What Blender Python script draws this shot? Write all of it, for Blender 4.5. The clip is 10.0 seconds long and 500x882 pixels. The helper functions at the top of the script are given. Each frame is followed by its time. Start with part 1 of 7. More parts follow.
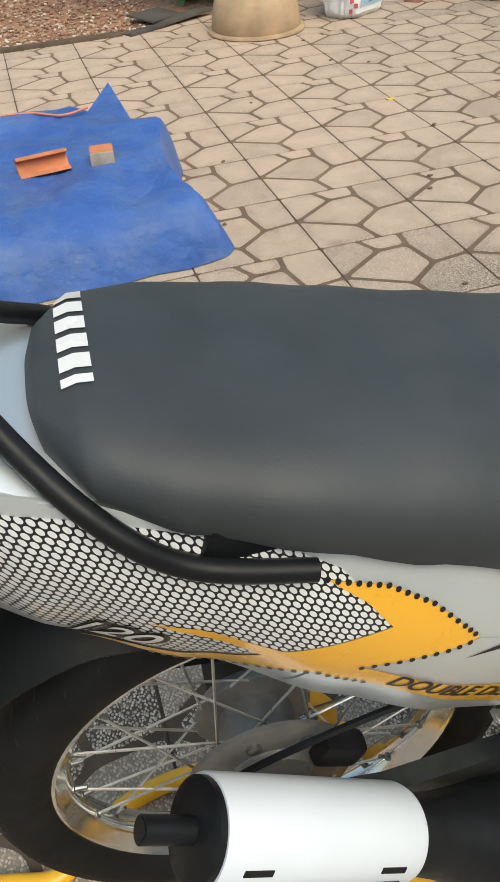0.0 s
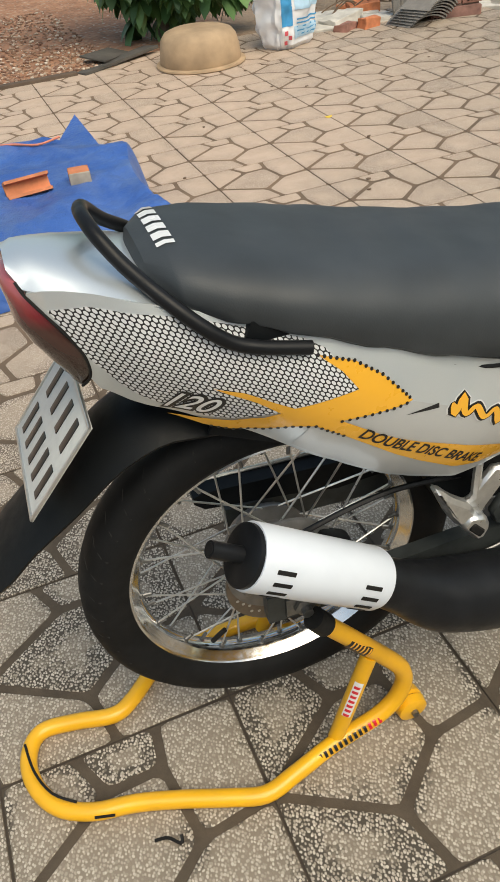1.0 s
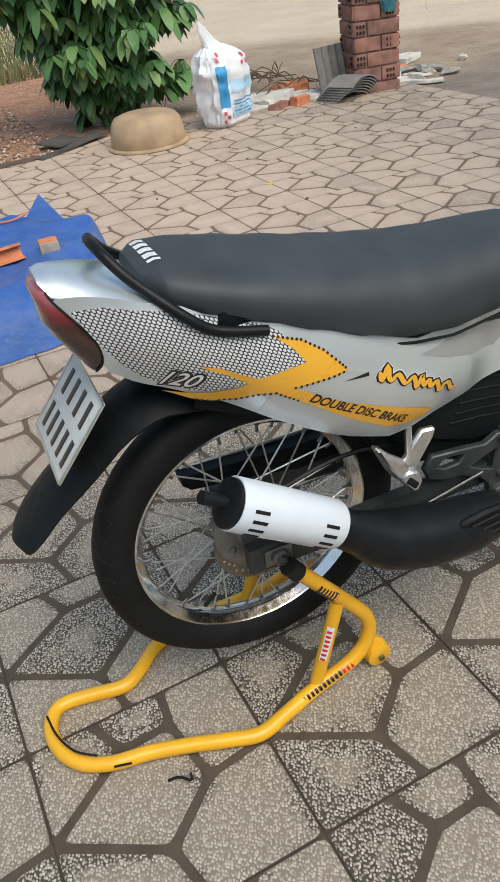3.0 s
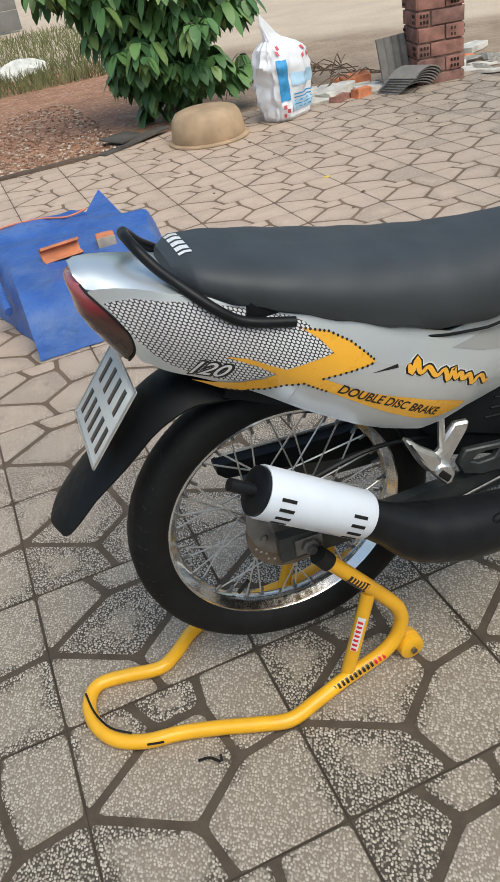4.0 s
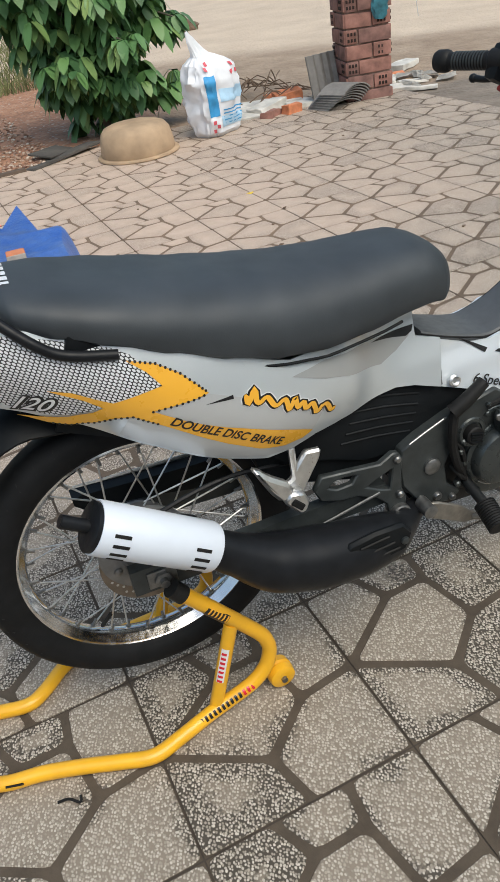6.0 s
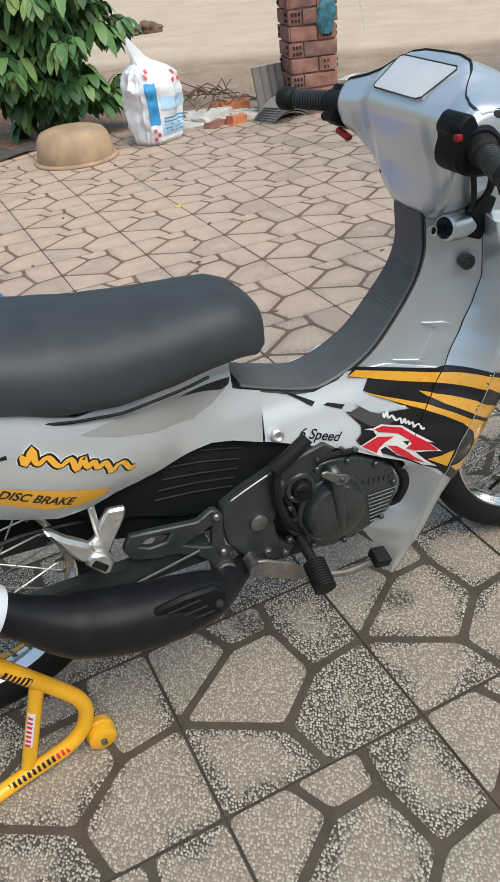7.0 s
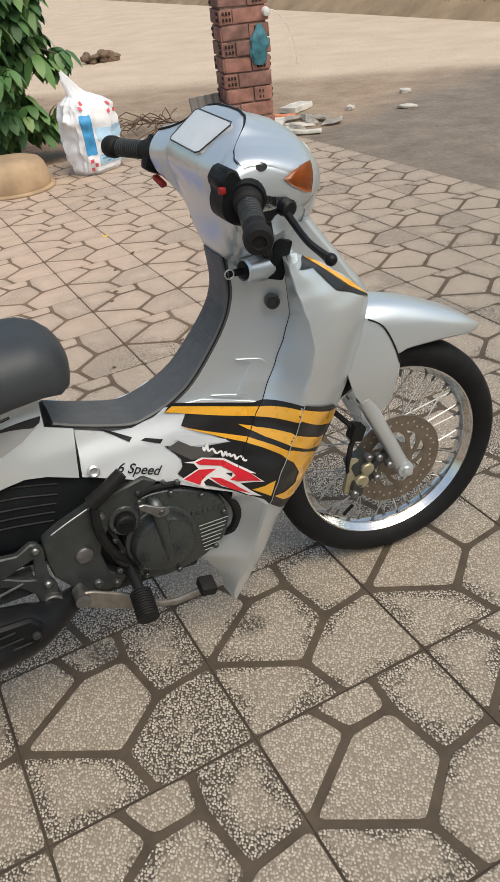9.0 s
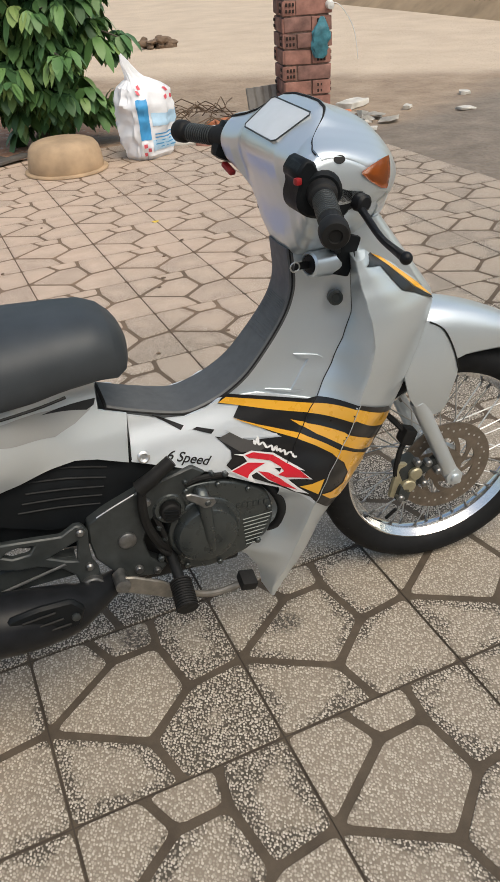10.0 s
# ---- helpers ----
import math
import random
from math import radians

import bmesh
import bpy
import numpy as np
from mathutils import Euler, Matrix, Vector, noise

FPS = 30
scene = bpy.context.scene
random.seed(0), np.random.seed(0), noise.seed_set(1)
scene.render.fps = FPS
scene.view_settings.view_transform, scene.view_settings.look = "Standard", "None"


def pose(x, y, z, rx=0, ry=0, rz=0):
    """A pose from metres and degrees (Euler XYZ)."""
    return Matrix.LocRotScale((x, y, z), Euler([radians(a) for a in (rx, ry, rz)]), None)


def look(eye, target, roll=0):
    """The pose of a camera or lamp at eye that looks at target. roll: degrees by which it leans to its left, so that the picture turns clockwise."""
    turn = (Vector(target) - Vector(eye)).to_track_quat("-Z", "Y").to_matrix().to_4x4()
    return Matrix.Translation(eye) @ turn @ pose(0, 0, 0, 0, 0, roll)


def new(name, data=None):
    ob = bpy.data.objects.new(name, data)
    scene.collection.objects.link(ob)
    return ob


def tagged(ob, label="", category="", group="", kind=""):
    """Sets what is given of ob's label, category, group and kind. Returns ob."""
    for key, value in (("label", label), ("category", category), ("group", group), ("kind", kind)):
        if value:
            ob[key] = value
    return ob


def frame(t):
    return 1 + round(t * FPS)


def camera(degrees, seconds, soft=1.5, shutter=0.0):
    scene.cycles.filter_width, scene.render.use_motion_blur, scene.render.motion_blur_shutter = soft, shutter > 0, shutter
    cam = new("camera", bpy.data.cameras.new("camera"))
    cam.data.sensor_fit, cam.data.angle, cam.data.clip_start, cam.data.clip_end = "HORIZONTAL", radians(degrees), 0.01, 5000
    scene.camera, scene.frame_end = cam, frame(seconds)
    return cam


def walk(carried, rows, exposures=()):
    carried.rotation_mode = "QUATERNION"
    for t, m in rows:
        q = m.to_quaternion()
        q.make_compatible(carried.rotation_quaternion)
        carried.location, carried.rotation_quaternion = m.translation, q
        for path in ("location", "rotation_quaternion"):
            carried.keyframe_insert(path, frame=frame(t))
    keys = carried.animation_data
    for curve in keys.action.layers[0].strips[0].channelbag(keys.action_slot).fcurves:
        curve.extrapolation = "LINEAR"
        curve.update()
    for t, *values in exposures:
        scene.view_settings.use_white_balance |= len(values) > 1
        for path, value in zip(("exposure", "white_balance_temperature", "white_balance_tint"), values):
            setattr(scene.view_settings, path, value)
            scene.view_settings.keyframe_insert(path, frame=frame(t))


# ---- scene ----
cam = camera(36.6, 10.0, soft=1.5)
PATH = [
    (0, (0.015, -0.015, 1.12), (0.384, 1.44, -0.202), -4.6),
    (0.5, (-0.07, -0.157, 1.158), (0.484, 1.271, -0.127), -3.5),
    (1, (-0.15, -0.335, 1.181), (0.33, 1.133, -0.089), -6.3),
    (1.5, (-0.229, -0.4, 1.206), (0.272, 1.062, -0.063), -8.0),
    (2, (-0.329, -0.441, 1.2), (0.271, 1.001, -0.049), -8.7),
    (2.5, (-0.334, -0.501, 1.218), (0.327, 0.97, 0.036), -7.7),
    (2.7, (-0.308, -0.536, 1.225), (0.348, 0.959, 0.069), -7.8),
    (4, (-0.235, -0.617, 1.226), (0.235, 0.964, 0.095), -10.3),
    (4.5, (-0.232, -0.616, 1.227), (0.223, 0.976, 0.106), -10.3),
    (5, (-0.218, -0.619, 1.229), (0.24, 0.976, 0.112), -9.8),
    (5.5, (-0.166, -0.639, 1.223), (0.306, 0.949, 0.104), -9.8),
    (6, (-0.053, -0.656, 1.214), (0.52, 0.897, 0.091), -9.1),
    (6.2, (0.007, -0.652, 1.216), (0.615, 0.885, 0.091), -8.4),
    (7.3, (0.308, -0.71, 1.221), (0.935, 0.82, 0.097), -5.3),
    (7.5, (0.356, -0.742, 1.231), (0.967, 0.802, 0.116), -5.1),
    (8, (0.429, -0.795, 1.24), (1.034, 0.768, 0.149), -5.9),
    (8.5, (0.464, -0.823, 1.242), (1.114, 0.728, 0.16), -6.6),
    (9, (0.474, -0.83, 1.242), (1.176, 0.694, 0.153), -6.2),
    (9.5, (0.471, -0.823, 1.239), (1.19, 0.69, 0.146), -5.2),
    (10, (0.442, -0.798, 1.237), (1.074, 0.75, 0.14), -3.6),
]
walk(cam, [(t, look(eye, target, roll)) for t, eye, target, roll in PATH],
     exposures=[(0, 0.44, 6800, 3), (2.0, 0.35, 7150, 6), (2.5, 0.34, 6350, 5), (4.0, 0.35, 6250, 5), (7.0, 0.40, 6200, 6), (8.0, 0.42, 6680, 7), (8.5, 0.37, 6720, 8), (10, 0.36, 6700, 8)])

# ---- light: a bright overcast day ----
world = bpy.data.worlds.new("overcast_sky")
scene.world = world
world.use_nodes = True
wn = world.node_tree
sky = wn.nodes.new("ShaderNodeTexSky")
sky.sky_type = "NISHITA"
sky.sun_disc = False
sky.sun_elevation = radians(58)
sky.sun_rotation = radians(167)
sky.air_density, sky.dust_density, sky.ozone_density = 1.6, 4.0, 1.0
wn.links.new(sky.outputs["Color"], wn.nodes["Background"].inputs["Color"])
wn.nodes["Background"].inputs["Strength"].default_value = 0.118
sun_data = bpy.data.lights.new("sun", "SUN")
sun_data.energy, sun_data.angle, sun_data.color = 1.53, radians(50), (1.0, 0.93, 0.82)
sun = new("sun", sun_data)
sun.matrix_world = look((1.2, -5.4, 8.5), (0, 0, 0))

# ---- materials ----


class Nodes:
    """A short way to write a node material."""

    def __init__(self, name):
        self.mat = bpy.data.materials.new(name)
        self.mat.use_nodes = True
        self.tree = self.mat.node_tree
        self.bsdf = self.tree.nodes["Principled BSDF"]
        self.co = self.add("ShaderNodeTexCoord").outputs["Object"]

    def add(self, kind, **values):
        node = self.tree.nodes.new(kind)
        for key, value in values.items():
            node.inputs[key.replace("_", " ")].default_value = value
        return node

    def link(self, a, b):
        self.tree.links.new(a, b)

    def noise(self, scale, detail=4, rough=0.55, co=None):
        n = self.add("ShaderNodeTexNoise", Scale=scale, Detail=detail, Roughness=rough)
        self.link(co or self.co, n.inputs["Vector"])
        return n.outputs["Fac"]

    def voronoi(self, scale, feature="F1", co=None):
        n = self.add("ShaderNodeTexVoronoi", Scale=scale)
        n.feature = feature
        self.link(co or self.co, n.inputs["Vector"])
        return n

    def ramp(self, fac, stops):
        n = self.add("ShaderNodeValToRGB")
        while len(n.color_ramp.elements) < len(stops):
            n.color_ramp.elements.new(0.5)
        for e, (p, c) in zip(n.color_ramp.elements, stops):
            e.position, e.color = p, (*c, 1) if isinstance(c, tuple) else (c, c, c, 1)
        self.link(fac, n.inputs["Fac"])
        return n.outputs["Color"]

    def mix(self, fac, a, b, mode="MIX"):
        n = self.tree.nodes.new("ShaderNodeMix")
        n.data_type, n.blend_type = "RGBA", mode
        for socket, value in ((n.inputs[0], fac), (n.inputs[6], a), (n.inputs[7], b)):
            if isinstance(value, (int, float)):
                socket.default_value = value
            elif isinstance(value, tuple):
                socket.default_value = (*value, 1)
            else:
                self.link(value, socket)
        return n.outputs[2]

    def math(self, op, a, b=0.0, c=0.0):
        n = self.tree.nodes.new("ShaderNodeMath")
        n.operation = op
        for socket, value in zip(n.inputs, (a, b, c)):
            if isinstance(value, (int, float)):
                socket.default_value = value
            else:
                self.link(value, socket)
        return n.outputs[0]

    def xyz(self, co=None):
        n = self.tree.nodes.new("ShaderNodeSeparateXYZ")
        self.link(co or self.co, n.inputs[0])
        return n.outputs

    def add_crease(self):
        """Sharp crumple lines for sheeting."""
        a = self.math("ABSOLUTE", self.math("SUBTRACT", self.noise(7, 4, 0.55), 0.5))
        b = self.math("ABSOLUTE", self.math("SUBTRACT", self.noise(19, 4, 0.6), 0.5))
        return self.math("ADD", self.math("MULTIPLY", a, 1.2), self.math("MULTIPLY", b, 0.6))

    def bump(self, height, strength=0.3, distance=0.001):
        n = self.add("ShaderNodeBump", Strength=strength, Distance=distance)
        self.link(height, n.inputs["Height"])
        self.link(n.outputs["Normal"], self.bsdf.inputs["Normal"])

    def done(self, color=None, rough=None, metal=0.0, **more):
        for key, value in (("Base Color", color), ("Roughness", rough), ("Metallic", metal), *((k.replace("_", " "), v) for k, v in more.items())):
            if value is None:
                continue
            socket = self.bsdf.inputs[key]
            if isinstance(value, tuple):
                socket.default_value = (*value, 1) if len(value) == 3 else value
            elif isinstance(value, (int, float)):
                socket.default_value = value
            else:
                self.link(value, socket)
        return self.mat


def plain(name, color, rough=0.5, metal=0.0, vary=0.12, scale=30, bump=0.0, bump_scale=200, **more):
    """Paint, plastic or metal with a slight mottle, a change of gloss and fine relief."""
    n = Nodes(name)
    f = n.noise(scale, 5)
    dark = tuple(c * (1 - vary) for c in color)
    light = tuple(min(1, c * (1 + vary)) for c in color)
    if bump:
        n.bump(n.noise(bump_scale, 3), bump)
    r = n.ramp(n.noise(scale * 2.3, 4), [(0.3, max(0.02, rough - 0.07)), (0.7, min(1, rough + 0.07))])
    return n.done(n.ramp(f, [(0.3, dark), (0.7, light)]), r, metal, **more)


def paint(name, color, metal=0.0, rough=0.3, coat=0.6):
    return plain(name, color, rough, metal, 0.04, 12, Coat_Weight=coat, Coat_Roughness=0.08)


def lacquer(name, color, rough, metal, coat):
    """Smooth sprayed metallic paint: hardly any mottle, a very fine flake."""
    n = Nodes(name)
    flake = n.noise(900, 2)
    c = n.ramp(n.math("ADD", n.math("MULTIPLY", flake, 0.5), n.math("MULTIPLY", n.noise(3, 3), 0.5)), [(0.3, tuple(q * 0.97 for q in color)), (0.7, tuple(min(1, q * 1.02) for q in color))])
    return n.done(c, rough, metal, Coat_Weight=coat, Coat_Roughness=0.06)


def seat_material():
    n = Nodes("grained_black_vinyl")
    v = n.voronoi(520)
    n.bump(v.outputs["Distance"], 0.14, 0.0005)
    c = n.ramp(n.noise(14, 5), [(0.3, (0.029, 0.035, 0.041)), (0.72, (0.044, 0.052, 0.060))])
    return n.done(c, n.ramp(n.noise(9, 4), [(0.3, 0.5), (0.7, 0.62)]))


def lens_material():
    """A moulded lamp lens: rose red in its upper part, smoked brown below, with faint ribs."""
    n = Nodes("tail_lens")
    _, y, z = n.xyz()
    edge = n.math("ADD", z, n.math("MULTIPLY", n.math("ADD", y, 0.05), -0.20))
    c = n.ramp(n.math("MULTIPLY", n.math("SUBTRACT", edge, 0.771), 10.0), [(0.0, (0.035, 0.020, 0.015)), (0.52, (0.060, 0.024, 0.019)), (0.66, (0.17, 0.020, 0.026)), (1.0, (0.42, 0.11, 0.12))])
    ribs = n.math("SINE", n.math("MULTIPLY", y, 900.0))
    n.bump(ribs, 0.12, 0.0006)
    return n.done(c, 0.16, 0.0, Coat_Weight=0.8, Coat_Roughness=0.05)


def dots_material():
    """A printed sheet of pale round dots in a hexagonal order on black."""
    n = Nodes("dotted_print")
    x, _, z = n.xyz()
    step = 0.0056
    u = n.math("MULTIPLY", n.math("ADD", x, n.math("MULTIPLY", z, 0.1)), 1 / step)
    v = n.math("MULTIPLY", n.math("SUBTRACT", z, n.math("MULTIPLY", x, -0.45)), 1 / (step * 1.732))
    best = None
    for shift in (0.0, 0.5):
        a = n.math("SUBTRACT", n.math("FRACT", n.math("ADD", u, shift + 50)), 0.5)
        b = n.math("MULTIPLY", n.math("SUBTRACT", n.math("FRACT", n.math("ADD", v, shift + 50)), 0.5), 1.732)
        d = n.math("SQRT", n.math("ADD", n.math("MULTIPLY", a, a), n.math("MULTIPLY", b, b)))
        best = d if best is None else n.math("MINIMUM", best, d)
    dot = n.ramp(best, [(0.370, 1.0), (0.410, 0.0)])
    return n.done(n.mix(dot, (0.012, 0.013, 0.015), (0.66, 0.68, 0.70)), 0.32, 0.0, Coat_Weight=0.5, Coat_Roughness=0.1)


def stone_material():
    """Terrazzo: off-white chips in dark cement, rubbed pale in patches, with dust on the far side and lichen spots."""
    n = Nodes("terrazzo_stone")
    geo = n.tree.nodes.new("ShaderNodeNewGeometry")
    pos = geo.outputs["Position"]
    rnd = n.tree.nodes.new("ShaderNodeObjectInfo").outputs["Random"]
    isl = geo.outputs["Random Per Island"]
    att = n.tree.nodes.new("ShaderNodeAttribute")
    att.attribute_name = "heart"
    heart = att.outputs["Fac"]
    bent = n.tree.nodes.new("ShaderNodeVectorMath")
    bent.operation = "MULTIPLY_ADD"
    wave = n.add("ShaderNodeTexNoise", Scale=110.0, Detail=2.0)
    n.link(pos, wave.inputs["Vector"])
    n.link(wave.outputs["Color"], bent.inputs[0])
    bent.inputs[1].default_value = (0.004, 0.004, 0.0)
    n.link(pos, bent.inputs[2])
    stretch = n.add("ShaderNodeMapping")
    stretch.inputs["Scale"].default_value = (1.0, 0.80, 1.0)
    stretch.inputs["Rotation"].default_value = (0.0, 0.0, 0.6)
    n.link(bent.outputs[0], stretch.inputs["Vector"])
    chips = n.voronoi(212, co=stretch.outputs["Vector"])
    chips.voronoi_dimensions = "2D"
    chips.inputs["Randomness"].default_value = 0.85
    tone = n.tree.nodes.new("ShaderNodeSeparateColor")
    n.link(chips.outputs["Color"], tone.inputs[0])
    big = n.noise(2.3, 5, 0.6, co=pos)
    mid = n.noise(7, 6, 0.6, co=pos)
    one = n.math("FRACT", n.math("ADD", rnd, n.math("MULTIPLY", isl, 7.0)))
    # rubbed patches: towards the middle of a stone, on some stones hardly at all
    wear = n.math("ADD", n.math("MULTIPLY", heart, 0.85), n.math("ADD", n.math("MULTIPLY", n.math("SUBTRACT", mid, 0.5), 1.9), n.math("MULTIPLY", n.math("SUBTRACT", n.ramp(one, [(0.0, 0.0), (0.12, 0.16), (0.22, 0.52), (1.0, 0.85)]), 0.5), 1.3)))
    ragged = n.math("ADD", wear, n.math("MULTIPLY", n.math("SUBTRACT", n.noise(70, 4, 0.7, co=pos), 0.5), 0.55))
    pale = n.ramp(ragged, [(0.16, 0.0), (0.34, 0.80), (0.70, 1.0)])
    chip_tone = n.ramp(tone.outputs[1], [(0.0, (0.25, 0.218, 0.172)), (0.4, (0.375, 0.330, 0.270)), (1.0, (0.58, 0.528, 0.452))])
    body = n.mix(pale, (0.060, 0.049, 0.036), (0.205, 0.170, 0.131))
    body = n.mix(n.ramp(n.noise(25, 5, 0.6, co=pos), [(0.35, 0.0), (0.7, 0.35)]), body, n.mix(pale, (0.085, 0.070, 0.053), (0.250, 0.210, 0.164)))
    gap = n.ramp(n.math("SUBTRACT", chips.outputs["Distance"], n.math("MULTIPLY", tone.outputs[2], 0.14)), [(0.26, 1.0), (0.40, 0.0)])
    kept = n.ramp(tone.outputs[0], [(0.06, 0.0), (0.10, 1.0)])
    chip = n.math("MULTIPLY", gap, kept)
    c = n.mix(chip, body, chip_tone)
    # a film of cement dulls the chips where the stone is rubbed
    c = n.mix(n.math("MULTIPLY", pale, 0.22), c, (0.33, 0.28, 0.22))
    # clusters of lichen specks
    spots = n.voronoi(3.1, co=pos)
    pick = n.tree.nodes.new("ShaderNodeSeparateColor")
    n.link(spots.outputs["Color"], pick.inputs[0])
    blot = n.math("MULTIPLY", n.ramp(n.math("ADD", spots.outputs["Distance"], n.math("MULTIPLY", n.math("SUBTRACT", mid, 0.5), 0.15)), [(0.06, 1.0), (0.12, 0.0)]), n.ramp(pick.outputs[0], [(0.40, 0.0), (0.44, 1.0)]))
    speck = n.ramp(n.noise(150, 2, co=pos), [(0.44, 0.0), (0.52, 0.9)])
    c = n.mix(n.math("MULTIPLY", blot, speck), c, (0.045, 0.038, 0.030))
    # dry earth blown over the far side of the yard
    px, py, _ = n.xyz(pos)
    drift = n.math("MULTIPLY", n.math("SUBTRACT", big, 0.5), 1.4)
    dusty = n.math("MULTIPLY", n.ramp(n.math("MULTIPLY", n.math("ADD", n.math("SUBTRACT", py, 0.7), drift), 0.5), [(0.0, 0.0), (1.0, 1.0)]),
                   n.ramp(n.math("MULTIPLY", n.math("ADD", n.math("SUBTRACT", 3.0, px), drift), 0.6), [(0.0, 0.35), (1.0, 1.0)]))
    c = n.mix(n.math("MULTIPLY", dusty, n.ramp(wear, [(-0.0, 0.72), (0.8, 0.92)])), c, n.mix(n.ramp(n.noise(11, 6, 0.65, co=pos), [(0.3, 0.0), (0.7, 1.0)]), (0.46, 0.345, 0.268), (0.58, 0.448, 0.355)))
    n.bump(n.math("ADD", n.math("MULTIPLY", gap, 0.6), n.noise(60, 4, co=pos)), 0.35, 0.001)
    return n.done(c, n.ramp(mid, [(0.3, 0.62), (0.7, 0.85)]))


def mortar_material(name, a, b, dust=0.75):
    """Rough mortar with dry earth blown over it on the far side of the yard."""
    n = Nodes(name)
    pos = n.tree.nodes.new("ShaderNodeNewGeometry").outputs["Position"]
    c = n.ramp(n.noise(14, 7, 0.65, co=pos), [(0.3, a), (0.7, b)])
    px, py, _ = n.xyz(pos)
    drift = n.math("MULTIPLY", n.math("SUBTRACT", n.noise(2.3, 5, 0.6, co=pos), 0.5), 1.4)
    dusty = n.math("MULTIPLY", n.ramp(n.math("MULTIPLY", n.math("ADD", n.math("SUBTRACT", py, 0.7), drift), 0.5), [(0.0, 0.0), (1.0, 1.0)]),
                   n.ramp(n.math("MULTIPLY", n.math("ADD", n.math("SUBTRACT", 3.2, px), drift), 0.6), [(0.0, 0.35), (1.0, 1.0)]))
    patch = n.ramp(n.noise(5, 6, 0.65, co=pos), [(0.35, 0.45), (0.65, 1.0)])
    c = n.mix(n.math("MULTIPLY", n.math("MULTIPLY", dusty, patch), dust), c, (0.27, 0.180, 0.122))
    n.bump(n.noise(160, 5, co=pos), 0.6, 0.002)
    return n.done(c, 0.9)


def ground_material():
    """Red earth with gravel, dark damp ground beside the paving and a pale concrete road beyond."""
    n = Nodes("earth_and_road")
    x, y, _ = n.xyz()
    wob = n.math("MULTIPLY", n.math("SUBTRACT", n.noise(0.8, 5), 0.5), 1.6)
    fine = n.noise(5, 8, 0.7)
    pebble = n.voronoi(26)
    earth = n.ramp(fine, [(0.3, (0.22, 0.105, 0.060)), (0.55, (0.37, 0.190, 0.110)), (0.75, (0.46, 0.30, 0.20))])
    stones = n.ramp(pebble.outputs["Color"], [(0.55, (0.20, 0.12, 0.08)), (0.62, (0.35, 0.27, 0.2)), (0.9, (0.55, 0.5, 0.44))])
    earth = n.mix(n.ramp(pebble.outputs["Distance"], [(0.25, 0.8), (0.45, 0.0)]), earth, stones)
    sand = n.ramp(n.noise(3, 8, 0.65), [(0.3, (0.23, 0.165, 0.115)), (0.7, (0.38, 0.295, 0.215))])
    mud = n.ramp(n.noise(4, 8, 0.7), [(0.3, (0.135, 0.11, 0.088)), (0.7, (0.25, 0.21, 0.17))])
    road = n.ramp(n.noise(1.3, 8, 0.6), [(0.3, (0.47, 0.375, 0.285)), (0.7, (0.58, 0.475, 0.365))])
    to_sand = n.ramp(n.math("ADD", n.math("SUBTRACT", x, 1.6), wob), [(0.0, 0.0), (0.6, 1.0)])
    c = n.mix(to_sand, earth, sand)
    # dark damp patch beside the paving
    d = n.math("SUBTRACT", n.math("ADD", y, wob), n.math("MULTIPLY", n.math("SUBTRACT", x, 3.6), 0.35))
    damp = n.math("MULTIPLY", n.ramp(n.math("MULTIPLY", n.math("SUBTRACT", 5.0, d), 0.8), [(0.0, 0.0), (0.5, 1.0)]),
                  n.ramp(n.math("SUBTRACT", x, 3.2), [(0.0, 0.0), (0.3, 1.0)]))
    c = n.mix(damp, c, mud)
    # the road runs past on a slant
    r = n.math("SUBTRACT", n.math("ADD", n.math("MULTIPLY", x, 0.62), n.math("MULTIPLY", y, 0.78)), 8.6)
    on_road = n.ramp(n.math("ADD", n.math("MULTIPLY", r, 0.5), n.math("MULTIPLY", wob, 0.25)), [(0.0, 0.0), (0.35, 1.0)])
    c = n.mix(on_road, c, road)
    n.bump(n.math("ADD", fine, n.math("MULTIPLY", pebble.outputs["Distance"], 0.6)), 0.7, 0.02)
    return n.done(c, 0.92)


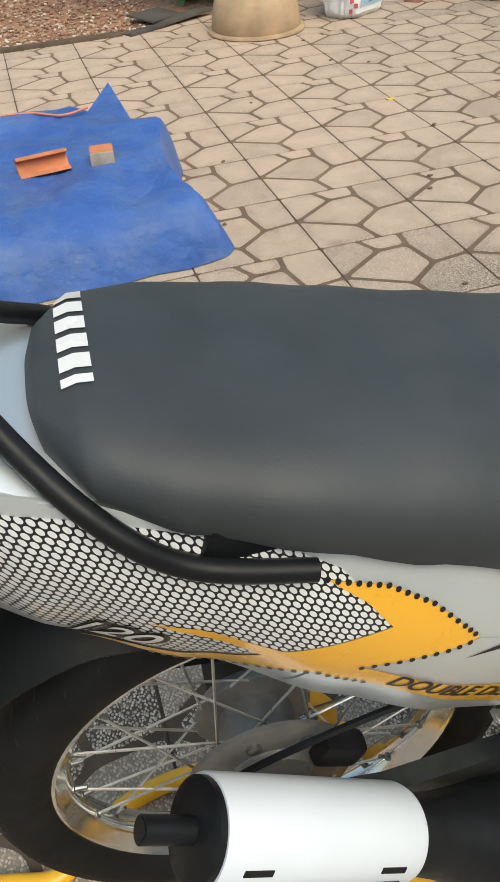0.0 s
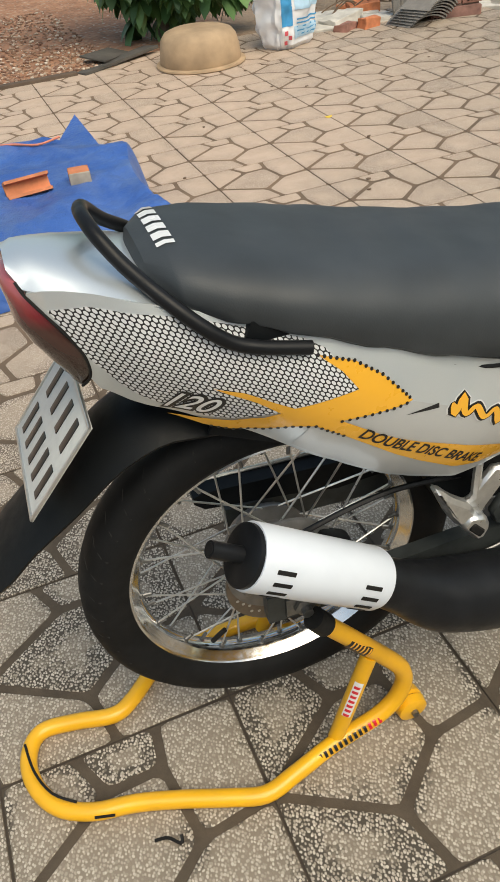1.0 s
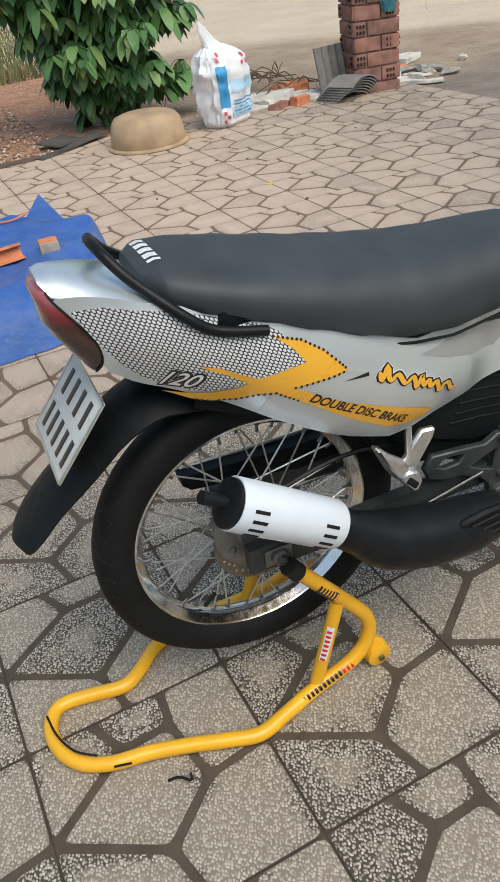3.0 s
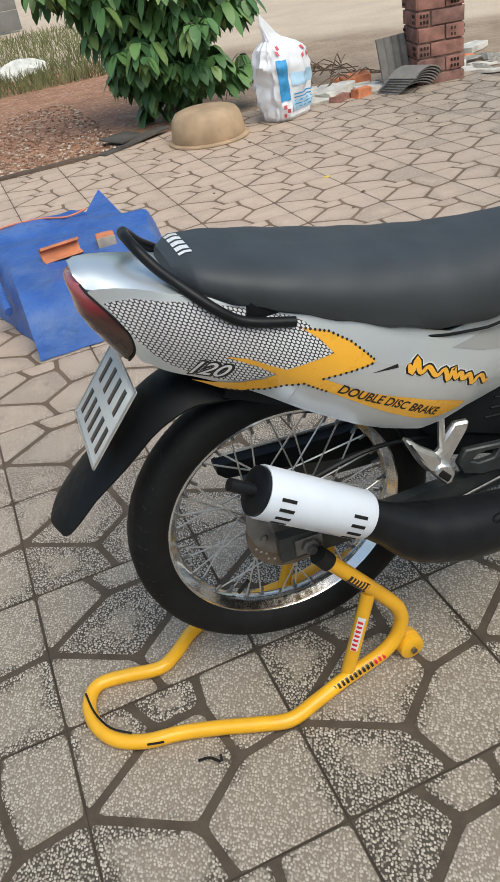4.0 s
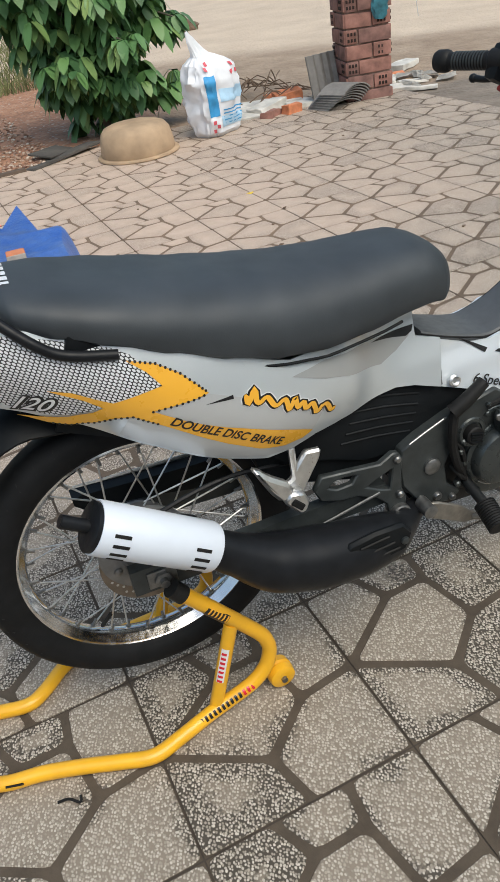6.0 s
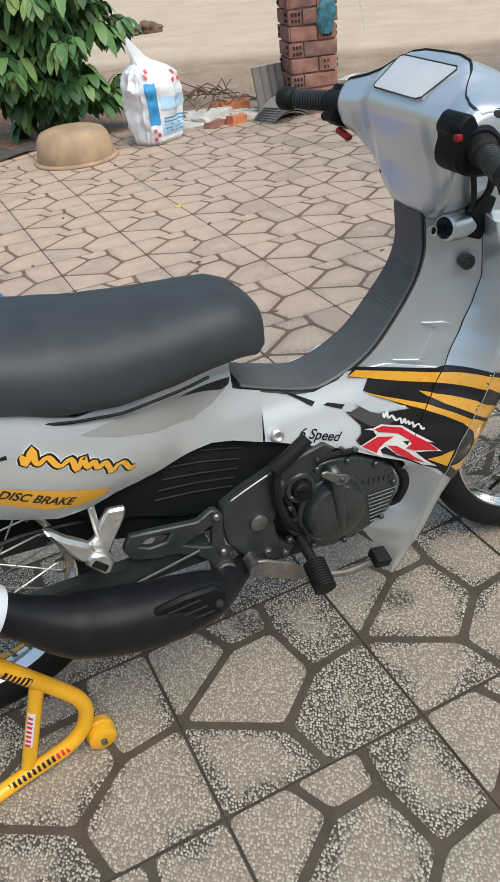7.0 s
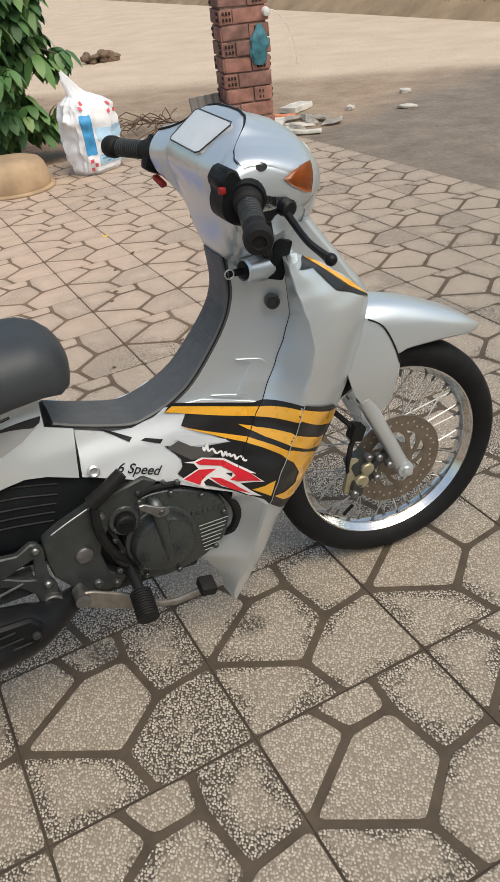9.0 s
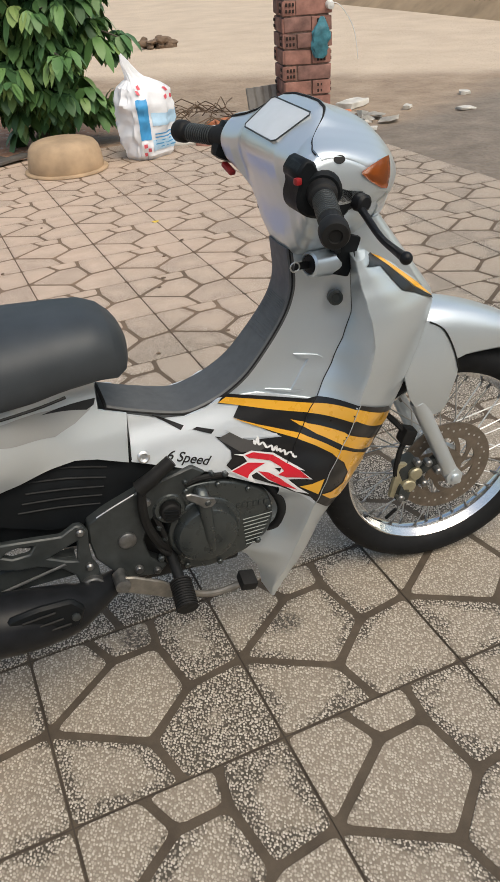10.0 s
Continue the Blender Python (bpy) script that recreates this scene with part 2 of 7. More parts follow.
M = {
    "silver": lacquer("silver_paint", (0.66, 0.72, 0.76), 0.36, 0.72, 0.4),
    "white_silver": lacquer("pale_silver_paint", (0.80, 0.855, 0.905), 0.30, 0.42, 0.7),
    "grey_print": lacquer("grey_print", (0.40, 0.41, 0.41), 0.34, 0.35, 0.5),
    # painted shade below the side panel's crease
    "shade_grey": lacquer("shade_grey", (0.56, 0.58, 0.59), 0.34, 0.40, 0.6),
    "dark_grey_print": lacquer("dark_grey_print", (0.085, 0.082, 0.080), 0.34, 0.2, 0.4),
    "yellow": paint("yellow_print", (0.78, 0.40, 0.035)),
    "black_print": paint("black_print", (0.010, 0.010, 0.011), 0.0, 0.34, 0.12),
    "white_print": paint("white_print", (0.75, 0.76, 0.77)),
    "red_print": paint("red_print", (0.62, 0.012, 0.03)),
    "dots": dots_material(),
    "seat": seat_material(),
    "plastic": plain("black_plastic", (0.007, 0.0085, 0.010), 0.5, 0.0, 0.2, 25, 0.15, 500, Specular_IOR_Level=0.16),
    "mat_rubber": plain("grey_rubber_mat", (0.085, 0.090, 0.095), 0.5, 0.0, 0.12, 30, 0.2, 400),
    "rubber": plain("rubber", (0.009, 0.009, 0.009), 0.65, 0.0, 0.3, 40, 0.2, 300, Specular_IOR_Level=0.3),
    "tyre": plain("tyre_rubber", (0.0068, 0.0076, 0.0090), 0.66, 0.0, 0.3, 18, 0.15, 400, Specular_IOR_Level=0.25),
    "black_metal": plain("black_painted_metal", (0.010, 0.0110, 0.013), 0.38, 0.0, 0.25, 35, 0.1, 250, Specular_IOR_Level=0.2),
    "frame_grey": plain("dark_grey_cast_metal", (0.040, 0.046, 0.047), 0.42, 0.25, 0.25, 40, 0.2, 300),
    "engine": plain("dark_cast_alloy", (0.072, 0.082, 0.083), 0.30, 0.65, 0.05, 20, 0.12, 350),
    "engine_black": plain("blackened_casting", (0.009, 0.010, 0.011), 0.5, 0.2, 0.25, 45, 0.2, 350),
    "pedal": plain("worn_bronze_steel", (0.22, 0.205, 0.180), 0.42, 0.60, 0.2, 60, 0.1, 300),
    "hub_grey": plain("grey_cast_hub", (0.20, 0.20, 0.20), 0.45, 0.5, 0.2, 40, 0.2, 200),
    "alu": plain("brushed_aluminium", (0.62, 0.62, 0.61), 0.34, 0.85, 0.12, 60, 0.1, 400),
    "chrome": plain("chrome", (0.76, 0.76, 0.75), 0.17, 1.0, 0.06, 40),
    "steel": plain("worn_steel", (0.22, 0.222, 0.220), 0.36, 0.85, 0.25, 80),
    "disc": plain("heat_tinted_disc", (0.21, 0.175, 0.14), 0.42, 0.65, 0.2, 50),
    "brass": plain("gold_anodised_metal", (0.40, 0.365, 0.25), 0.42, 0.6, 0.15, 60),
    "white_paint": paint("white_enamel", (0.68, 0.74, 0.83), 0.0, 0.35, 0.3),
    "stand": plain("yellow_enamel", (0.80, 0.42, 0.015), 0.38, 0.0, 0.10, 14, 0.06, 90, Coat_Weight=0.3),
    "tail_lens": lens_material(),
    "dark_red": plain("dark_red_plastic", (0.27, 0.012, 0.014), 0.45, 0.0, 0.1, 40),
    "panel_silver": lacquer("side_panel_silver", (0.63, 0.675, 0.70), 0.30, 0.50, 0.7),
    "amber": plain("amber_lens", (0.42, 0.11, 0.02), 0.14, 0.0, 0.15, 40, Coat_Weight=0.8),
    # opaque pale glass: the reflected sky is put into its colour
    "meter": plain("sky_pale_glass", (0.62, 0.64, 0.65), 0.08, 0.0, 0.08, 14, Coat_Weight=1.0),
    "plate": plain("number_plate_white", (0.55, 0.57, 0.56), 0.4, 0.0, 0.06, 60),
    "stone": stone_material(),
    "bed": mortar_material("brown_joint_mortar", (0.056, 0.042, 0.029), (0.096, 0.074, 0.052)),
    "groove": mortar_material("dark_groove", (0.040, 0.031, 0.024), (0.070, 0.056, 0.043), 0.45),
    "ground": ground_material(),
}

# ---- building tools ----


def part(name, bm, material, parent=None, label="", smooth=True, angle=35):
    """Links a bmesh as one mesh object under a thing or a part."""
    bmesh.ops.recalc_face_normals(bm, faces=bm.faces)
    for f in bm.faces:
        f.smooth = smooth
    if smooth:
        for e in bm.edges:
            if len(e.link_faces) == 2 and e.calc_face_angle(0) > radians(angle):
                e.smooth = False
    me = bpy.data.meshes.new(name)
    bm.to_mesh(me)
    bm.free()
    me.materials.append(M[material] if isinstance(material, str) else material)
    ob = new(name, me)
    ob.parent = parent
    if label:
        ob["label"] = label
    return ob


def thing(name, m, label, category, group="", kind=""):
    ob = new(name)
    ob.empty_display_size = 0.1
    ob.matrix_world = m
    return tagged(ob, label, category, group, kind)


def glide(points, steps=6, closed=False):
    """A smooth curve through the points."""
    p = [Vector(q) for q in points]
    n = len(p)
    out = []
    for i in range(n if closed else n - 1):
        a, b, c, d = (p[(i + k) % n] if closed else p[min(max(i + k, 0), n - 1)] for k in (-1, 0, 1, 2))
        for s in range(steps):
            t = s / steps
            out.append(0.5 * (2 * b + (c - a) * t + (2 * a - 5 * b + 4 * c - d) * t * t + (3 * b - a - 3 * c + d) * t ** 3))
    if not closed:
        out.append(p[-1])
    return out


def at(table, x):
    """A smooth value from rows of (x, value, ...)."""
    xs = [r[0] for r in table]
    x = min(max(x, xs[0]), xs[-1])
    i = max(k for k in range(len(xs) - 1) if xs[k] <= x or k == 0)
    t = (x - xs[i]) / (xs[i + 1] - xs[i])
    t = t * t * (3 - 2 * t) * 0.5 + t * 0.5
    return [a + (b - a) * t for a, b in zip(table[i][1:], table[i + 1][1:])]


def skin(bm, rings, closed=True, caps=True):
    """Faces between rings of equal count."""
    vs = [[bm.verts.new(p) for p in ring] for ring in rings]
    n = len(vs[0])
    for a, b in zip(vs, vs[1:]):
        for i in range(n if closed else n - 1):
            j = (i + 1) % n
            bm.faces.new((a[i], a[j], b[j], b[i]))
    if caps and closed:
        bm.faces.new(vs[0])
        bm.faces.new(vs[-1][::-1])
    return vs


def tube(bm, points, r, seg=10, steps=5, closed=False, smooth=True):
    """A round bar along points; r is one radius or a function of 0..1."""
    p = glide(points, steps, closed) if smooth else [Vector(q) for q in points]
    n = len(p)
    rings, up = [], None
    for i, c in enumerate(p):
        d = (p[(i + 1) % n] - p[i - 1]) if closed else (p[min(i + 1, n - 1)] - p[max(i - 1, 0)])
        d.normalize()
        if up is None:
            up = d.orthogonal().normalized()
        up = (up - d * up.dot(d)).normalized()
        side = d.cross(up)
        rad = r(i / (n - 1)) if callable(r) else r
        rings.append([c + (up * math.cos(a) + side * math.sin(a)) * rad for a in (2 * math.pi * k / seg for k in range(seg))])
    if closed:
        rings.append(rings[0])
        vs = [[bm.verts.new(q) for q in ring] for ring in rings[:-1]]
        # the frame may have turned on its way round: shift to the nearest start
        off = min(range(seg), key=lambda k: (vs[-1][0].co - vs[0][k].co).length)
        for i in range(n):
            a, b = vs[i], vs[(i + 1) % n]
            o = off if i == n - 1 else 0
            for k in range(seg):
                bm.faces.new((a[k], a[(k + 1) % seg], b[(k + 1 + o) % seg], b[(k + o) % seg]))
    else:
        skin(bm, rings)
    return bm


def lathe(bm, origin, axis, profile, seg=32, closed=False):
    """A turned shape: profile of (distance along the axis, radius)."""
    o, d = Vector(origin), Vector(axis).normalized()
    u = d.orthogonal().normalized()
    if abs(d.y) > 0.9:
        u = Vector((1, 0, 0))
        u = (u - d * u.dot(d)).normalized()
    w = d.cross(u)
    rings = [[o + d * s + (u * math.cos(a) + w * math.sin(a)) * r for a in (2 * math.pi * k / seg for k in range(seg))] for s, r in profile]
    if closed:
        skin(bm, rings + [rings[0]], caps=False)
        bmesh.ops.remove_doubles(bm, verts=bm.verts, dist=1e-6)
    else:
        skin(bm, rings)
    return bm


def rod(bm, a, b, r, seg=10, bevel=0.0):
    a, b = Vector(a), Vector(b)
    h = (b - a).length
    prof = [(0, r), (h, r)] if not bevel else [(0, r - bevel), (bevel, r), (h - bevel, r), (h, r - bevel)]
    return lathe(bm, a, b - a, prof, seg)


def box(bm, size, m=Matrix(), bevel=0.0):
    made = bmesh.ops.create_cube(bm, size=1, matrix=m @ Matrix.Diagonal((*size, 1)))
    if bevel:
        es = list({e for v in made["verts"] for e in v.link_edges})
        bmesh.ops.bevel(bm, geom=es, offset=bevel, segments=2, affect="EDGES", profile=0.6)
    return bm


def sheet(outline, depth, grid=0.02, thick=0.003, smooth_outline=0, lift=0.0, side=-1):
    """A curved panel: the outline in x and z, laid on y = side * depth(x, z), with a thickness inwards."""
    pts = [(q.x, q.y) for q in glide([(x, z, 0) for x, z in outline], smooth_outline, True)] if smooth_outline else outline
    bm = bmesh.new()
    f = bm.faces.new([bm.verts.new((x, 0, z)) for x, z in pts])
    f.normal_update()
    bmesh.ops.triangulate(bm, faces=[f])
    for k, (lo, hi) in ((0, (min(p[0] for p in pts), max(p[0] for p in pts))), (2, (min(p[1] for p in pts), max(p[1] for p in pts)))):
        c = math.ceil(lo / grid) * grid
        no = Vector((1, 0, 0)) if k == 0 else Vector((0, 0, 1))
        while c < hi:
            bmesh.ops.bisect_plane(bm, geom=bm.verts[:] + bm.edges[:] + bm.faces[:], plane_co=no * c, plane_no=no, dist=1e-5)
            c += grid
    for v in bm.verts:
        v.co.y = side * (depth(v.co.x, v.co.z) + lift)
    if thick:
        r = bmesh.ops.extrude_face_region(bm, geom=bm.faces[:])
        for v in r["geom"]:
            if isinstance(v, bmesh.types.BMVert):
                v.co.y -= side * thick
    return bm


def super_ring(x, zc, hw, hz_up, hz_down, power=2.6, n=28):
    """An upright rounded ring at x, half width hw, reaching hz_up above and hz_down below zc."""
    out = []
    for k in range(n):
        a = 2 * math.pi * k / n
        c, s = math.cos(a), math.sin(a)
        y = math.copysign(abs(c) ** (2 / power), c) * hw
        z = math.copysign(abs(s) ** (2 / power), s) * (hz_up if s > 0 else hz_down)
        out.append((x, y, zc + z))
    return out


def lettering(parent, name, text, size, m, material, depth, surface_lift=0.0012, shear=0.0, fat=0.0):
    """Flat letters laid on a panel; m places them on x and z."""
    cu = bpy.data.curves.new(name, "FONT")
    cu.body, cu.size, cu.shear, cu.offset = text, size, shear, size * 0.012 + fat
    cu.align_x, cu.align_y = "CENTER", "CENTER"
    ob = new(name, cu)
    bpy.context.view_layer.update()
    me = bpy.data.meshes.new_from_object(ob.evaluated_get(bpy.context.evaluated_depsgraph_get()))
    bpy.data.objects.remove(ob)
    me.transform(m)
    for v in me.vertices:
        v.co.y = depth(v.co.x, v.co.z)[0] if isinstance(depth(v.co.x, v.co.z), tuple) else -(depth(v.co.x, v.co.z) + surface_lift)
    me.materials.append(M[material])
    ob = new(name, me)
    ob.parent = parent
    return ob



def name_stroke(a, b, tall, wide, depth, lift):
    """A painted word reduced to one plain wavy brush stroke between a and b (x and z)."""
    d = Vector((b[0] - a[0], b[1] - a[1]))
    up = Vector((0.35, 1.0))
    path = []
    for k in range(73):
        t = k / 72
        high = tall * (0.55 if t < 0.12 else 0.19 + (0.16 if 0.44 < t < 0.52 or 0.76 < t < 0.82 else 0.0))
        path.append(Vector(a) + d * t + up * high * math.cos(2 * math.pi * (8.0 * t + 0.30 * math.sin(11 * t)) + 0.6) * (0.3 + 0.7 * min(1, 12 * t)))
    bm = bmesh.new()
    last = None
    for k, p in enumerate(path):
        q = (path[min(k + 1, 72)] - path[max(k - 1, 0)]).normalized()
        n = Vector((-q.y, q.x)) * wide * (0.55 + 0.45 * abs(q.y)) * (0.35 if k in (0, 72) else 1.0)
        pair = [bm.verts.new((c.x, -(depth(c.x, c.y) + lift + 0.000004 * k), c.y)) for c in (p + n, p - n)]
        if last:
            bm.faces.new((last[0], last[1], pair[1], pair[0]))
        last = pair
    return bm


# ---- the motorcycle, in its own frame: x forwards, y to its left, z up from the ground below the rear axle ----
BIKE = pose(0.105, 0.378, 0, 0, 0, -3)
bike = thing("motorcycle", BIKE, "silver underbone motorcycle with black seat and yellow and red stripes", "motorcycle")

BODY = [  # x, half width, lower edge, upper edge
    (-0.250, 0.040, 0.742, 0.890), (-0.236, 0.056, 0.742, 0.880), (-0.22, 0.066, 0.742, 0.872), (-0.19, 0.079, 0.742, 0.862), (-0.14, 0.102, 0.722, 0.846), (-0.06, 0.122, 0.678, 0.808),
    (0.03, 0.142, 0.612, 0.766), (0.11, 0.150, 0.560, 0.728), (0.20, 0.144, 0.517, 0.688), (0.28, 0.130, 0.515, 0.662),
    (0.36, 0.110, 0.520, 0.655), (0.44, 0.085, 0.522, 0.650), (0.51, 0.064, 0.507, 0.635), (0.58, 0.052, 0.480, 0.595), (0.70, 0.050, 0.43, 0.56)]


def body_y(x, z):
    """Half width of the rear body at x and z."""
    w, lo, hi = at(BODY, x)
    v = min(max((z - lo) / (hi - lo), -0.2), 1.2)
    k = min(max((x - 0.36) / 0.15, 0), 1)
    k = k * k * (3 - 2 * k)
    neck = float(np.interp(z, [0.46, 0.50, 0.56, 0.60, 0.64], [0.094, 0.090, 0.074, 0.056, 0.040]))
    return w * (0.80 + 0.20 * math.sin(math.pi * (0.08 + 0.80 * v))) * (1 - k) + k * neck


def lay(theta, x, z):
    """Places flat letters on the bike's right side, turned by theta degrees."""
    c, s = math.cos(radians(theta)), math.sin(radians(theta))
    return Matrix(((c, -s, 0, x), (0, 0, -1, 0), (s, c, 0, z), (0, 0, 0, 1)))


# rear body: a silver side panel each side, tail deck between
PANEL = [(-0.2345, 0.8570), (-0.2368, 0.8537), (-0.2295, 0.8433), (-0.2221, 0.8329), (-0.2102, 0.8144), (-0.2000, 0.7948), (-0.1967, 0.7747), (-0.1975, 0.7600), (-0.1910, 0.7450), (-0.166, 0.727), (-0.138, 0.714), (-0.074, 0.682), (-0.007, 0.637), (0.058, 0.592), (0.138, 0.547), (0.207, 0.520), (0.253, 0.515), (0.295, 0.527), (0.338, 0.524), (0.416, 0.532), (0.465, 0.537), (0.501, 0.531), (0.551, 0.513), (0.558, 0.558), (0.565, 0.592), (0.520, 0.607), (0.524, 0.655), (0.441, 0.664), (0.340, 0.670), (0.265, 0.671), (0.154, 0.721), (0.070, 0.760), (0.016, 0.782), (-0.057, 0.812), (-0.100, 0.828), (-0.156, 0.8468), (-0.178, 0.8531), (-0.201, 0.8576), (-0.221, 0.8591)]
for side in (-1, 1):
    panel = part("side_panel", sheet(PANEL, body_y, 0.01, 0.004, side=side), "panel_silver", bike, "pale silver painted side panel")
    if side > 0:
        continue
    # the panel's shaded lower side, put into the colour as a darker silver band
    SHADED = [(0.127, 0.678), (0.181, 0.650), (0.240, 0.615), (0.308, 0.572), (0.288, 0.542), (0.252, 0.520), (0.206, 0.527), (0.137, 0.553), (0.057, 0.597), (-0.007, 0.644), (0.011, 0.677), (0.043, 0.677)]
    part("grey_band", sheet(SHADED, body_y, 0.01, 0, lift=0.0008), "shade_grey", panel)
    KNEE = [(0.262, 0.648), (0.321, 0.650), (0.390, 0.642), (0.443, 0.630), (0.504, 0.619), (0.517, 0.622), (0.507, 0.611), (0.479, 0.596), (0.442, 0.587), (0.380, 0.604), (0.322, 0.622), (0.284, 0.639)]
    part("knee_band", sheet(KNEE, body_y, 0.01, 0, lift=0.0008), "grey_print", panel)
    part("knee_flash", sheet([(0.428, 0.629), (0.478, 0.627), (0.520, 0.627), (0.515, 0.617), (0.502, 0.612)], body_y, 0.02, 0, lift=0.0012), "black_print", panel)
    DOTS = [(-0.221, 0.841), (-0.210, 0.819), (-0.193, 0.785), (-0.173, 0.755), (-0.158, 0.739), (-0.130, 0.718), (-0.095, 0.700), (-0.066, 0.693), (-0.043, 0.693), (-0.020, 0.699), (-0.006, 0.704), (0.025, 0.708), (0.064, 0.711), (0.050, 0.738), (0.034, 0.762), (0.010, 0.778), (-0.055, 0.804), (-0.098, 0.820), (-0.135, 0.830), (-0.185, 0.842)]
    part("dotted_decal", sheet(DOTS, body_y, 0.01, 0, lift=0.0010), "dots", panel)
    ARROW = [(0.024, 0.758), (0.063, 0.742), (0.093, 0.719), (0.114, 0.695), (0.126, 0.680), (0.102, 0.678), (0.043, 0.677), (0.086, 0.648), (0.139, 0.618), (0.197, 0.590), (0.288, 0.543), (0.270, 0.533), (0.237, 0.534), (0.191, 0.552), (0.142, 0.583), (0.087, 0.625), (0.046, 0.654), (0.015, 0.676), (-0.008, 0.677), (-0.036, 0.671), (-0.066, 0.673), (-0.096, 0.683), (-0.131, 0.704), (-0.106, 0.696), (-0.066, 0.690), (-0.036, 0.691), (-0.020, 0.698), (-0.042, 0.715), (-0.071, 0.733), (-0.085, 0.742), (-0.056, 0.732), (-0.028, 0.715), (-0.006, 0.704), (0.025, 0.708), (0.064, 0.711), (0.048, 0.735)]
    part("yellow_arrow", sheet(ARROW, body_y, 0.01, 0, lift=0.0016), "yellow", panel)
    # black dots printed along the arrow's edge
    bm = bmesh.new()
    for line, step in ((ARROW[:5], 0.0075), ([(0.043, 0.677), (0.102, 0.678), (0.126, 0.680)], 0.0085), (ARROW[16:22], 0.0075)):
        for (xa, za), (xb, zb) in zip(line, line[1:]):
            count = max(1, round(math.hypot(xb - xa, zb - za) / step))
            for k in range(count):
                x, z = xa + (xb - xa) * k / count, za + (zb - za) * k / count
                ring = [(x + 0.0021 * math.cos(a), z + 0.0021 * math.sin(a)) for a in (2 * math.pi * q / 8 for q in range(8))]
                bm.faces.new([bm.verts.new((u, -(body_y(u, w) + 0.0022), w)) for u, w in ring])
    part("dotted_edge", bm, "black_print", panel)["kind"] = "stuff"
    lettering(panel, "lettering", "DOUBLE DISC BRAKE", 0.0205, lay(-32.4, 0.1465, 0.6020), "black_print", body_y, 0.0022, 0.25, 0.0002)
    lettering(panel, "lettering_edge", "120", 0.034, lay(-18.1, -0.1110, 0.7225), "black_print", body_y, 0.0020, 0.5, 0.0028)
    lettering(panel, "lettering", "120", 0.034, lay(-18.1, -0.1125, 0.7230), "white_print", body_y, 0.0028, 0.5)
    # the model name, as its silhouette in its colours
    for wide, mat, lift in ((0.0095, "white_print", 0.0014), (0.0078, "black_print", 0.0022), (0.0044, "yellow", 0.0032)):
        part("name_stroke", name_stroke((0.178, 0.653), (0.332, 0.568), 0.026, wide, body_y, lift), mat, panel)
    part("name_line", sheet([(0.116, 0.665), (0.161, 0.663), (0.161, 0.657)], body_y, 0.03, 0, lift=0.0016), "black_print", panel)

# tail deck and seat rails
DECK = [(-0.247, 0.034, 0.876, 0.882), (-0.243, 0.043, 0.867, 0.885), (-0.235, 0.0525, 0.858, 0.886), (-0.221, 0.0595, 0.8590, 0.883), (-0.201, 0.0668, 0.8575, 0.878), (-0.178, 0.0752, 0.8530, 0.870), (-0.156, 0.0840, 0.8467, 0.862), (-0.100, 0.1020, 0.826, 0.842)]
bm = bmesh.new()
rings = []
for x in list(np.linspace(-0.247, -0.10, 16)) + list(np.linspace(-0.07, 0.50, 18)):
    x = float(x)
    if x <= -0.10:
        w2, low, top = at(DECK, x)
    else:
        w2, low, top = body_y(x, at(BODY, x)[2]) - 0.003, at(BODY, x)[2] - 0.006, at(BODY, x)[2] + 0.010 * max(0, -x / 0.1)
    ring = [(x, w2 * s, low + (top - low) * (1 - abs(s) ** 2.6)) for s in np.linspace(-1, 1, 17)]
    rings.append(ring + [(x, w2 - 0.004, low - 0.006), (x, 0.004 - w2, low - 0.006)])
skin(bm, rings)
deck = part("tail_deck", bm, "silver", bike, "pale silver tail cover behind the seat")
# tail lamp wraps round the tail
EDGE = [(-0.2425, 0.8660, 0.043), (-0.2368, 0.8537, 0.0524), (-0.2221, 0.8329, 0.0636), (-0.2102, 0.8144, 0.0702), (-0.2000, 0.7948, 0.0742), (-0.1967, 0.7747, 0.0730), (-0.1994, 0.7599, 0.0686), (-0.2080, 0.7501, 0.0627)]
SWELL = (0.012, 0.023, 0.036, 0.047, 0.050, 0.042, 0.030, 0.012)
bm = bmesh.new()
rings = []
for i, e in enumerate(glide(EDGE, 4)):
    bulge = float(np.interp(i / 4, range(8), SWELL))
    lift = 0.010 * min(1, 0.3 + i / 8)
    rings.append([(e.x + 0.002 - bulge * (1 - abs(s) ** 3.2) ** 0.5, (e.z - 0.0015) * s, e.y + lift * (1 - s * s)) for s in (math.sin(a) for a in np.linspace(-math.pi / 2, math.pi / 2, 23))])
vs = skin(bm, rings, closed=False)
bm.faces.new(vs[0])
bm.faces.new(vs[-1][::-1])
lamp = part("tail_lamp", bm, "tail_lens", bike, "wrap-round tail lamp, red above and smoked brown below", angle=70)
for side in (-1, 1):
    gasket = [(x + 0.0005, side * (w + 0.0004), z) for x, z, w in EDGE]
    part("lamp_gasket", tube(bmesh.new(), gasket, 0.0017, 6), "rubber", lamp)

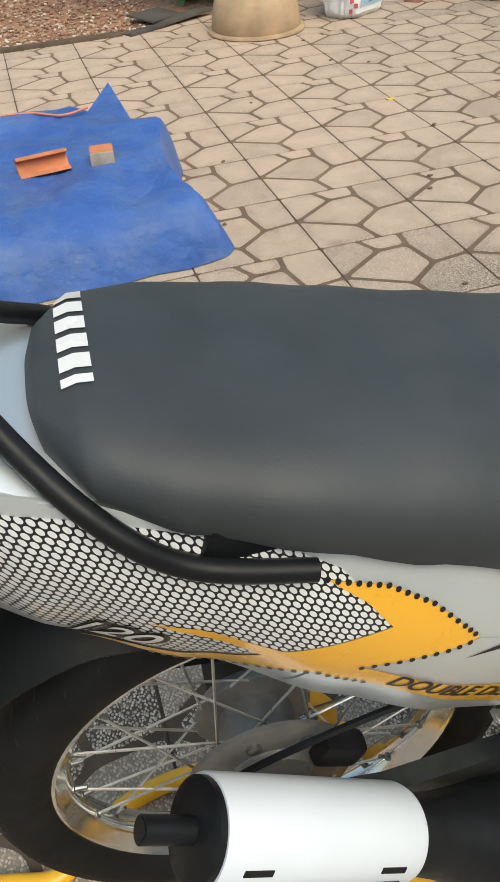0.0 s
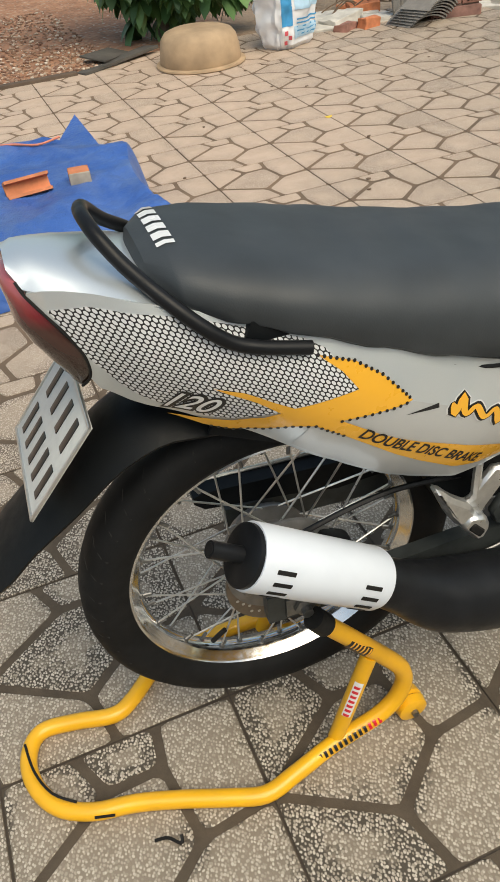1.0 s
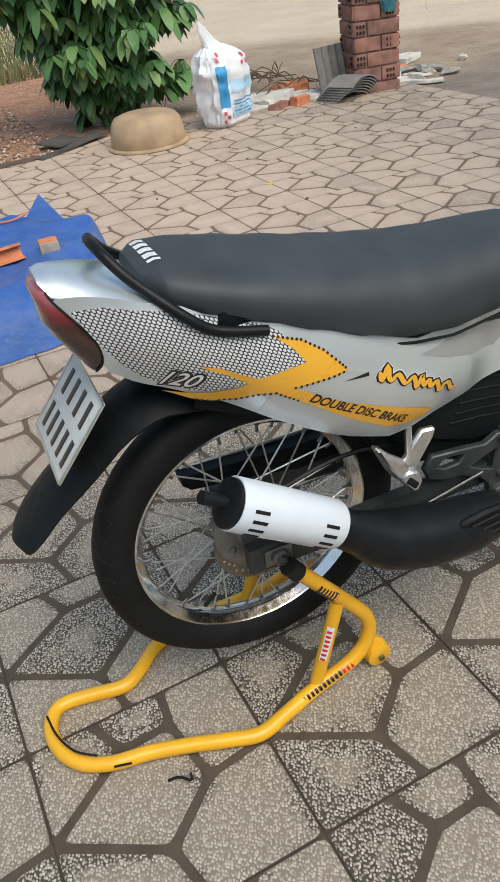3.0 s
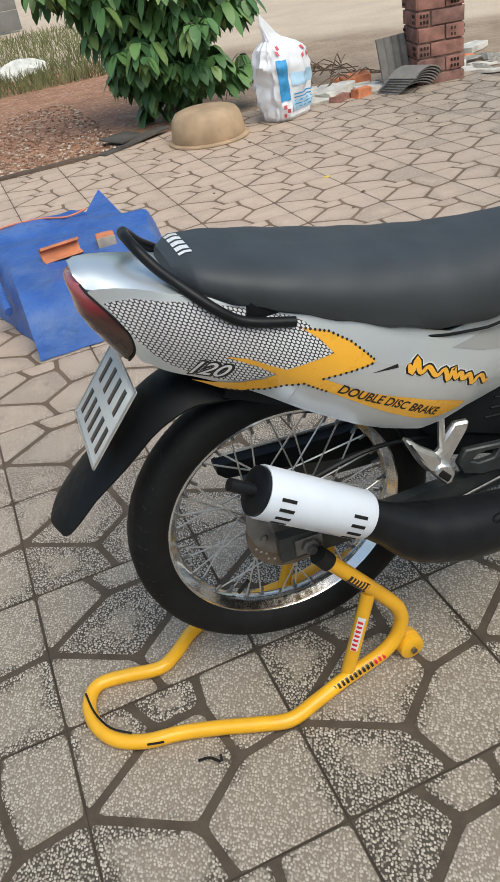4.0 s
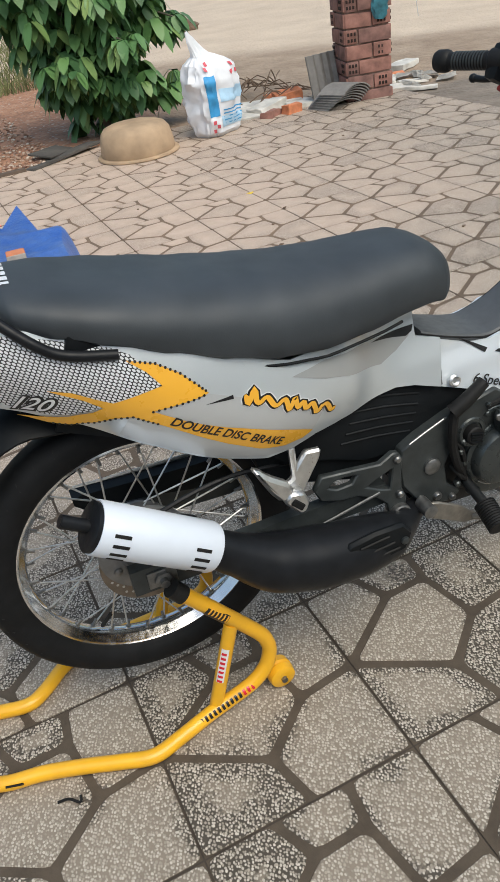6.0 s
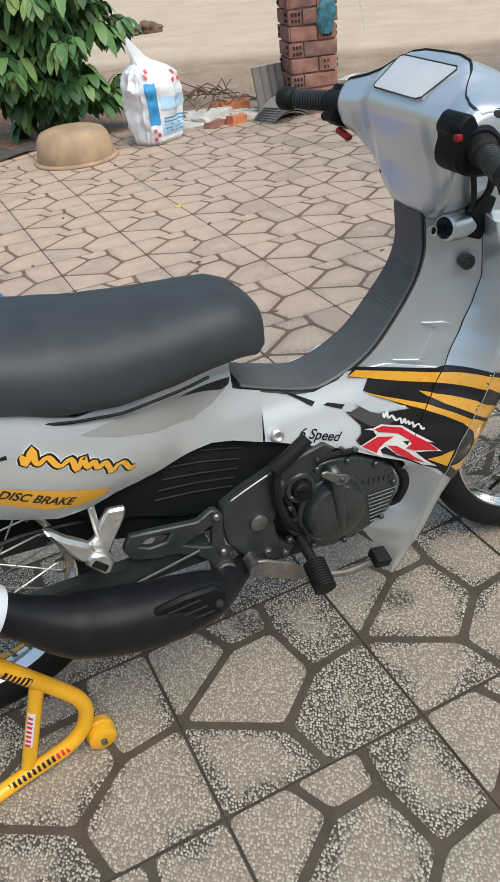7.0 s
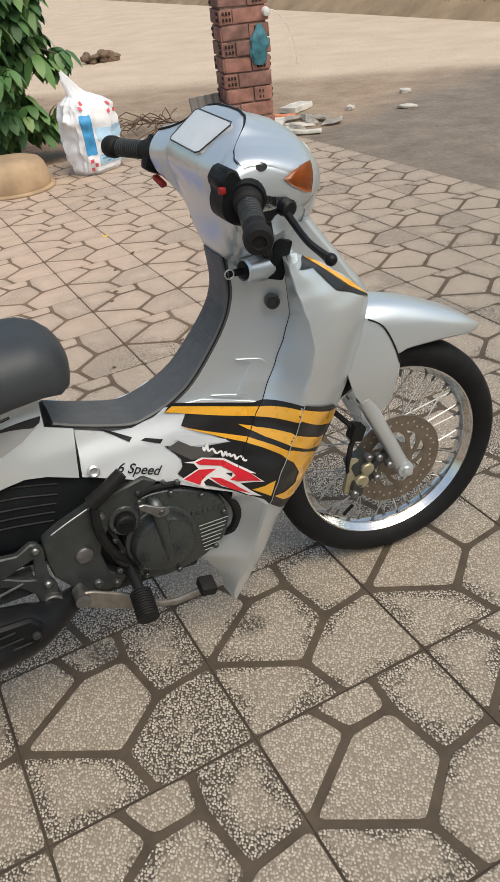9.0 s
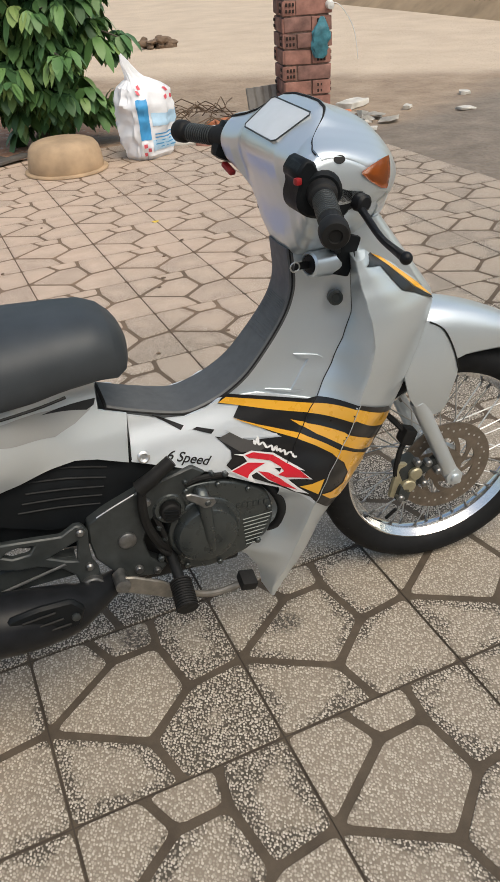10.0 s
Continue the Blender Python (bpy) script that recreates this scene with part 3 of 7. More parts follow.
# seat
SEAT = [  # x, half width, lower edge, crown
    (-0.128, 0.030, 0.838, 0.850), (-0.120, 0.062, 0.830, 0.862), (-0.095, 0.098, 0.815, 0.869), (-0.05, 0.118, 0.797, 0.862), (0.02, 0.130, 0.768, 0.846),
    (0.09, 0.135, 0.735, 0.829), (0.17, 0.137, 0.700, 0.810), (0.25, 0.134, 0.672, 0.794), (0.33, 0.128, 0.660, 0.781), (0.41, 0.118, 0.662, 0.774),
    (0.48, 0.106, 0.668, 0.772), (0.53, 0.096, 0.668, 0.769), (0.558, 0.087, 0.662, 0.758), (0.576, 0.070, 0.668, 0.742), (0.584, 0.050, 0.680, 0.730), (0.588, 0.030, 0.692, 0.718)]
bm = bmesh.new()
rings = []
for x in sorted({r[0] for r in SEAT} | set(np.linspace(-0.12, 0.58, 36).round(4))):
    w, lo, hi = at(SEAT, float(x))
    ring = []
    n = 40
    for k in range(n):
        a = 2 * math.pi * k / n
        c, s = math.cos(a), math.sin(a)
        y = math.copysign(abs(c) ** 0.62, c) * w
        if s >= 0:
            z = lo + 0.35 * (hi - lo) + abs(s) ** 0.80 * 0.65 * (hi - lo)
        else:
            z = lo + 0.35 * (hi - lo) - abs(s) ** 0.35 * 0.35 * (hi - lo)
            y *= 1 - 0.10 * abs(s)
        ring.append((x, y, z))
    rings.append(ring)
skin(bm, rings)
seat = part("seat", bm, "seat", bike, "long black grained vinyl seat")


def seat_y_z(x, y):
    """Height of the seat's top at x and y."""
    w, lo, hi = at(SEAT, x)
    c = min(abs(y) / w, 0.999) ** (1 / 0.62)
    s = math.sqrt(max(0, 1 - c * c))
    return lo + 0.35 * (hi - lo) + s ** 0.80 * 0.65 * (hi - lo)


# the maker's word on the seat's rear: six plain white bars
for k in range(6):
    bm = bmesh.new()
    y0 = 0.076 - 0.0215 * k
    x0 = -0.104
    wide = 0.008 if k == 5 else 0.0150
    vs = []
    for dx, dy in ((0, 0), (0.5, 0), (1, 0), (1, -0.5), (1, -1), (0.5, -1), (0, -1), (0, -0.5)):
        x, y = x0 + 0.019 * dx, y0 + wide * dy
        vs.append(bm.verts.new((x, y, seat_y_z(x, y) + 0.0012)))
    bm.faces.new(vs)
    part("white_bar", bm, "white_print", seat, "white printed bar")
bm = bmesh.new()
for side in (-1, 1):
    pts = []
    for x in np.linspace(-0.06, 0.47, 16):
        w, lo, hi = at(SEAT, float(x))
        pts.append((x, side * w * 0.90, lo - 0.001))
    tube(bm, pts, 0.0024, 6, 2)
part("seat_edge", bm, "plastic", seat)

# grab rail
bm = bmesh.new()
RAIL = [(0.018, -0.128, 0.768), (-0.029, -0.124, 0.779), (-0.059, -0.119, 0.790), (-0.084, -0.113, 0.810), (-0.112, -0.095, 0.837), (-0.140, -0.064, 0.865), (-0.158, -0.040, 0.890), (-0.164, -0.016, 0.899), (-0.165, 0.0, 0.900)]
tube(bm, RAIL + [(x, -y, z) for x, y, z in RAIL[-2::-1]], 0.0076, 16)
rail = part("grab_rail", bm, "black_metal", bike, "black tubular steel grab rail")
for side in (-1, 1):
    bm = bmesh.new()
    box(bm, (0.046, 0.024, 0.046), pose(-0.022, side * 0.106, 0.790, 0, 24, 0), 0.003)
    part("rail_bracket", bm, "plastic", rail)

# number plate on the rear mudguard
d = Vector((-0.088, 0, -0.101)).normalized()
nrm = Vector((-0.101, 0, 0.088)).normalized()
PLATE = Matrix(((0, -d.x, nrm.x, -0.255), (-1, 0, 0, 0.012), (0, -d.z, nrm.z, 0.6555), (0, 0, 0, 1)))
bm = bmesh.new()
box(bm, (0.182, 0.136, 0.002), PLATE, 0.0006)
plate = part("number_plate", bm, "plate", bike, "white number plate with dark characters blanked to bars")
bm = bmesh.new()
for sx, sy, w, h in ((0, 0.066, 0.182, 0.004), (0, -0.066, 0.182, 0.004), (0.089, 0, 0.004, 0.136), (-0.089, 0, 0.004, 0.136)):
    box(bm, (w, h, 0.004), PLATE @ pose(sx, sy, 0.001), 0.001)
part("plate_frame", bm, "alu", plate)
for row, (count, y) in enumerate(((4, 0.031), (5, -0.031))):
    for k in range(count):
        bm = bmesh.new()
        step = 0.032 if row else 0.038
        x = (k - (count - 1) / 2) * step
        box(bm, (0.013, 0.042, 0.0012), PLATE @ pose(x, y, 0.0016), 0.0003)
        part("bar", bm, "black_print", plate)

# rear mudguard: inner guard and long flap
bm = bmesh.new()
FLAP = [(0.06, 0.640, 0.055), (-0.04, 0.672, 0.066), (-0.13, 0.684, 0.070), (-0.20, 0.655, 0.072), (-0.262, 0.600, 0.069), (-0.320, 0.552, 0.066), (-0.356, 0.520, 0.066), (-0.380, 0.497, 0.056), (-0.389, 0.487, 0.030)]
g = glide(FLAP, 3)
rings = []
for i, p in enumerate(g):
    q = (g[min(i + 1, len(g) - 1)] - g[max(i - 1, 0)])
    t = Vector((q.x, 0, q.y)).normalized()
    nn = Vector((t.z, 0, -t.x))
    if nn.x > 0 and nn.z < 0 or nn.z < 0:
        nn = -nn
    w = p.z
    sag = float(np.interp(p.x, [-0.32, -0.22, -0.10], [0.012, 0.020, 0.035]))
    ring = []
    for k in range(11):
        s = -1 + k / 5
        drop = sag * abs(s) ** 2.5
        ring.append(Vector((p.x, s * w, p.y)) - nn * drop)
    for k in range(11):
        s = 1 - k / 5
        drop = sag * abs(s) ** 2.5 + 0.004
        ring.append(Vector((p.x, s * w * 0.97, p.y)) - nn * drop)
    rings.append(ring)
skin(bm, rings)
part("rear_mudguard", bm, "plastic", bike, "long matt black plastic rear mudguard")
for side in (-1, 1):
    bm = bmesh.new()
    box(bm, (0.20, 0.006, 0.09), pose(0.02, side * 0.075, 0.65, 0, 27, 0), 0.002)
    part("under_tail", bm, "plastic", bike)


# ---- wheels ----
def wheel(name, m, label, tyre_r, disc_r, disc_y, hub_mat, hub=1.0):
    def put(sub, bm, mat, parent, lab="", **kw):
        bm.transform(m)
        return part(sub, bm, mat, parent, lab, **kw)
    bm = lathe(bmesh.new(), (0, 0, 0), (0, 1, 0), [(-0.025, 0.2140), (-0.021, 0.211), (-0.012, 0.204), (0, 0.200), (0.012, 0.204), (0.021, 0.211), (0.025, 0.2140),
               (0.0258, 0.2095), (0.0225, 0.2068), (0.0185, 0.2045), (0.012, 0.1985), (0.005, 0.1945), (-0.005, 0.1945), (-0.012, 0.1985), (-0.0185, 0.2045), (-0.0225, 0.2068), (-0.0258, 0.2095)], 72, closed=True)
    rim = put(name, bm, "chrome", bike, label)
    k = tyre_r - 0.272
    bm = lathe(bmesh.new(), (0, 0, 0), (0, 1, 0), [(-0.0215, 0.2105), (-0.0265, 0.2135), (-0.034, 0.224), (-0.0395, 0.239 + k / 2), (-0.036, 0.255 + k), (-0.024, 0.267 + k), (-0.010, 0.2715 + k),
               (0.010, 0.2715 + k), (0.024, 0.267 + k), (0.036, 0.255 + k), (0.0395, 0.239 + k / 2), (0.034, 0.224), (0.0265, 0.2135), (0.0215, 0.2105)], 96, closed=True)
    tyre = put("tyre", bm, "tyre", rim, "black rubber tyre with angled grooves", angle=60)
    # grooves: thin sunk-looking dark ribs laid along the tread
    bm = bmesh.new()
    for i in range(44):
        a = 2 * math.pi * i / 44
        for s in (-1, 1):
            pts = []
            for u in (0.15, 0.5, 0.85, 1.0):
                y = s * (0.006 + 0.031 * u)
                r = np.interp(abs(y), [0, 0.010, 0.024, 0.036, 0.0395], [0.272 + k, 0.2715 + k, 0.267 + k, 0.255 + k, 0.239 + k / 2]) - 0.0010
                b = a + 0.10 * u + (math.pi / 44 if s > 0 else 0)
                pts.append((r * math.cos(b), y, r * math.sin(b)))
            tube(bm, pts, 0.0014, 4, 1)
    put("tread_groove", bm, "rubber", tyre, smooth=False)["kind"] = "stuff"
    bm = lathe(bmesh.new(), (0, 0, 0), (0, 1, 0), [(-0.045, 0.012), (-0.045, 0.040 * hub), (-0.030, 0.046 * hub), (-0.027, 0.046 * hub), (-0.022, 0.030 * hub), (0.022, 0.030 * hub), (0.027, 0.046 * hub), (0.030, 0.046 * hub), (0.045, 0.040 * hub), (0.045, 0.012)], 32)
    put("hub", bm, hub_mat, rim)
    base = None
    for i in range(36):
        side = 1 if i % 2 else -1
        lead = 1 if (i // 2) % 2 else -1
        key = (side, lead)
        bm = bmesh.new()
        a0 = radians(42) * lead
        rod(bm, (0.043 * hub * math.cos(a0), side * 0.0285, 0.043 * hub * math.sin(a0)), (0.196, side * 0.004, 0), 0.0016, 6)
        turn = Matrix.Rotation(-2 * math.pi * i / 36, 4, "Y")
        bm.transform(turn)
        spoke = put("spoke", bm, "alu", rim)
        bm = lathe(bmesh.new(), (0.181, side * 0.0058, 0), (1, -side * 0.1, 0), [(0, 0.0018), (0, 0.0027), (0.012, 0.0029), (0.013, 0.0050), (0.0165, 0.0058)], 8)
        bm.transform(turn)
        put("nipple", bm, "steel", spoke)
    bm = bmesh.new()
    s = math.copysign(1, disc_y)
    lathe(bm, (0, disc_y, 0), (0, 1, 0), [(-0.002, disc_r * 0.66), (-0.002, disc_r), (0.002, disc_r), (0.002, disc_r * 0.66)], 56, closed=True)
    lathe(bm, (0, disc_y, 0), (0, 1, 0), [(-0.003, disc_r * 0.20), (-0.003, disc_r * 0.38), (0.003, disc_r * 0.38), (0.003, disc_r * 0.20)], 40, closed=True)
    disc = put("brake_disc", bm, "disc", rim, "drilled steel brake disc")
    for i in range(9):
        rings = []
        for u in np.linspace(0, 1, 7):
            r, a = disc_r * (0.36 + 0.33 * u), 2 * math.pi * i / 9 + 0.75 * u
            half = 0.20 - 0.07 * math.sin(math.pi * u)
            rings.append([(r * math.cos(a + q), disc_y + w, r * math.sin(a + q)) for q, w in ((-half, -0.0015), (half, -0.0015), (half, 0.0015), (-half, 0.0015))])
        bm = bmesh.new()
        skin(bm, rings)
        put("rotor_arm", bm, "disc", disc)
    bm = bmesh.new()
    for i in range(40):
        a = 2 * math.pi * i / 40
        r = disc_r * (0.80, 0.88, 0.84)[i % 3]
        rod(bm, (r * math.cos(a), disc_y - 0.0026, r * math.sin(a)), (r * math.cos(a), disc_y + 0.0026, r * math.sin(a)), 0.0024, 8)
    put("drill_hole", bm, "alu", disc)
    bm = rod(bmesh.new(), (0.186 * math.cos(2.2), -0.004, -0.186 * math.sin(2.2)), (0.152 * math.cos(2.2), -0.012, -0.152 * math.sin(2.2)), 0.004, 8)
    put("valve", bm, "rubber", rim)
    return rim


AXLE_F = Vector((1.233, 0.008, 0.271))
STEER = Matrix.Translation(AXLE_F) @ Matrix.Rotation(radians(-5), 4, "Z")
wheel("rear_wheel", pose(-0.006, 0, 0.346) @ Matrix.Diagonal((1.025, 1, 1.025, 1)), "chrome spoked rear wheel", 0.275, 0.085, -0.047, "hub_grey", 1.4)
wheel("front_wheel", STEER, "chrome spoked front wheel", 0.271, 0.108, -0.047, "alu")

# swing arm, axle and chain cover
bm = bmesh.new()
for side in (-1, 1):
    rings = []
    for x, z, h in ((0.43, 0.335, 0.022), (0.25, 0.338, 0.022), (0.10, 0.342, 0.022), (0.07, 0.345, 0.026), (-0.05, 0.348, 0.026)):
        y = side * (0.092 if x < 0.2 else 0.085)
        rings.append([(x, y - 0.011, z - h), (x, y + 0.011, z - h), (x, y + 0.011, z + h), (x, y - 0.011, z + h)])
    skin(bm, rings)
part("swing_arm", bm, "frame_grey", bike, "dark grey steel swing arm")
bm = bmesh.new()
rod(bm, (0, -0.125, 0.346), (0, 0.125, 0.346), 0.008, 12)
for side in (-1, 1):
    lathe(bm, (0, side * 0.104, 0.346), (0, side, 0), [(0, 0.015), (0.010, 0.015), (0.012, 0.010)], 6)
    box(bm, (0.05, 0.004, 0.034), pose(0.0, side * 0.105, 0.346), 0.001)
part("rear_axle", bm, "steel", bike)
bm = bmesh.new()
rings = []
for x, z, h in ((-0.097, 0.421, 0.006), (-0.082, 0.416, 0.016), (0.05, 0.400, 0.021), (0.13, 0.388, 0.027), (0.22, 0.390, 0.025), (0.42, 0.380, 0.026)):
    rings.append([(x, 0.070, z - h), (x, 0.105, z - h), (x, 0.105, z + h), (x, 0.070, z + h)])
skin(bm, rings)
part("chain_cover", bm, "plastic", bike, "black chain cover")
bm = bmesh.new()
box(bm, (0.05, 0.026, 0.035), pose(0.06, -0.062, 0.400, 0, 30, 0), 0.008)
tube(bm, [(-0.05, -0.07, 0.41), (0.02, -0.075, 0.45), (0.15, -0.07, 0.47), (0.3, -0.06, 0.44)], 0.004, 6)
part("rear_caliper", bm, "black_metal", bike)
bm = lathe(bmesh.new(), (-0.008, -0.050, 0.376), (0, -1, 0), [(0, 0.082), (0.005, 0.082), (0.008, 0.076), (0.008, 0.046), (0.016, 0.040), (0.018, 0.0)], 40)
carrier = part("brake_carrier", bm, "hub_grey", bike, "grey cast rear brake carrier")
for k in range(7):
    a = 2 * math.pi * k / 7
    part("bolt", lathe(bmesh.new(), (-0.008 + 0.062 * math.cos(a), -0.057, 0.376 + 0.062 * math.sin(a)), (0, -1, 0), [(0, 0.0075), (0.005, 0.0075), (0.007, 0.004)], 10), "steel", carrier)
# highlight on the chain cover's top edge, made as a pale tube
bm = tube(bmesh.new(), [(-0.09, 0.1, 0.432), (0.05, 0.1, 0.424), (0.2, 0.1, 0.418)], 0.0035, 6, 3)
part("cover_edge", bm, "alu", bike)
# exhaust
U = Vector((0.814, 0, -0.581)).normalized()
R0 = Vector((-0.083, -0.156, 0.532))
bm = bmesh.new()
lathe(bm, R0, U, [(0.0, 0.0405), (0.002, 0.0415), (0.194, 0.0415), (0.201, 0.039), (0.202, 0.035), (0.197, 0.0), (0.012, 0.0), (0.012, 0.037), (0.002, 0.0375)], 40)
silencer = part("silencer", bm, "white_paint", bike, "white painted silencer with black slots")
bm = bmesh.new()
lathe(bm, R0, U, [(-0.008, 0.035), (-0.006, 0.0385), (0.014, 0.0385), (0.014, 0.0), (-0.002, 0.010), (-0.002, 0.033), (-0.006, 0.0335)], 36)
part("silencer_ring", bm, "black_metal", silencer)
bm = bmesh.new()
lathe(bm, R0 - U * 0.050, U, [(0, 0.0085), (0, 0.0105), (0.06, 0.0105), (0.07, 0.0105), (0.07, 0.0)], 18)
lathe(bm, R0 - U * 0.051, U, [(0, 0.0), (0.0, 0.0080), (0.001, 0.0080), (0.001, 0)], 16)
part("tail_pipe", bm, "black_metal", silencer)
side = Vector((0, -1, 0))
upn = U.cross(side).normalized()
if upn.z < 0:
    upn = -upn
for group in (0.032, 0.166):
    for k in range(4):
        bm = bmesh.new()
        a = radians(22 - 22 * k)
        out = (side * math.cos(a) + upn * math.sin(a))
        tan = U.cross(out)
        p = R0 + U * (group + 0.002 * k) + out * 0.0416
        box(bm, (0.026, 0.0055, 0.0016), Matrix((*(Vector((U[i], tan[i], out[i], p[i])) for i in range(3)), Vector((0, 0, 0, 1)))), 0.0006)
        part("slot", bm, "rubber", silencer)
bm = bmesh.new()
PIPE = [(R0 + U * 0.192, 0.030), (Vector((0.122, -0.155, 0.378)), 0.037), (Vector((0.18, -0.155, 0.335)), 0.052), (Vector((0.26, -0.155, 0.307)), 0.056), (Vector((0.34, -0.152, 0.292)), 0.053),
        (Vector((0.40, -0.142, 0.282)), 0.045), (Vector((0.44, -0.125, 0.276)), 0.031), (Vector((0.50, -0.085, 0.265)), 0.020), (Vector((0.60, -0.05, 0.250)), 0.017), (Vector((0.70, -0.03, 0.240)), 0.016), (Vector((0.80, -0.02, 0.26)), 0.016)]
rad = [q[1] for q in PIPE]
tube(bm, [q[0] for q in PIPE], lambda t: float(np.interp(t * (len(rad) - 1), range(len(rad)), rad)), 24, 5)
exhaust = part("exhaust_chamber", bm, "black_metal", bike, "matt black exhaust expansion chamber")


def slab(points, y, thick, bevel=0.0):
    """A flat plate from its outline in x and z."""
    bm = bmesh.new()
    f = bm.faces.new([bm.verts.new((x, y, z)) for x, z in points])
    r = bmesh.ops.extrude_face_region(bm, geom=[f])
    for v in r["geom"]:
        if isinstance(v, bmesh.types.BMVert):
            v.co.y += thick
    if bevel:
        bmesh.ops.recalc_face_normals(bm, faces=bm.faces)
        bmesh.ops.bevel(bm, geom=bm.edges[:], offset=bevel, segments=1, affect="EDGES")
    return bm


SHIELD = [(0.286, 0.316), (0.300, 0.343), (0.35, 0.350), (0.405, 0.347), (0.424, 0.322), (0.410, 0.288), (0.36, 0.282), (0.305, 0.292)]
heat = part("heat_shield", slab(SHIELD, -0.197, 0.014, 0.005), "plastic", bike, "black exhaust heat shield")
for k, (a, b) in enumerate((((0.320, 0.330), (0.375, 0.334)), ((0.325, 0.312), (0.385, 0.316)), ((0.335, 0.297), (0.395, 0.300)))):
    bm = tube(bmesh.new(), [(a[0], -0.198, a[1]), (b[0], -0.198, b[1])], 0.0022, 6, 1)
    part("shield_rib", bm, "rubber", heat)
for x, z in ((0.304, 0.312), (0.405, 0.312)):
    part("bolt", lathe(bmesh.new(), (x, -0.196, z), (0, -1, 0), [(0, 0.0075), (0.005, 0.0075), (0.007, 0.004)], 10), "frame_grey", heat)

# passenger foot rest and its bracket
bracket = part("foot_rest_bracket", slab([(0.248, 0.516), (0.259, 0.514), (0.259, 0.476), (0.275, 0.497), (0.305, 0.492), (0.300, 0.474), (0.272, 0.429), (0.265, 0.414), (0.245, 0.418), (0.230, 0.444), (0.249, 0.452)], -0.112, 0.014, 0.004), "alu", bike, "cast aluminium foot rest bracket")
part("folded_peg", slab([(0.174, 0.510), (0.184, 0.507), (0.204, 0.484), (0.234, 0.460), (0.244, 0.440), (0.230, 0.428), (0.217, 0.427), (0.200, 0.452)], -0.132, 0.022, 0.006), "alu", bracket)
bm = slab([(0.219, 0.428), (0.233, 0.444), (0.257, 0.436), (0.266, 0.413), (0.258, 0.395), (0.245, 0.393)], -0.136, 0.026, 0.005)
part("peg_clevis", bm, "alu", bracket)
part("peg_rubber", slab([(0.229, 0.423), (0.238, 0.432), (0.256, 0.412), (0.248, 0.402)], -0.1385, 0.010, 0.002), "rubber", bracket)

# ---- frame and engine ----
def pierced(outer, holes, y, thick, bevel=0.0):
    """A flat plate in x and z with openings through it."""
    bm = bmesh.new()
    edges = []
    for loop in [outer] + holes:
        vs = [bm.verts.new((x, y, z)) for x, z in loop]
        edges += [bm.edges.new((vs[i], vs[(i + 1) % len(vs)])) for i in range(len(vs))]
    bmesh.ops.triangle_fill(bm, edges=edges, use_beauty=True, use_dissolve=False)
    r = bmesh.ops.extrude_face_region(bm, geom=bm.faces[:])
    for v in r["geom"]:
        if isinstance(v, bmesh.types.BMVert):
            v.co.y += thick
    if bevel:
        bmesh.ops.recalc_face_normals(bm, faces=bm.faces)
        sharp = [e for e in bm.edges if len(e.link_faces) == 2 and e.calc_face_angle(0) > 0.6]
        bmesh.ops.bevel(bm, geom=sharp, offset=bevel, segments=1, affect="EDGES")
    return bm


box_skin = part("air_box", sheet([(0.20, 0.530), (0.26, 0.530), (0.30, 0.536), (0.36, 0.540), (0.417, 0.545), (0.464, 0.546), (0.51, 0.540), (0.575, 0.522), (0.65, 0.500), (0.60, 0.445), (0.509, 0.425), (0.461, 0.405), (0.40, 0.41), (0.328, 0.440), (0.25, 0.46)],
                     lambda x, z: 0.078 - max(0, z - 0.485) * 0.34, 0.015, 0.12), "plastic", bike, "black finned box behind the engine")
for k in range(5):
    pts = [(0.395 - 0.010 * k, 0.527 - 0.0165 * k), (0.455 - 0.008 * k, 0.519 - 0.0165 * k), (0.515 - 0.006 * k, 0.505 - 0.0165 * k)]
    bm = tube(bmesh.new(), [(x, -(0.0785 - max(0, z - 0.485) * 0.34), z) for x, z in pts], 0.0022, 6, 2)
    part("fin", bm, "plastic", box_skin)
# added plate that fills the dark space behind the bracket
part("inner_guard", slab([(0.19, 0.505), (0.30, 0.50), (0.47, 0.44), (0.475, 0.345), (0.42, 0.350), (0.36, 0.372), (0.29, 0.395), (0.22, 0.42)], -0.066, 0.03, 0.004), "plastic", bike, "black filler plate added behind the bracket")
FRAME = [(0.461, 0.416), (0.495, 0.434), (0.557, 0.457), (0.612, 0.470), (0.657, 0.480), (0.680, 0.461), (0.629, 0.425), (0.595, 0.418), (0.569, 0.385), (0.553, 0.349), (0.559, 0.303), (0.590, 0.277), (0.571, 0.258), (0.510, 0.272), (0.485, 0.302), (0.463, 0.336), (0.458, 0.376)]
frame_plate = part("frame_plate", slab(FRAME, -0.099, 0.05, 0.003), "frame_grey", bike, "dark grey pressed frame plate")
# thin bright line along the plate's upper edge
part("worn_edge", tube(bmesh.new(), [(0.478, -0.0985, 0.4255), (0.510, -0.0990, 0.4395), (0.548, -0.0985, 0.4535)], 0.0012, 6, 2), "alu", frame_plate)
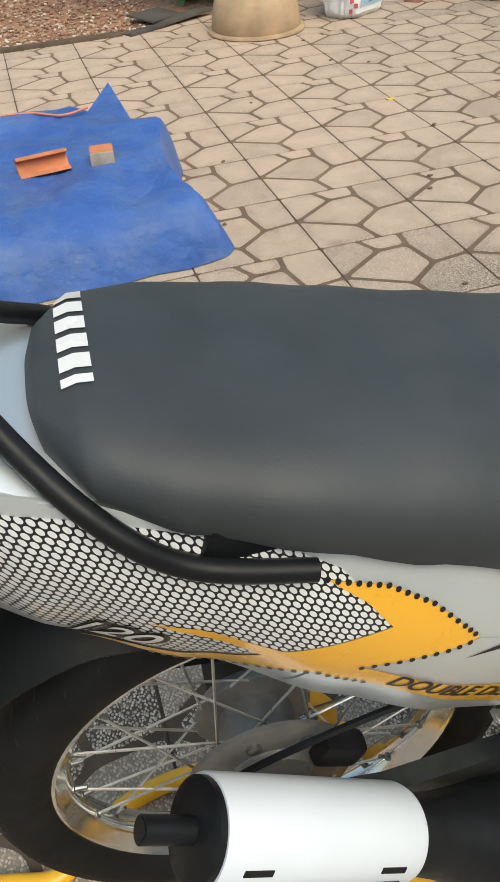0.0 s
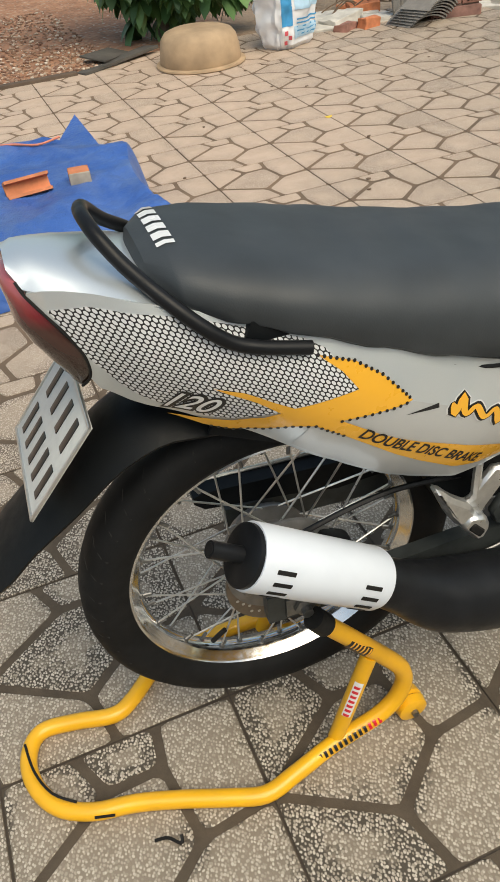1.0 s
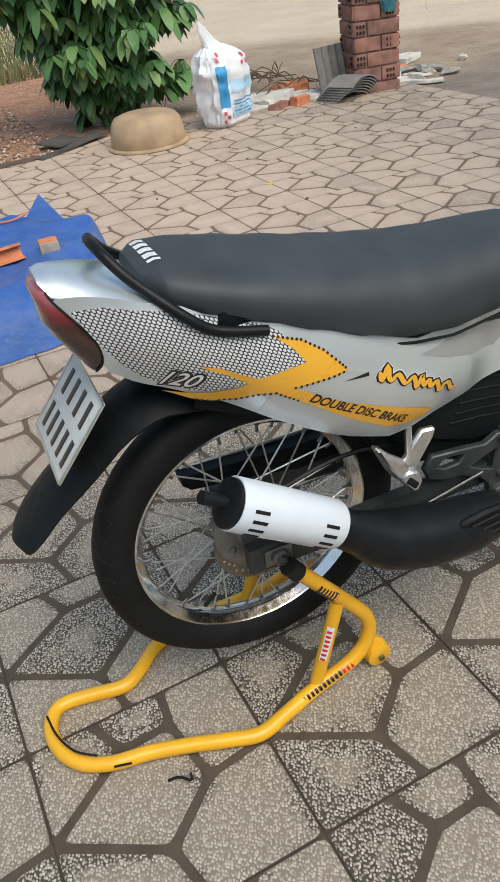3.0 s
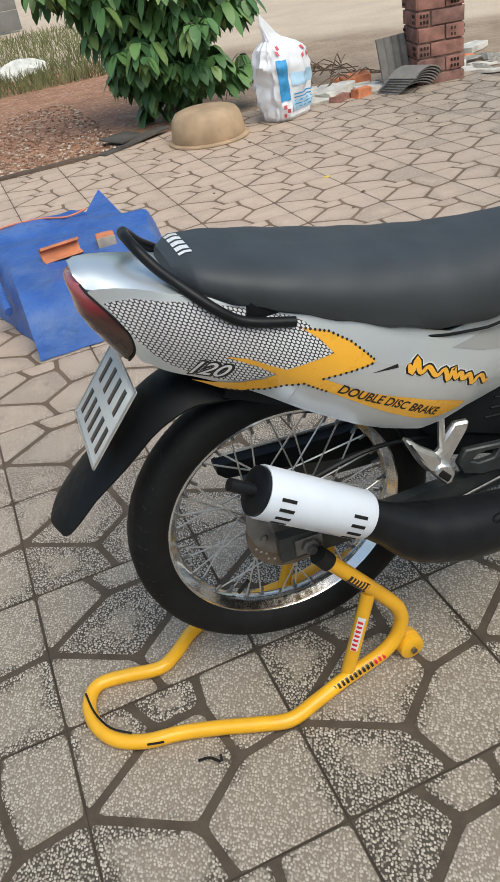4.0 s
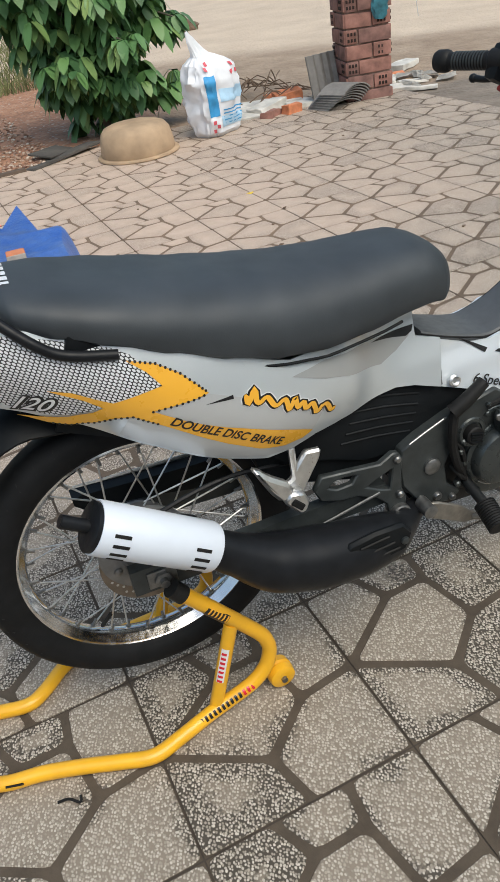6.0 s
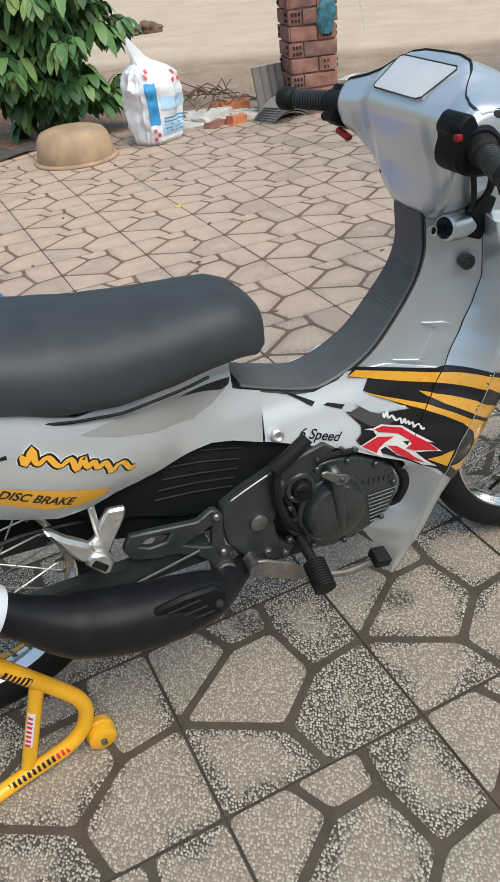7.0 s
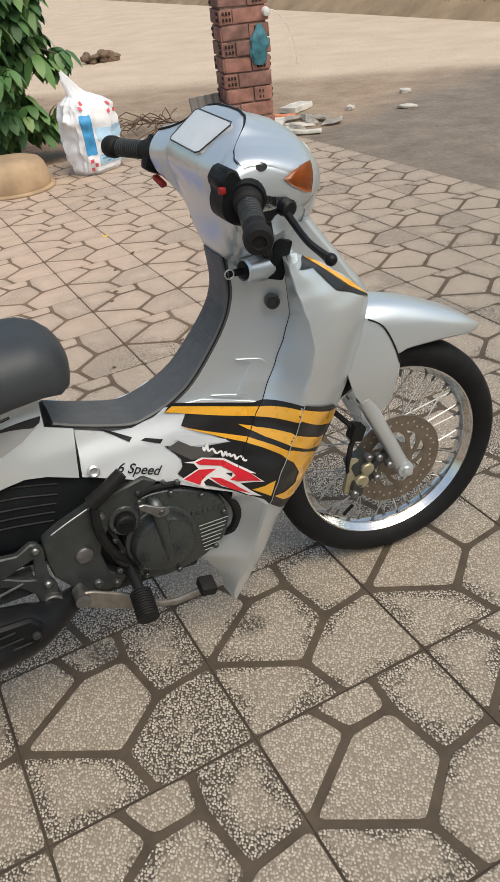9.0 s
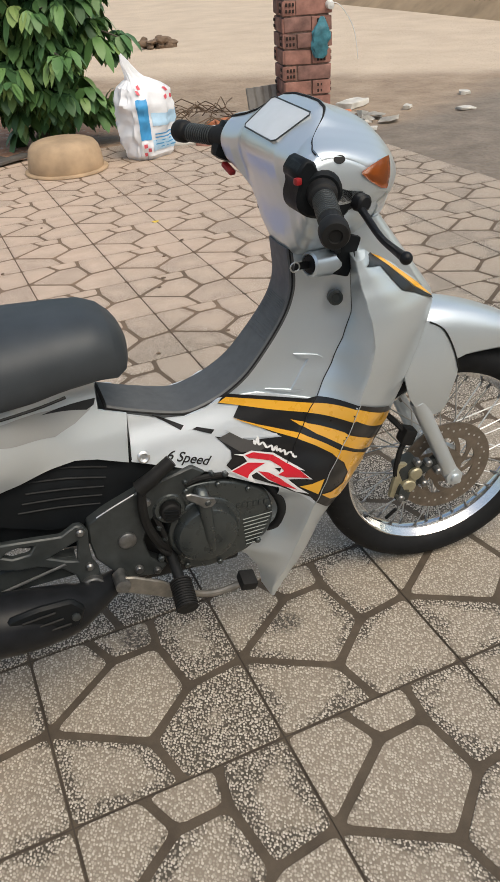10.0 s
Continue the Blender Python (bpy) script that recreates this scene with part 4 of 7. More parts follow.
foot_frame = part("foot_rest_frame", pierced([(0.300, 0.430), (0.363, 0.421), (0.413, 0.413), (0.439, 0.427), (0.451, 0.424), (0.459, 0.408), (0.456, 0.379), (0.456, 0.344), (0.465, 0.320), (0.463, 0.291), (0.444, 0.278), (0.428, 0.294), (0.423, 0.320), (0.405, 0.341), (0.367, 0.361), (0.332, 0.366), (0.296, 0.380), (0.285, 0.405)],
                                             [[(0.385, 0.374), (0.412, 0.385), (0.438, 0.394), (0.432, 0.350), (0.412, 0.358)], [(0.312, 0.402), (0.324, 0.411), (0.342, 0.413), (0.368, 0.408), (0.357, 0.393), (0.328, 0.393)]], -0.108, 0.014, 0.0025), "frame_grey", bike, "dark grey cast foot rest frame with openings")
bm = lathe(bmesh.new(), (0.447, -0.092, 0.291), (0, -1, 0), [(0, 0.021), (0.026, 0.021), (0.028, 0.018), (0.026, 0.013), (0.004, 0.012), (0.004, 0.0)], 22)
part("pivot_eye", bm, "steel", foot_frame)
for x, z, r in ((0.445, 0.414, 0.0075), (0.449, 0.335, 0.0075)):
    part("bolt", lathe(bmesh.new(), (x, -0.106, z), (0, -1, 0), [(0, r), (0.008, r), (0.011, r * 0.6)], 12), "steel", foot_frame)
for x, z, r in ((0.523, 0.361, 0.0165), (0.568, 0.432, 0.007), (0.500, 0.293, 0.0085), (0.535, 0.287, 0.0085), (0.568, 0.272, 0.007)):
    part("bolt", lathe(bmesh.new(), (x, -0.098, z), (0, -1, 0), [(0, r), (0.006, r), (0.009, r * 0.75), (0.0095, 0)], 20), "steel", frame_plate)

bm = bmesh.new()
rings = []
for x, z0, z1, w in ((0.50, 0.27, 0.37, 0.07), (0.56, 0.235, 0.415, 0.075), (0.64, 0.225, 0.43, 0.078), (0.72, 0.235, 0.425, 0.076), (0.77, 0.25, 0.41, 0.06), (0.79, 0.27, 0.39, 0.05)):
    rings.append(super_ring(x, (z0 + z1) / 2, w, (z1 - z0) / 2, (z1 - z0) / 2, 4, 24))
skin(bm, rings)
engine = part("engine", bm, "engine_black", bike, "dark cast engine block")
CASE = [(0.680, 0.440), (0.716, 0.430), (0.757, 0.410), (0.793, 0.380), (0.807, 0.333), (0.795, 0.285), (0.764, 0.263), (0.736, 0.249), (0.665, 0.238), (0.618, 0.258), (0.600, 0.30), (0.598, 0.350), (0.604, 0.398), (0.620, 0.428), (0.645, 0.440)]
line = glide([(x, z, 0) for x, z in CASE], 3, True)
rings = [[(0.705 + (q.x - 0.705) * k, y, 0.340 + (q.y - 0.340) * k) for q in line] for k, y in ((1.0, -0.045), (1.0, -0.086), (0.985, -0.0925), (0.955, -0.0965), (0.90, -0.098))]
bm = bmesh.new()
skin(bm, rings)
case = part("crankcase_cover", bm, "engine", engine, "dark grey cast crankcase cover", angle=50)
bm = bmesh.new()
lathe(bm, (0.667, -0.092, 0.336), (0, -1, 0), [(0, 0.070), (0.008, 0.070), (0.011, 0.067), (0.012, 0.062), (0.024, 0.060), (0.031, 0.056), (0.035, 0.046), (0.0375, 0.030), (0.0385, 0.0)], 56)
cover = part("clutch_cover", bm, "engine", engine, "round dark grey clutch cover")
# glint on the cover's polished lower rim, laid on as a bright arc
arc = [(0.667 + 0.0645 * math.cos(a), -0.1075, 0.336 + 0.0645 * math.sin(a)) for a in np.linspace(-2.35, -0.75, 16)]
part("polished_rim", tube(bmesh.new(), arc, 0.0014, 6, 1), "alu", cover)
# the rib over the cover, swelling to the arm's boss
bm = bmesh.new()
rings = []
for x, z, w, y in ((0.673, 0.296, 0.004, -0.126), (0.671, 0.306, 0.0085, -0.131), (0.669, 0.340, 0.0105, -0.135), (0.667, 0.380, 0.0110, -0.135), (0.665, 0.412, 0.0125, -0.133), (0.664, 0.428, 0.0135, -0.130), (0.664, 0.440, 0.008, -0.118)):
    rings.append([(x - w, -0.105, z), (x - w, y + 0.006, z), (x - w * 0.6, y + 0.001, z), (x, y, z), (x + w * 0.6, y + 0.001, z), (x + w, y + 0.006, z), (x + w, -0.105, z)])
skin(bm, rings)
part("clutch_rib", bm, "engine", cover, angle=60)
bm = slab([(0.630, 0.452), (0.640, 0.452), (0.662, 0.438), (0.680, 0.430), (0.684, 0.421), (0.676, 0.413), (0.660, 0.414), (0.645, 0.430), (0.630, 0.443)], -0.139, 0.005, 0.0015)
part("clutch_arm", bm, "steel", cover)
part("bolt", lathe(bmesh.new(), (0.668, -0.137, 0.424), (0, -1, 0), [(0, 0.0065), (0.003, 0.0065), (0.005, 0.004), (0.005, 0)], 6), "frame_grey", cover)
for k in range(8):
    a, b = Vector((0.742 + 0.0005 * k, -0.0990, 0.331 - 0.0088 * k)), Vector((0.802 - 0.0042 * k, -0.0985, 0.330 - 0.0086 * k))
    part("case_rib", tube(bmesh.new(), [a, b], 0.0015, 6, 1), "engine", case)
for k in range(6):
    bm = bmesh.new()
    box(bm, (0.0075, 0.003, 0.011), pose(0.736 + 0.0108 * k, -0.0985, 0.3655 - 0.0012 * k, 0, 8, 0), 0.001)
    part("raised_bar", bm, "engine", case)
for x, z in ((0.700, 0.428), (0.757, 0.400), (0.796, 0.345), (0.770, 0.272), (0.690, 0.247), (0.626, 0.262), (0.606, 0.320), (0.640, 0.432)):
    part("bolt", lathe(bmesh.new(), (x, -0.096, z), (0, -1, 0), [(0, 0.0060), (0.006, 0.0060), (0.008, 0.004)], 8), "engine", case)
# oil filler cap with its housing, left of the clutch
bm = bmesh.new()
lathe(bm, (0.606, -0.086, 0.404), (0, -1, 0.1), [(0, 0.031), (0.014, 0.031), (0.019, 0.027), (0.019, 0.021), (0.015, 0.020), (0.012, 0.0)], 28)
pump = part("oil_pump_cover", bm, "engine", engine)
bm = lathe(bmesh.new(), (0.606, -0.098, 0.402), (0, -1, 0.1), [(0, 0.0185), (0.016, 0.0180), (0.019, 0.015), (0.0195, 0.0)], 20)
part("filler_cap", bm, "rubber", pump)
for k in range(4):
    bm = bmesh.new()
    box(bm, (0.026, 0.004, 0.0030), pose(0.606, -0.1175, 0.393 + 0.006 * k, 0, 14, 0), 0.001)
    part("cap_rib", bm, "plastic", pump)
for k in range(9):
    bm = bmesh.new()
    box(bm, (0.052, 0.13, 0.004), pose(0.775 + 0.0, 0, 0.298 + 0.0125 * k, 0, 14, 0), 0.001)
    part("cylinder_fin", bm, "engine_black", engine)
bm = bmesh.new()
box(bm, (0.05, 0.09, 0.10), pose(0.785, 0, 0.345, 0, 14, 0), 0.01)
box(bm, (0.05, 0.12, 0.07), pose(0.75, 0, 0.405, 0, 20, 0), 0.012)
part("cylinder", bm, "engine_black", engine)
bm = bmesh.new()
for pts, r in ((((0.561, -0.112, 0.470), (0.557, -0.114, 0.439), (0.559, -0.112, 0.398), (0.573, -0.108, 0.351), (0.590, -0.098, 0.318), (0.60, -0.090, 0.285)), 0.0085), (((0.640, -0.095, 0.442), (0.668, -0.100, 0.452), (0.705, -0.098, 0.446), (0.745, -0.08, 0.428)), 0.0055),
               (((0.576, -0.09, 0.40), (0.585, -0.104, 0.372), (0.592, -0.102, 0.330), (0.580, -0.095, 0.295)), 0.0055), (((0.568, -0.09, 0.34), (0.582, -0.106, 0.318), (0.606, -0.100, 0.290), (0.612, -0.09, 0.262)), 0.0045)):
    tube(bm, pts, r, 8)
part("hose", bm, "rubber", engine)
bm = tube(bmesh.new(), [(0.556, -0.112, 0.472), (0.585, -0.116, 0.492), (0.618, -0.114, 0.514)], lambda t: 0.0145 - 0.003 * t, 12)
part("rubber_boot", bm, "rubber", bike)
for x, z in ((0.583, 0.372), (0.590, 0.345), (0.578, 0.300), (0.606, 0.270), (0.588, 0.392)):
    part("bolt", lathe(bmesh.new(), (x, -0.098, z), (0, -1, 0), [(0, 0.0065), (0.008, 0.0065), (0.011, 0.004)], 8), "engine", engine)
for x, z, r in ((0.640, 0.452, 0.005), (0.715, 0.446, 0.006), (0.690, 0.455, 0.005)):
    part("bolt", lathe(bmesh.new(), (x, -0.094, z), (0, -1, 0.2), [(0, r), (0.010, r), (0.013, r * 0.5)], 6), "engine", engine)
# black bent tube in the gap between engine and leg shield
part("exhaust_header", tube(bmesh.new(), [(0.790, -0.060, 0.395), (0.812, -0.080, 0.372), (0.826, -0.087, 0.342), (0.828, -0.087, 0.312), (0.814, -0.080, 0.280), (0.780, -0.055, 0.255)], 0.011, 12), "engine_black", engine)
part("under_case", box(bmesh.new(), (0.24, 0.12, 0.035), pose(0.62, -0.01, 0.238, 0, 4, 0), 0.01), "engine_black", engine)

# rider's foot rest and brake pedal
P0, P1 = Vector((0.596, -0.160, 0.2836)), Vector((0.592, -0.212, 0.265))
bm = tube(bmesh.new(), [P0, P1], 0.0185, 18, 1)
peg = part("foot_peg", bm, "rubber", bike, "ribbed black rubber foot peg")
for k in range(11):
    p = P0.lerp(P1, 0.04 + 0.092 * k)
    part("rib", lathe(bmesh.new(), p, P1 - P0, [(-0.0020, 0.0183), (-0.0012, 0.0205), (0.0012, 0.0205), (0.0020, 0.0183)], 16), "rubber", peg)
part("peg_mount", rod(bmesh.new(), (0.598, -0.085, 0.300), P0, 0.010, 12), "engine_black", peg)
pedal = part("brake_pedal", slab([(0.486, 0.288), (0.494, 0.300), (0.507, 0.303), (0.522, 0.297), (0.570, 0.268), (0.590, 0.248), (0.606, 0.236), (0.600, 0.222), (0.575, 0.224), (0.549, 0.240), (0.491, 0.273)], -0.132, 0.007, 0.002), "pedal", bike, "worn bronze-grey steel brake pedal")
bm = tube(bmesh.new(), [(0.596, -0.130, 0.232), (0.616, -0.150, 0.237), (0.653, -0.170, 0.241), (0.691, -0.180, 0.252), (0.712, -0.187, 0.262)], 0.0068, 10)
part("pedal_rod", bm, "pedal", pedal)
bm = lathe(bmesh.new(), (0.497, -0.105, 0.290), (0, -1, 0), [(0, 0.014), (0.034, 0.014), (0.036, 0.010), (0.036, 0)], 16)
part("pedal_boss", bm, "steel", pedal)
bm = bmesh.new()
box(bm, (0.030, 0.034, 0.020), pose(0.713, -0.189, 0.267, 12, 14, 0), 0.004)
part("pedal_pad", bm, "rubber", pedal)
bm = rod(bmesh.new(), (0.27, -0.105, 0.322), (0.41, -0.108, 0.352), 0.0028, 8)
part("brake_rod", bm, "steel", bike)

# ---- front cover and leg shield ----
# centre line of the mat over the tunnel: x, z, half width
MAT = [(0.535, 0.604, 0.048), (0.584, 0.585, 0.051), (0.661, 0.562, 0.053), (0.703, 0.567, 0.053), (0.743, 0.582, 0.052), (0.785, 0.609, 0.050), (0.829, 0.657, 0.047), (0.859, 0.697, 0.044), (0.874, 0.728, 0.042), (0.880, 0.760, 0.041), (0.876, 0.815, 0.040)]
MAT_LINE = glide(MAT, 4)


def mat_at(z):
    """x and half width of the mat where it climbs through height z."""
    i = min(range(len(MAT_LINE)), key=lambda k: MAT_LINE[k].y)
    q = MAT_LINE[i:]
    return float(np.interp(z, [p.y for p in q], [p.x for p in q])), float(np.interp(z, [p.y for p in q], [p.z for p in q]))


INNER = [  # height, then x and half width of: tunnel edge, seam, ridge, front edge
    (0.120, 0.703, 0.098, 0.786, 0.060, 0.790, 0.104, 0.806, 0.076), (0.145, 0.703, 0.098, 0.784, 0.060, 0.790, 0.111, 0.834, 0.075), (0.170, 0.703, 0.098, 0.779, 0.062, 0.797, 0.118, 0.857, 0.074),
    (0.205, 0.703, 0.098, 0.760, 0.062, 0.815, 0.126, 0.883, 0.074), (0.230, 0.703, 0.098, 0.740, 0.062, 0.823, 0.130, 0.900, 0.073),
    (0.260, 0.703, 0.098, 0.767, 0.064, 0.833, 0.134, 0.916, 0.073), (0.290, 0.703, 0.098, 0.798, 0.068, 0.843, 0.139, 0.934, 0.072),
    (0.320, 0.703, 0.098, 0.811, 0.074, 0.854, 0.142, 0.961, 0.072), (0.350, 0.703, 0.098, 0.816, 0.084, 0.865, 0.145, 0.989, 0.072),
    (0.385, 0.703, 0.098, 0.815, 0.108, 0.878, 0.149, 1.012, 0.071), (0.420, 0.703, 0.098, 0.820, 0.107, 0.891, 0.152, 1.032, 0.071),
    (0.470, 0.703, 0.092, 0.849, 0.100, 0.913, 0.155, 1.064, 0.070), (0.520, 0.703, 0.076, 0.879, 0.088, 0.937, 0.156, 1.083, 0.075),
    (0.570, 0.712, 0.056, 0.914, 0.081, 0.955, 0.156, 1.101, 0.080), (0.620, 0.795, 0.053, 0.941, 0.077, 0.971, 0.157, 1.115, 0.084),
    (0.660, 0.831, 0.052, 0.961, 0.076, 0.978, 0.156, 1.122, 0.088), (0.700, 0.860, 0.052, 0.976, 0.074, 0.975, 0.150, 1.127, 0.092),
    (0.735, 0.878, 0.051, 0.975, 0.072, 0.967, 0.143, 1.094, 0.090), (0.770, 0.882, 0.051, 0.974, 0.070, 0.960, 0.132, 1.050, 0.087),
    (0.805, 0.878, 0.050, 0.972, 0.068, 0.956, 0.122, 0.992, 0.085)]


def shield_row(z):
    return at(INNER, z)


def wing(t):
    """How the leg shield swells from its seam to its outer ridge."""
    return 0.55 * t + 0.45 * t * t


def cover_y(x, z):
    """Half width of the front cover at x and z."""
    ax, ay, bx, by, cx, cy, dx, dy = shield_row(z)
    ax = min(ax, bx - 0.03)
    if x <= ax:
        return ay
    if x <= bx:
        return ay + (by - ay) * (x - ax) / (bx - ax)
    if x <= cx:
        return by + (cy - by) * wing((x - bx) / (cx - bx))
    s = min((x - cx) / (dx - cx), 1.0)
    return cy + (dy - cy) * s + 0.014 * math.sin(math.pi * s)


def wall_y(x, z):
    """Half width of the inner wall between mat and seam."""
    bx, by = shield_row(z)[2:4]
    mx, mw = mat_at(z)
    t = min(max((x - mx - 0.003) / (bx - mx - 0.003), 0.0), 1.0)
    return mw - 0.001 + (by - mw + 0.001) * t ** 1.8


# the leg shield's curved shell on each side
for s in (-1, 1):
    bm = bmesh.new()
    rings = []
    for z in np.linspace(0.120, 0.805, 64):
        ax, ay, bx, by, cx, cy, dx, dy = shield_row(float(z))
        prof = [(bx + (cx - bx) * t, by + (cy - by) * wing(t)) for t in (0, 0.12, 0.25, 0.4, 0.55, 0.7, 0.82, 0.92, 0.98)]
        prof += [(cx + 0.0015, cy + 0.0005)]
        prof += [(cx + (dx - cx) * q, cy + (dy - cy) * q + 0.014 * math.sin(math.pi * q)) for q in (0.06, 0.2, 0.35, 0.5, 0.65, 0.8, 0.92, 1.0)]
        prof += [(dx + 0.003, dy - 0.006), (dx - 0.012, dy - 0.012), (cx + 0.006, cy - 0.014), (bx + 0.010, by - 0.008)]
        rings.append([(x, s * y, float(z)) for x, y in prof])
    skin(bm, rings)
    shell = part("leg_shield", bm, "silver", bike, "silver painted leg shield with yellow and black stripes", angle=33)
    # inner wall down to the tunnel, hollowed beside the mat
    bm = bmesh.new()
    rings = []
    for z in np.linspace(0.530, 0.805, 38):
        bx, by = shield_row(float(z))[2:4]
        mx, mw = mat_at(float(z))
        line = [(mx + 0.003 + (bx - mx - 0.003) * t, wall_y(mx + 0.003 + (bx - mx - 0.003) * t, float(z))) for t in (0, 0.08, 0.18, 0.3, 0.45, 0.6, 0.75, 0.9, 1.0)]
        rings.append([(x, s * y, float(z)) for x, y in line] + [(x, s * (y - 0.008), float(z)) for x, y in line[::-1]])
    skin(bm, rings)
    wall = part("inner_wall", bm, "silver", bike)
    # moulded step in the inner wall
    for pts in ([(0.898, 0.622), (0.916, 0.620), (0.878, 0.568), (0.860, 0.569)], [(0.872, 0.631), (0.912, 0.626), (0.922, 0.620), (0.916, 0.616), (0.889, 0.621)], [(0.815, 0.577), (0.868, 0.568), (0.880, 0.567), (0.868, 0.563), (0.835, 0.570)]):
        part("moulded_step", sheet(pts, wall_y, 0.006, 0.004, 0, lift=0.0042, side=s), "silver", wall)
    if s < 0:
        keep = shell

for s in (-1, 1):
    pts = []
    for z in np.linspace(0.43, 0.80, 26):
        v = shield_row(float(z))
        pts.append((v[2], s * (v[3] + (0.0010 if z > 0.56 else 0.0055)), float(z)))
    part("shield_seam", tube(bmesh.new(), pts, 0.0009, 6, 2), "rubber", bike)
    pts = [(v[4] + 0.001, s * (v[5] + (0.0005 if z < 0.36 else 0.0040)), z) for z, v in ((float(q), shield_row(float(q))) for q in np.linspace(0.17, 0.56, 22))]
    part("ridge_edge", tube(bmesh.new(), pts, 0.0008, 6, 2), "silver", bike)

# front nose joins the two shield sides and runs up under the headlamp
bm = bmesh.new()
rings = []
for z in np.linspace(0.30, 0.855, 24):
    v = shield_row(float(min(z, 0.70)))
    dx, dy = v[6] - 0.72 * max(0, z - 0.70), v[7] - 0.10 * max(0, z - 0.70)
    ring = [(dx + 0.030 * math.cos(a) - 0.004, dy * math.sin(a), float(z)) for a in np.linspace(-math.pi / 2, math.pi / 2, 13)]
    back = 0.010 if z < 0.70 else 0.010 + 0.06 * min(1, (z - 0.70) / 0.06)
    ring += [(dx - back, dy * 0.9, float(z)), (dx - back, -dy * 0.9, float(z))]
    rings.append(ring)
skin(bm, rings)
part("front_nose", bm, "silver", bike)

# centre cover below the mat, with prints
COVER = [(0.557, 0.508), (0.563, 0.551), (0.566, 0.587), (0.623, 0.564), (0.663, 0.559), (0.705, 0.566), (0.728, 0.577), (0.797, 0.577), (0.899, 0.548), (0.949, 0.552), (0.942, 0.460), (0.911, 0.361), (0.885, 0.352), (0.845, 0.376), (0.769, 0.413), (0.688, 0.456), (0.628, 0.482)]
for s in (-1, 1):
    cover_panel = part("centre_cover", sheet(COVER, cover_y, 0.007, 0.004, lift=0.0010, side=s), "white_silver", bike, "pale silver centre cover")
    if s > 0:
        continue
    FIELD = [(0.885, 0.551), (0.954, 0.557), (1.036, 0.512), (1.066, 0.476), (1.052, 0.447), (1.030, 0.412), (1.004, 0.376), (0.980, 0.343), (0.956, 0.322), (0.925, 0.322), (0.900, 0.336), (0.874, 0.363), (0.864, 0.374), (0.839, 0.381), (0.801, 0.403), (0.762, 0.427), (0.729, 0.449), (0.720, 0.462), (0.731, 0.473), (0.732, 0.487), (0.721, 0.502), (0.709, 0.517), (0.760, 0.499), (0.829, 0.492), (0.782, 0.523), (0.747, 0.543), (0.761, 0.561), (0.724, 0.570), (0.739, 0.586)]
    part("black_print", sheet(FIELD, cover_y, 0.005, 0, lift=0.0030), "black_print", cover_panel)
    part("black_wedge", sheet([(0.601, 0.580), (0.615, 0.573), (0.658, 0.547), (0.651, 0.541), (0.627, 0.560)], cover_y, 0.012, 0, lift=0.0026), "black_print", cover_panel)
    part("grey_dash", sheet([(0.671, 0.538), (0.680, 0.540), (0.710, 0.529), (0.703, 0.523)], cover_y, 0.012, 0, lift=0.0026), "black_print", cover_panel)
    part("white_tongue", sheet([(0.742, 0.539), (0.751, 0.527), (0.820, 0.500), (0.824, 0.494), (0.756, 0.504), (0.729, 0.525)], cover_y, 0.008, 0, lift=0.0042), "white_silver", cover_panel)
    part("grey_wedge", sheet([(0.712, 0.512), (0.737, 0.520), (0.761, 0.502), (0.804, 0.483), (0.780, 0.474), (0.750, 0.481)], cover_y, 0.008, 0, lift=0.0038), "dark_grey_print", cover_panel)
    for pts in ([(0.725, 0.572), (0.740, 0.580), (0.813, 0.562), (0.894, 0.542), (0.951, 0.550), (1.020, 0.508), (1.058, 0.481), (1.051, 0.450), (1.000, 0.486), (0.946, 0.527), (0.885, 0.526), (0.809, 0.547)],
                [(0.849, 0.520), (0.880, 0.508), (0.927, 0.506), (0.980, 0.470), (1.032, 0.430), (1.020, 0.408), (0.965, 0.450), (0.917, 0.486), (0.888, 0.494), (0.865, 0.506)],
                [(0.745, 0.543), (0.787, 0.524), (0.837, 0.503), (0.874, 0.488), (0.899, 0.481), (0.924, 0.472), (0.965, 0.442), (1.010, 0.402), (1.000, 0.374), (0.973, 0.345), (0.940, 0.340), (0.905, 0.356), (0.882, 0.382), (0.906, 0.376), (0.936, 0.380), (0.944, 0.403), (0.928, 0.439), (0.904, 0.466), (0.882, 0.475), (0.863, 0.481), (0.820, 0.502), (0.772, 0.528)],
                [(0.848, 0.395), (0.868, 0.403), (0.887, 0.417), (0.875, 0.384)]):
        part("yellow_band", sheet(pts, cover_y, 0.005, 0, lift=0.0044), "yellow", cover_panel)
    part("white_edge", sheet([(0.735, 0.481), (0.753, 0.478), (0.768, 0.481), (0.808, 0.468), (0.834, 0.445), (0.859, 0.429), (0.850, 0.430), (0.869, 0.413), (0.830, 0.410), (0.845, 0.394), (0.862, 0.382), (0.841, 0.384), (0.795, 0.413), (0.773, 0.437), (0.763, 0.433), (0.768, 0.416), (0.723, 0.450), (0.758, 0.462), (0.752, 0.474)], cover_y, 0.005, 0, lift=0.0056), "white_print", cover_panel)
    part("dark_counter", sheet([(0.807, 0.438), (0.820, 0.435), (0.816, 0.428)], cover_y, 0.012, 0, lift=0.0064), "black_print", cover_panel)
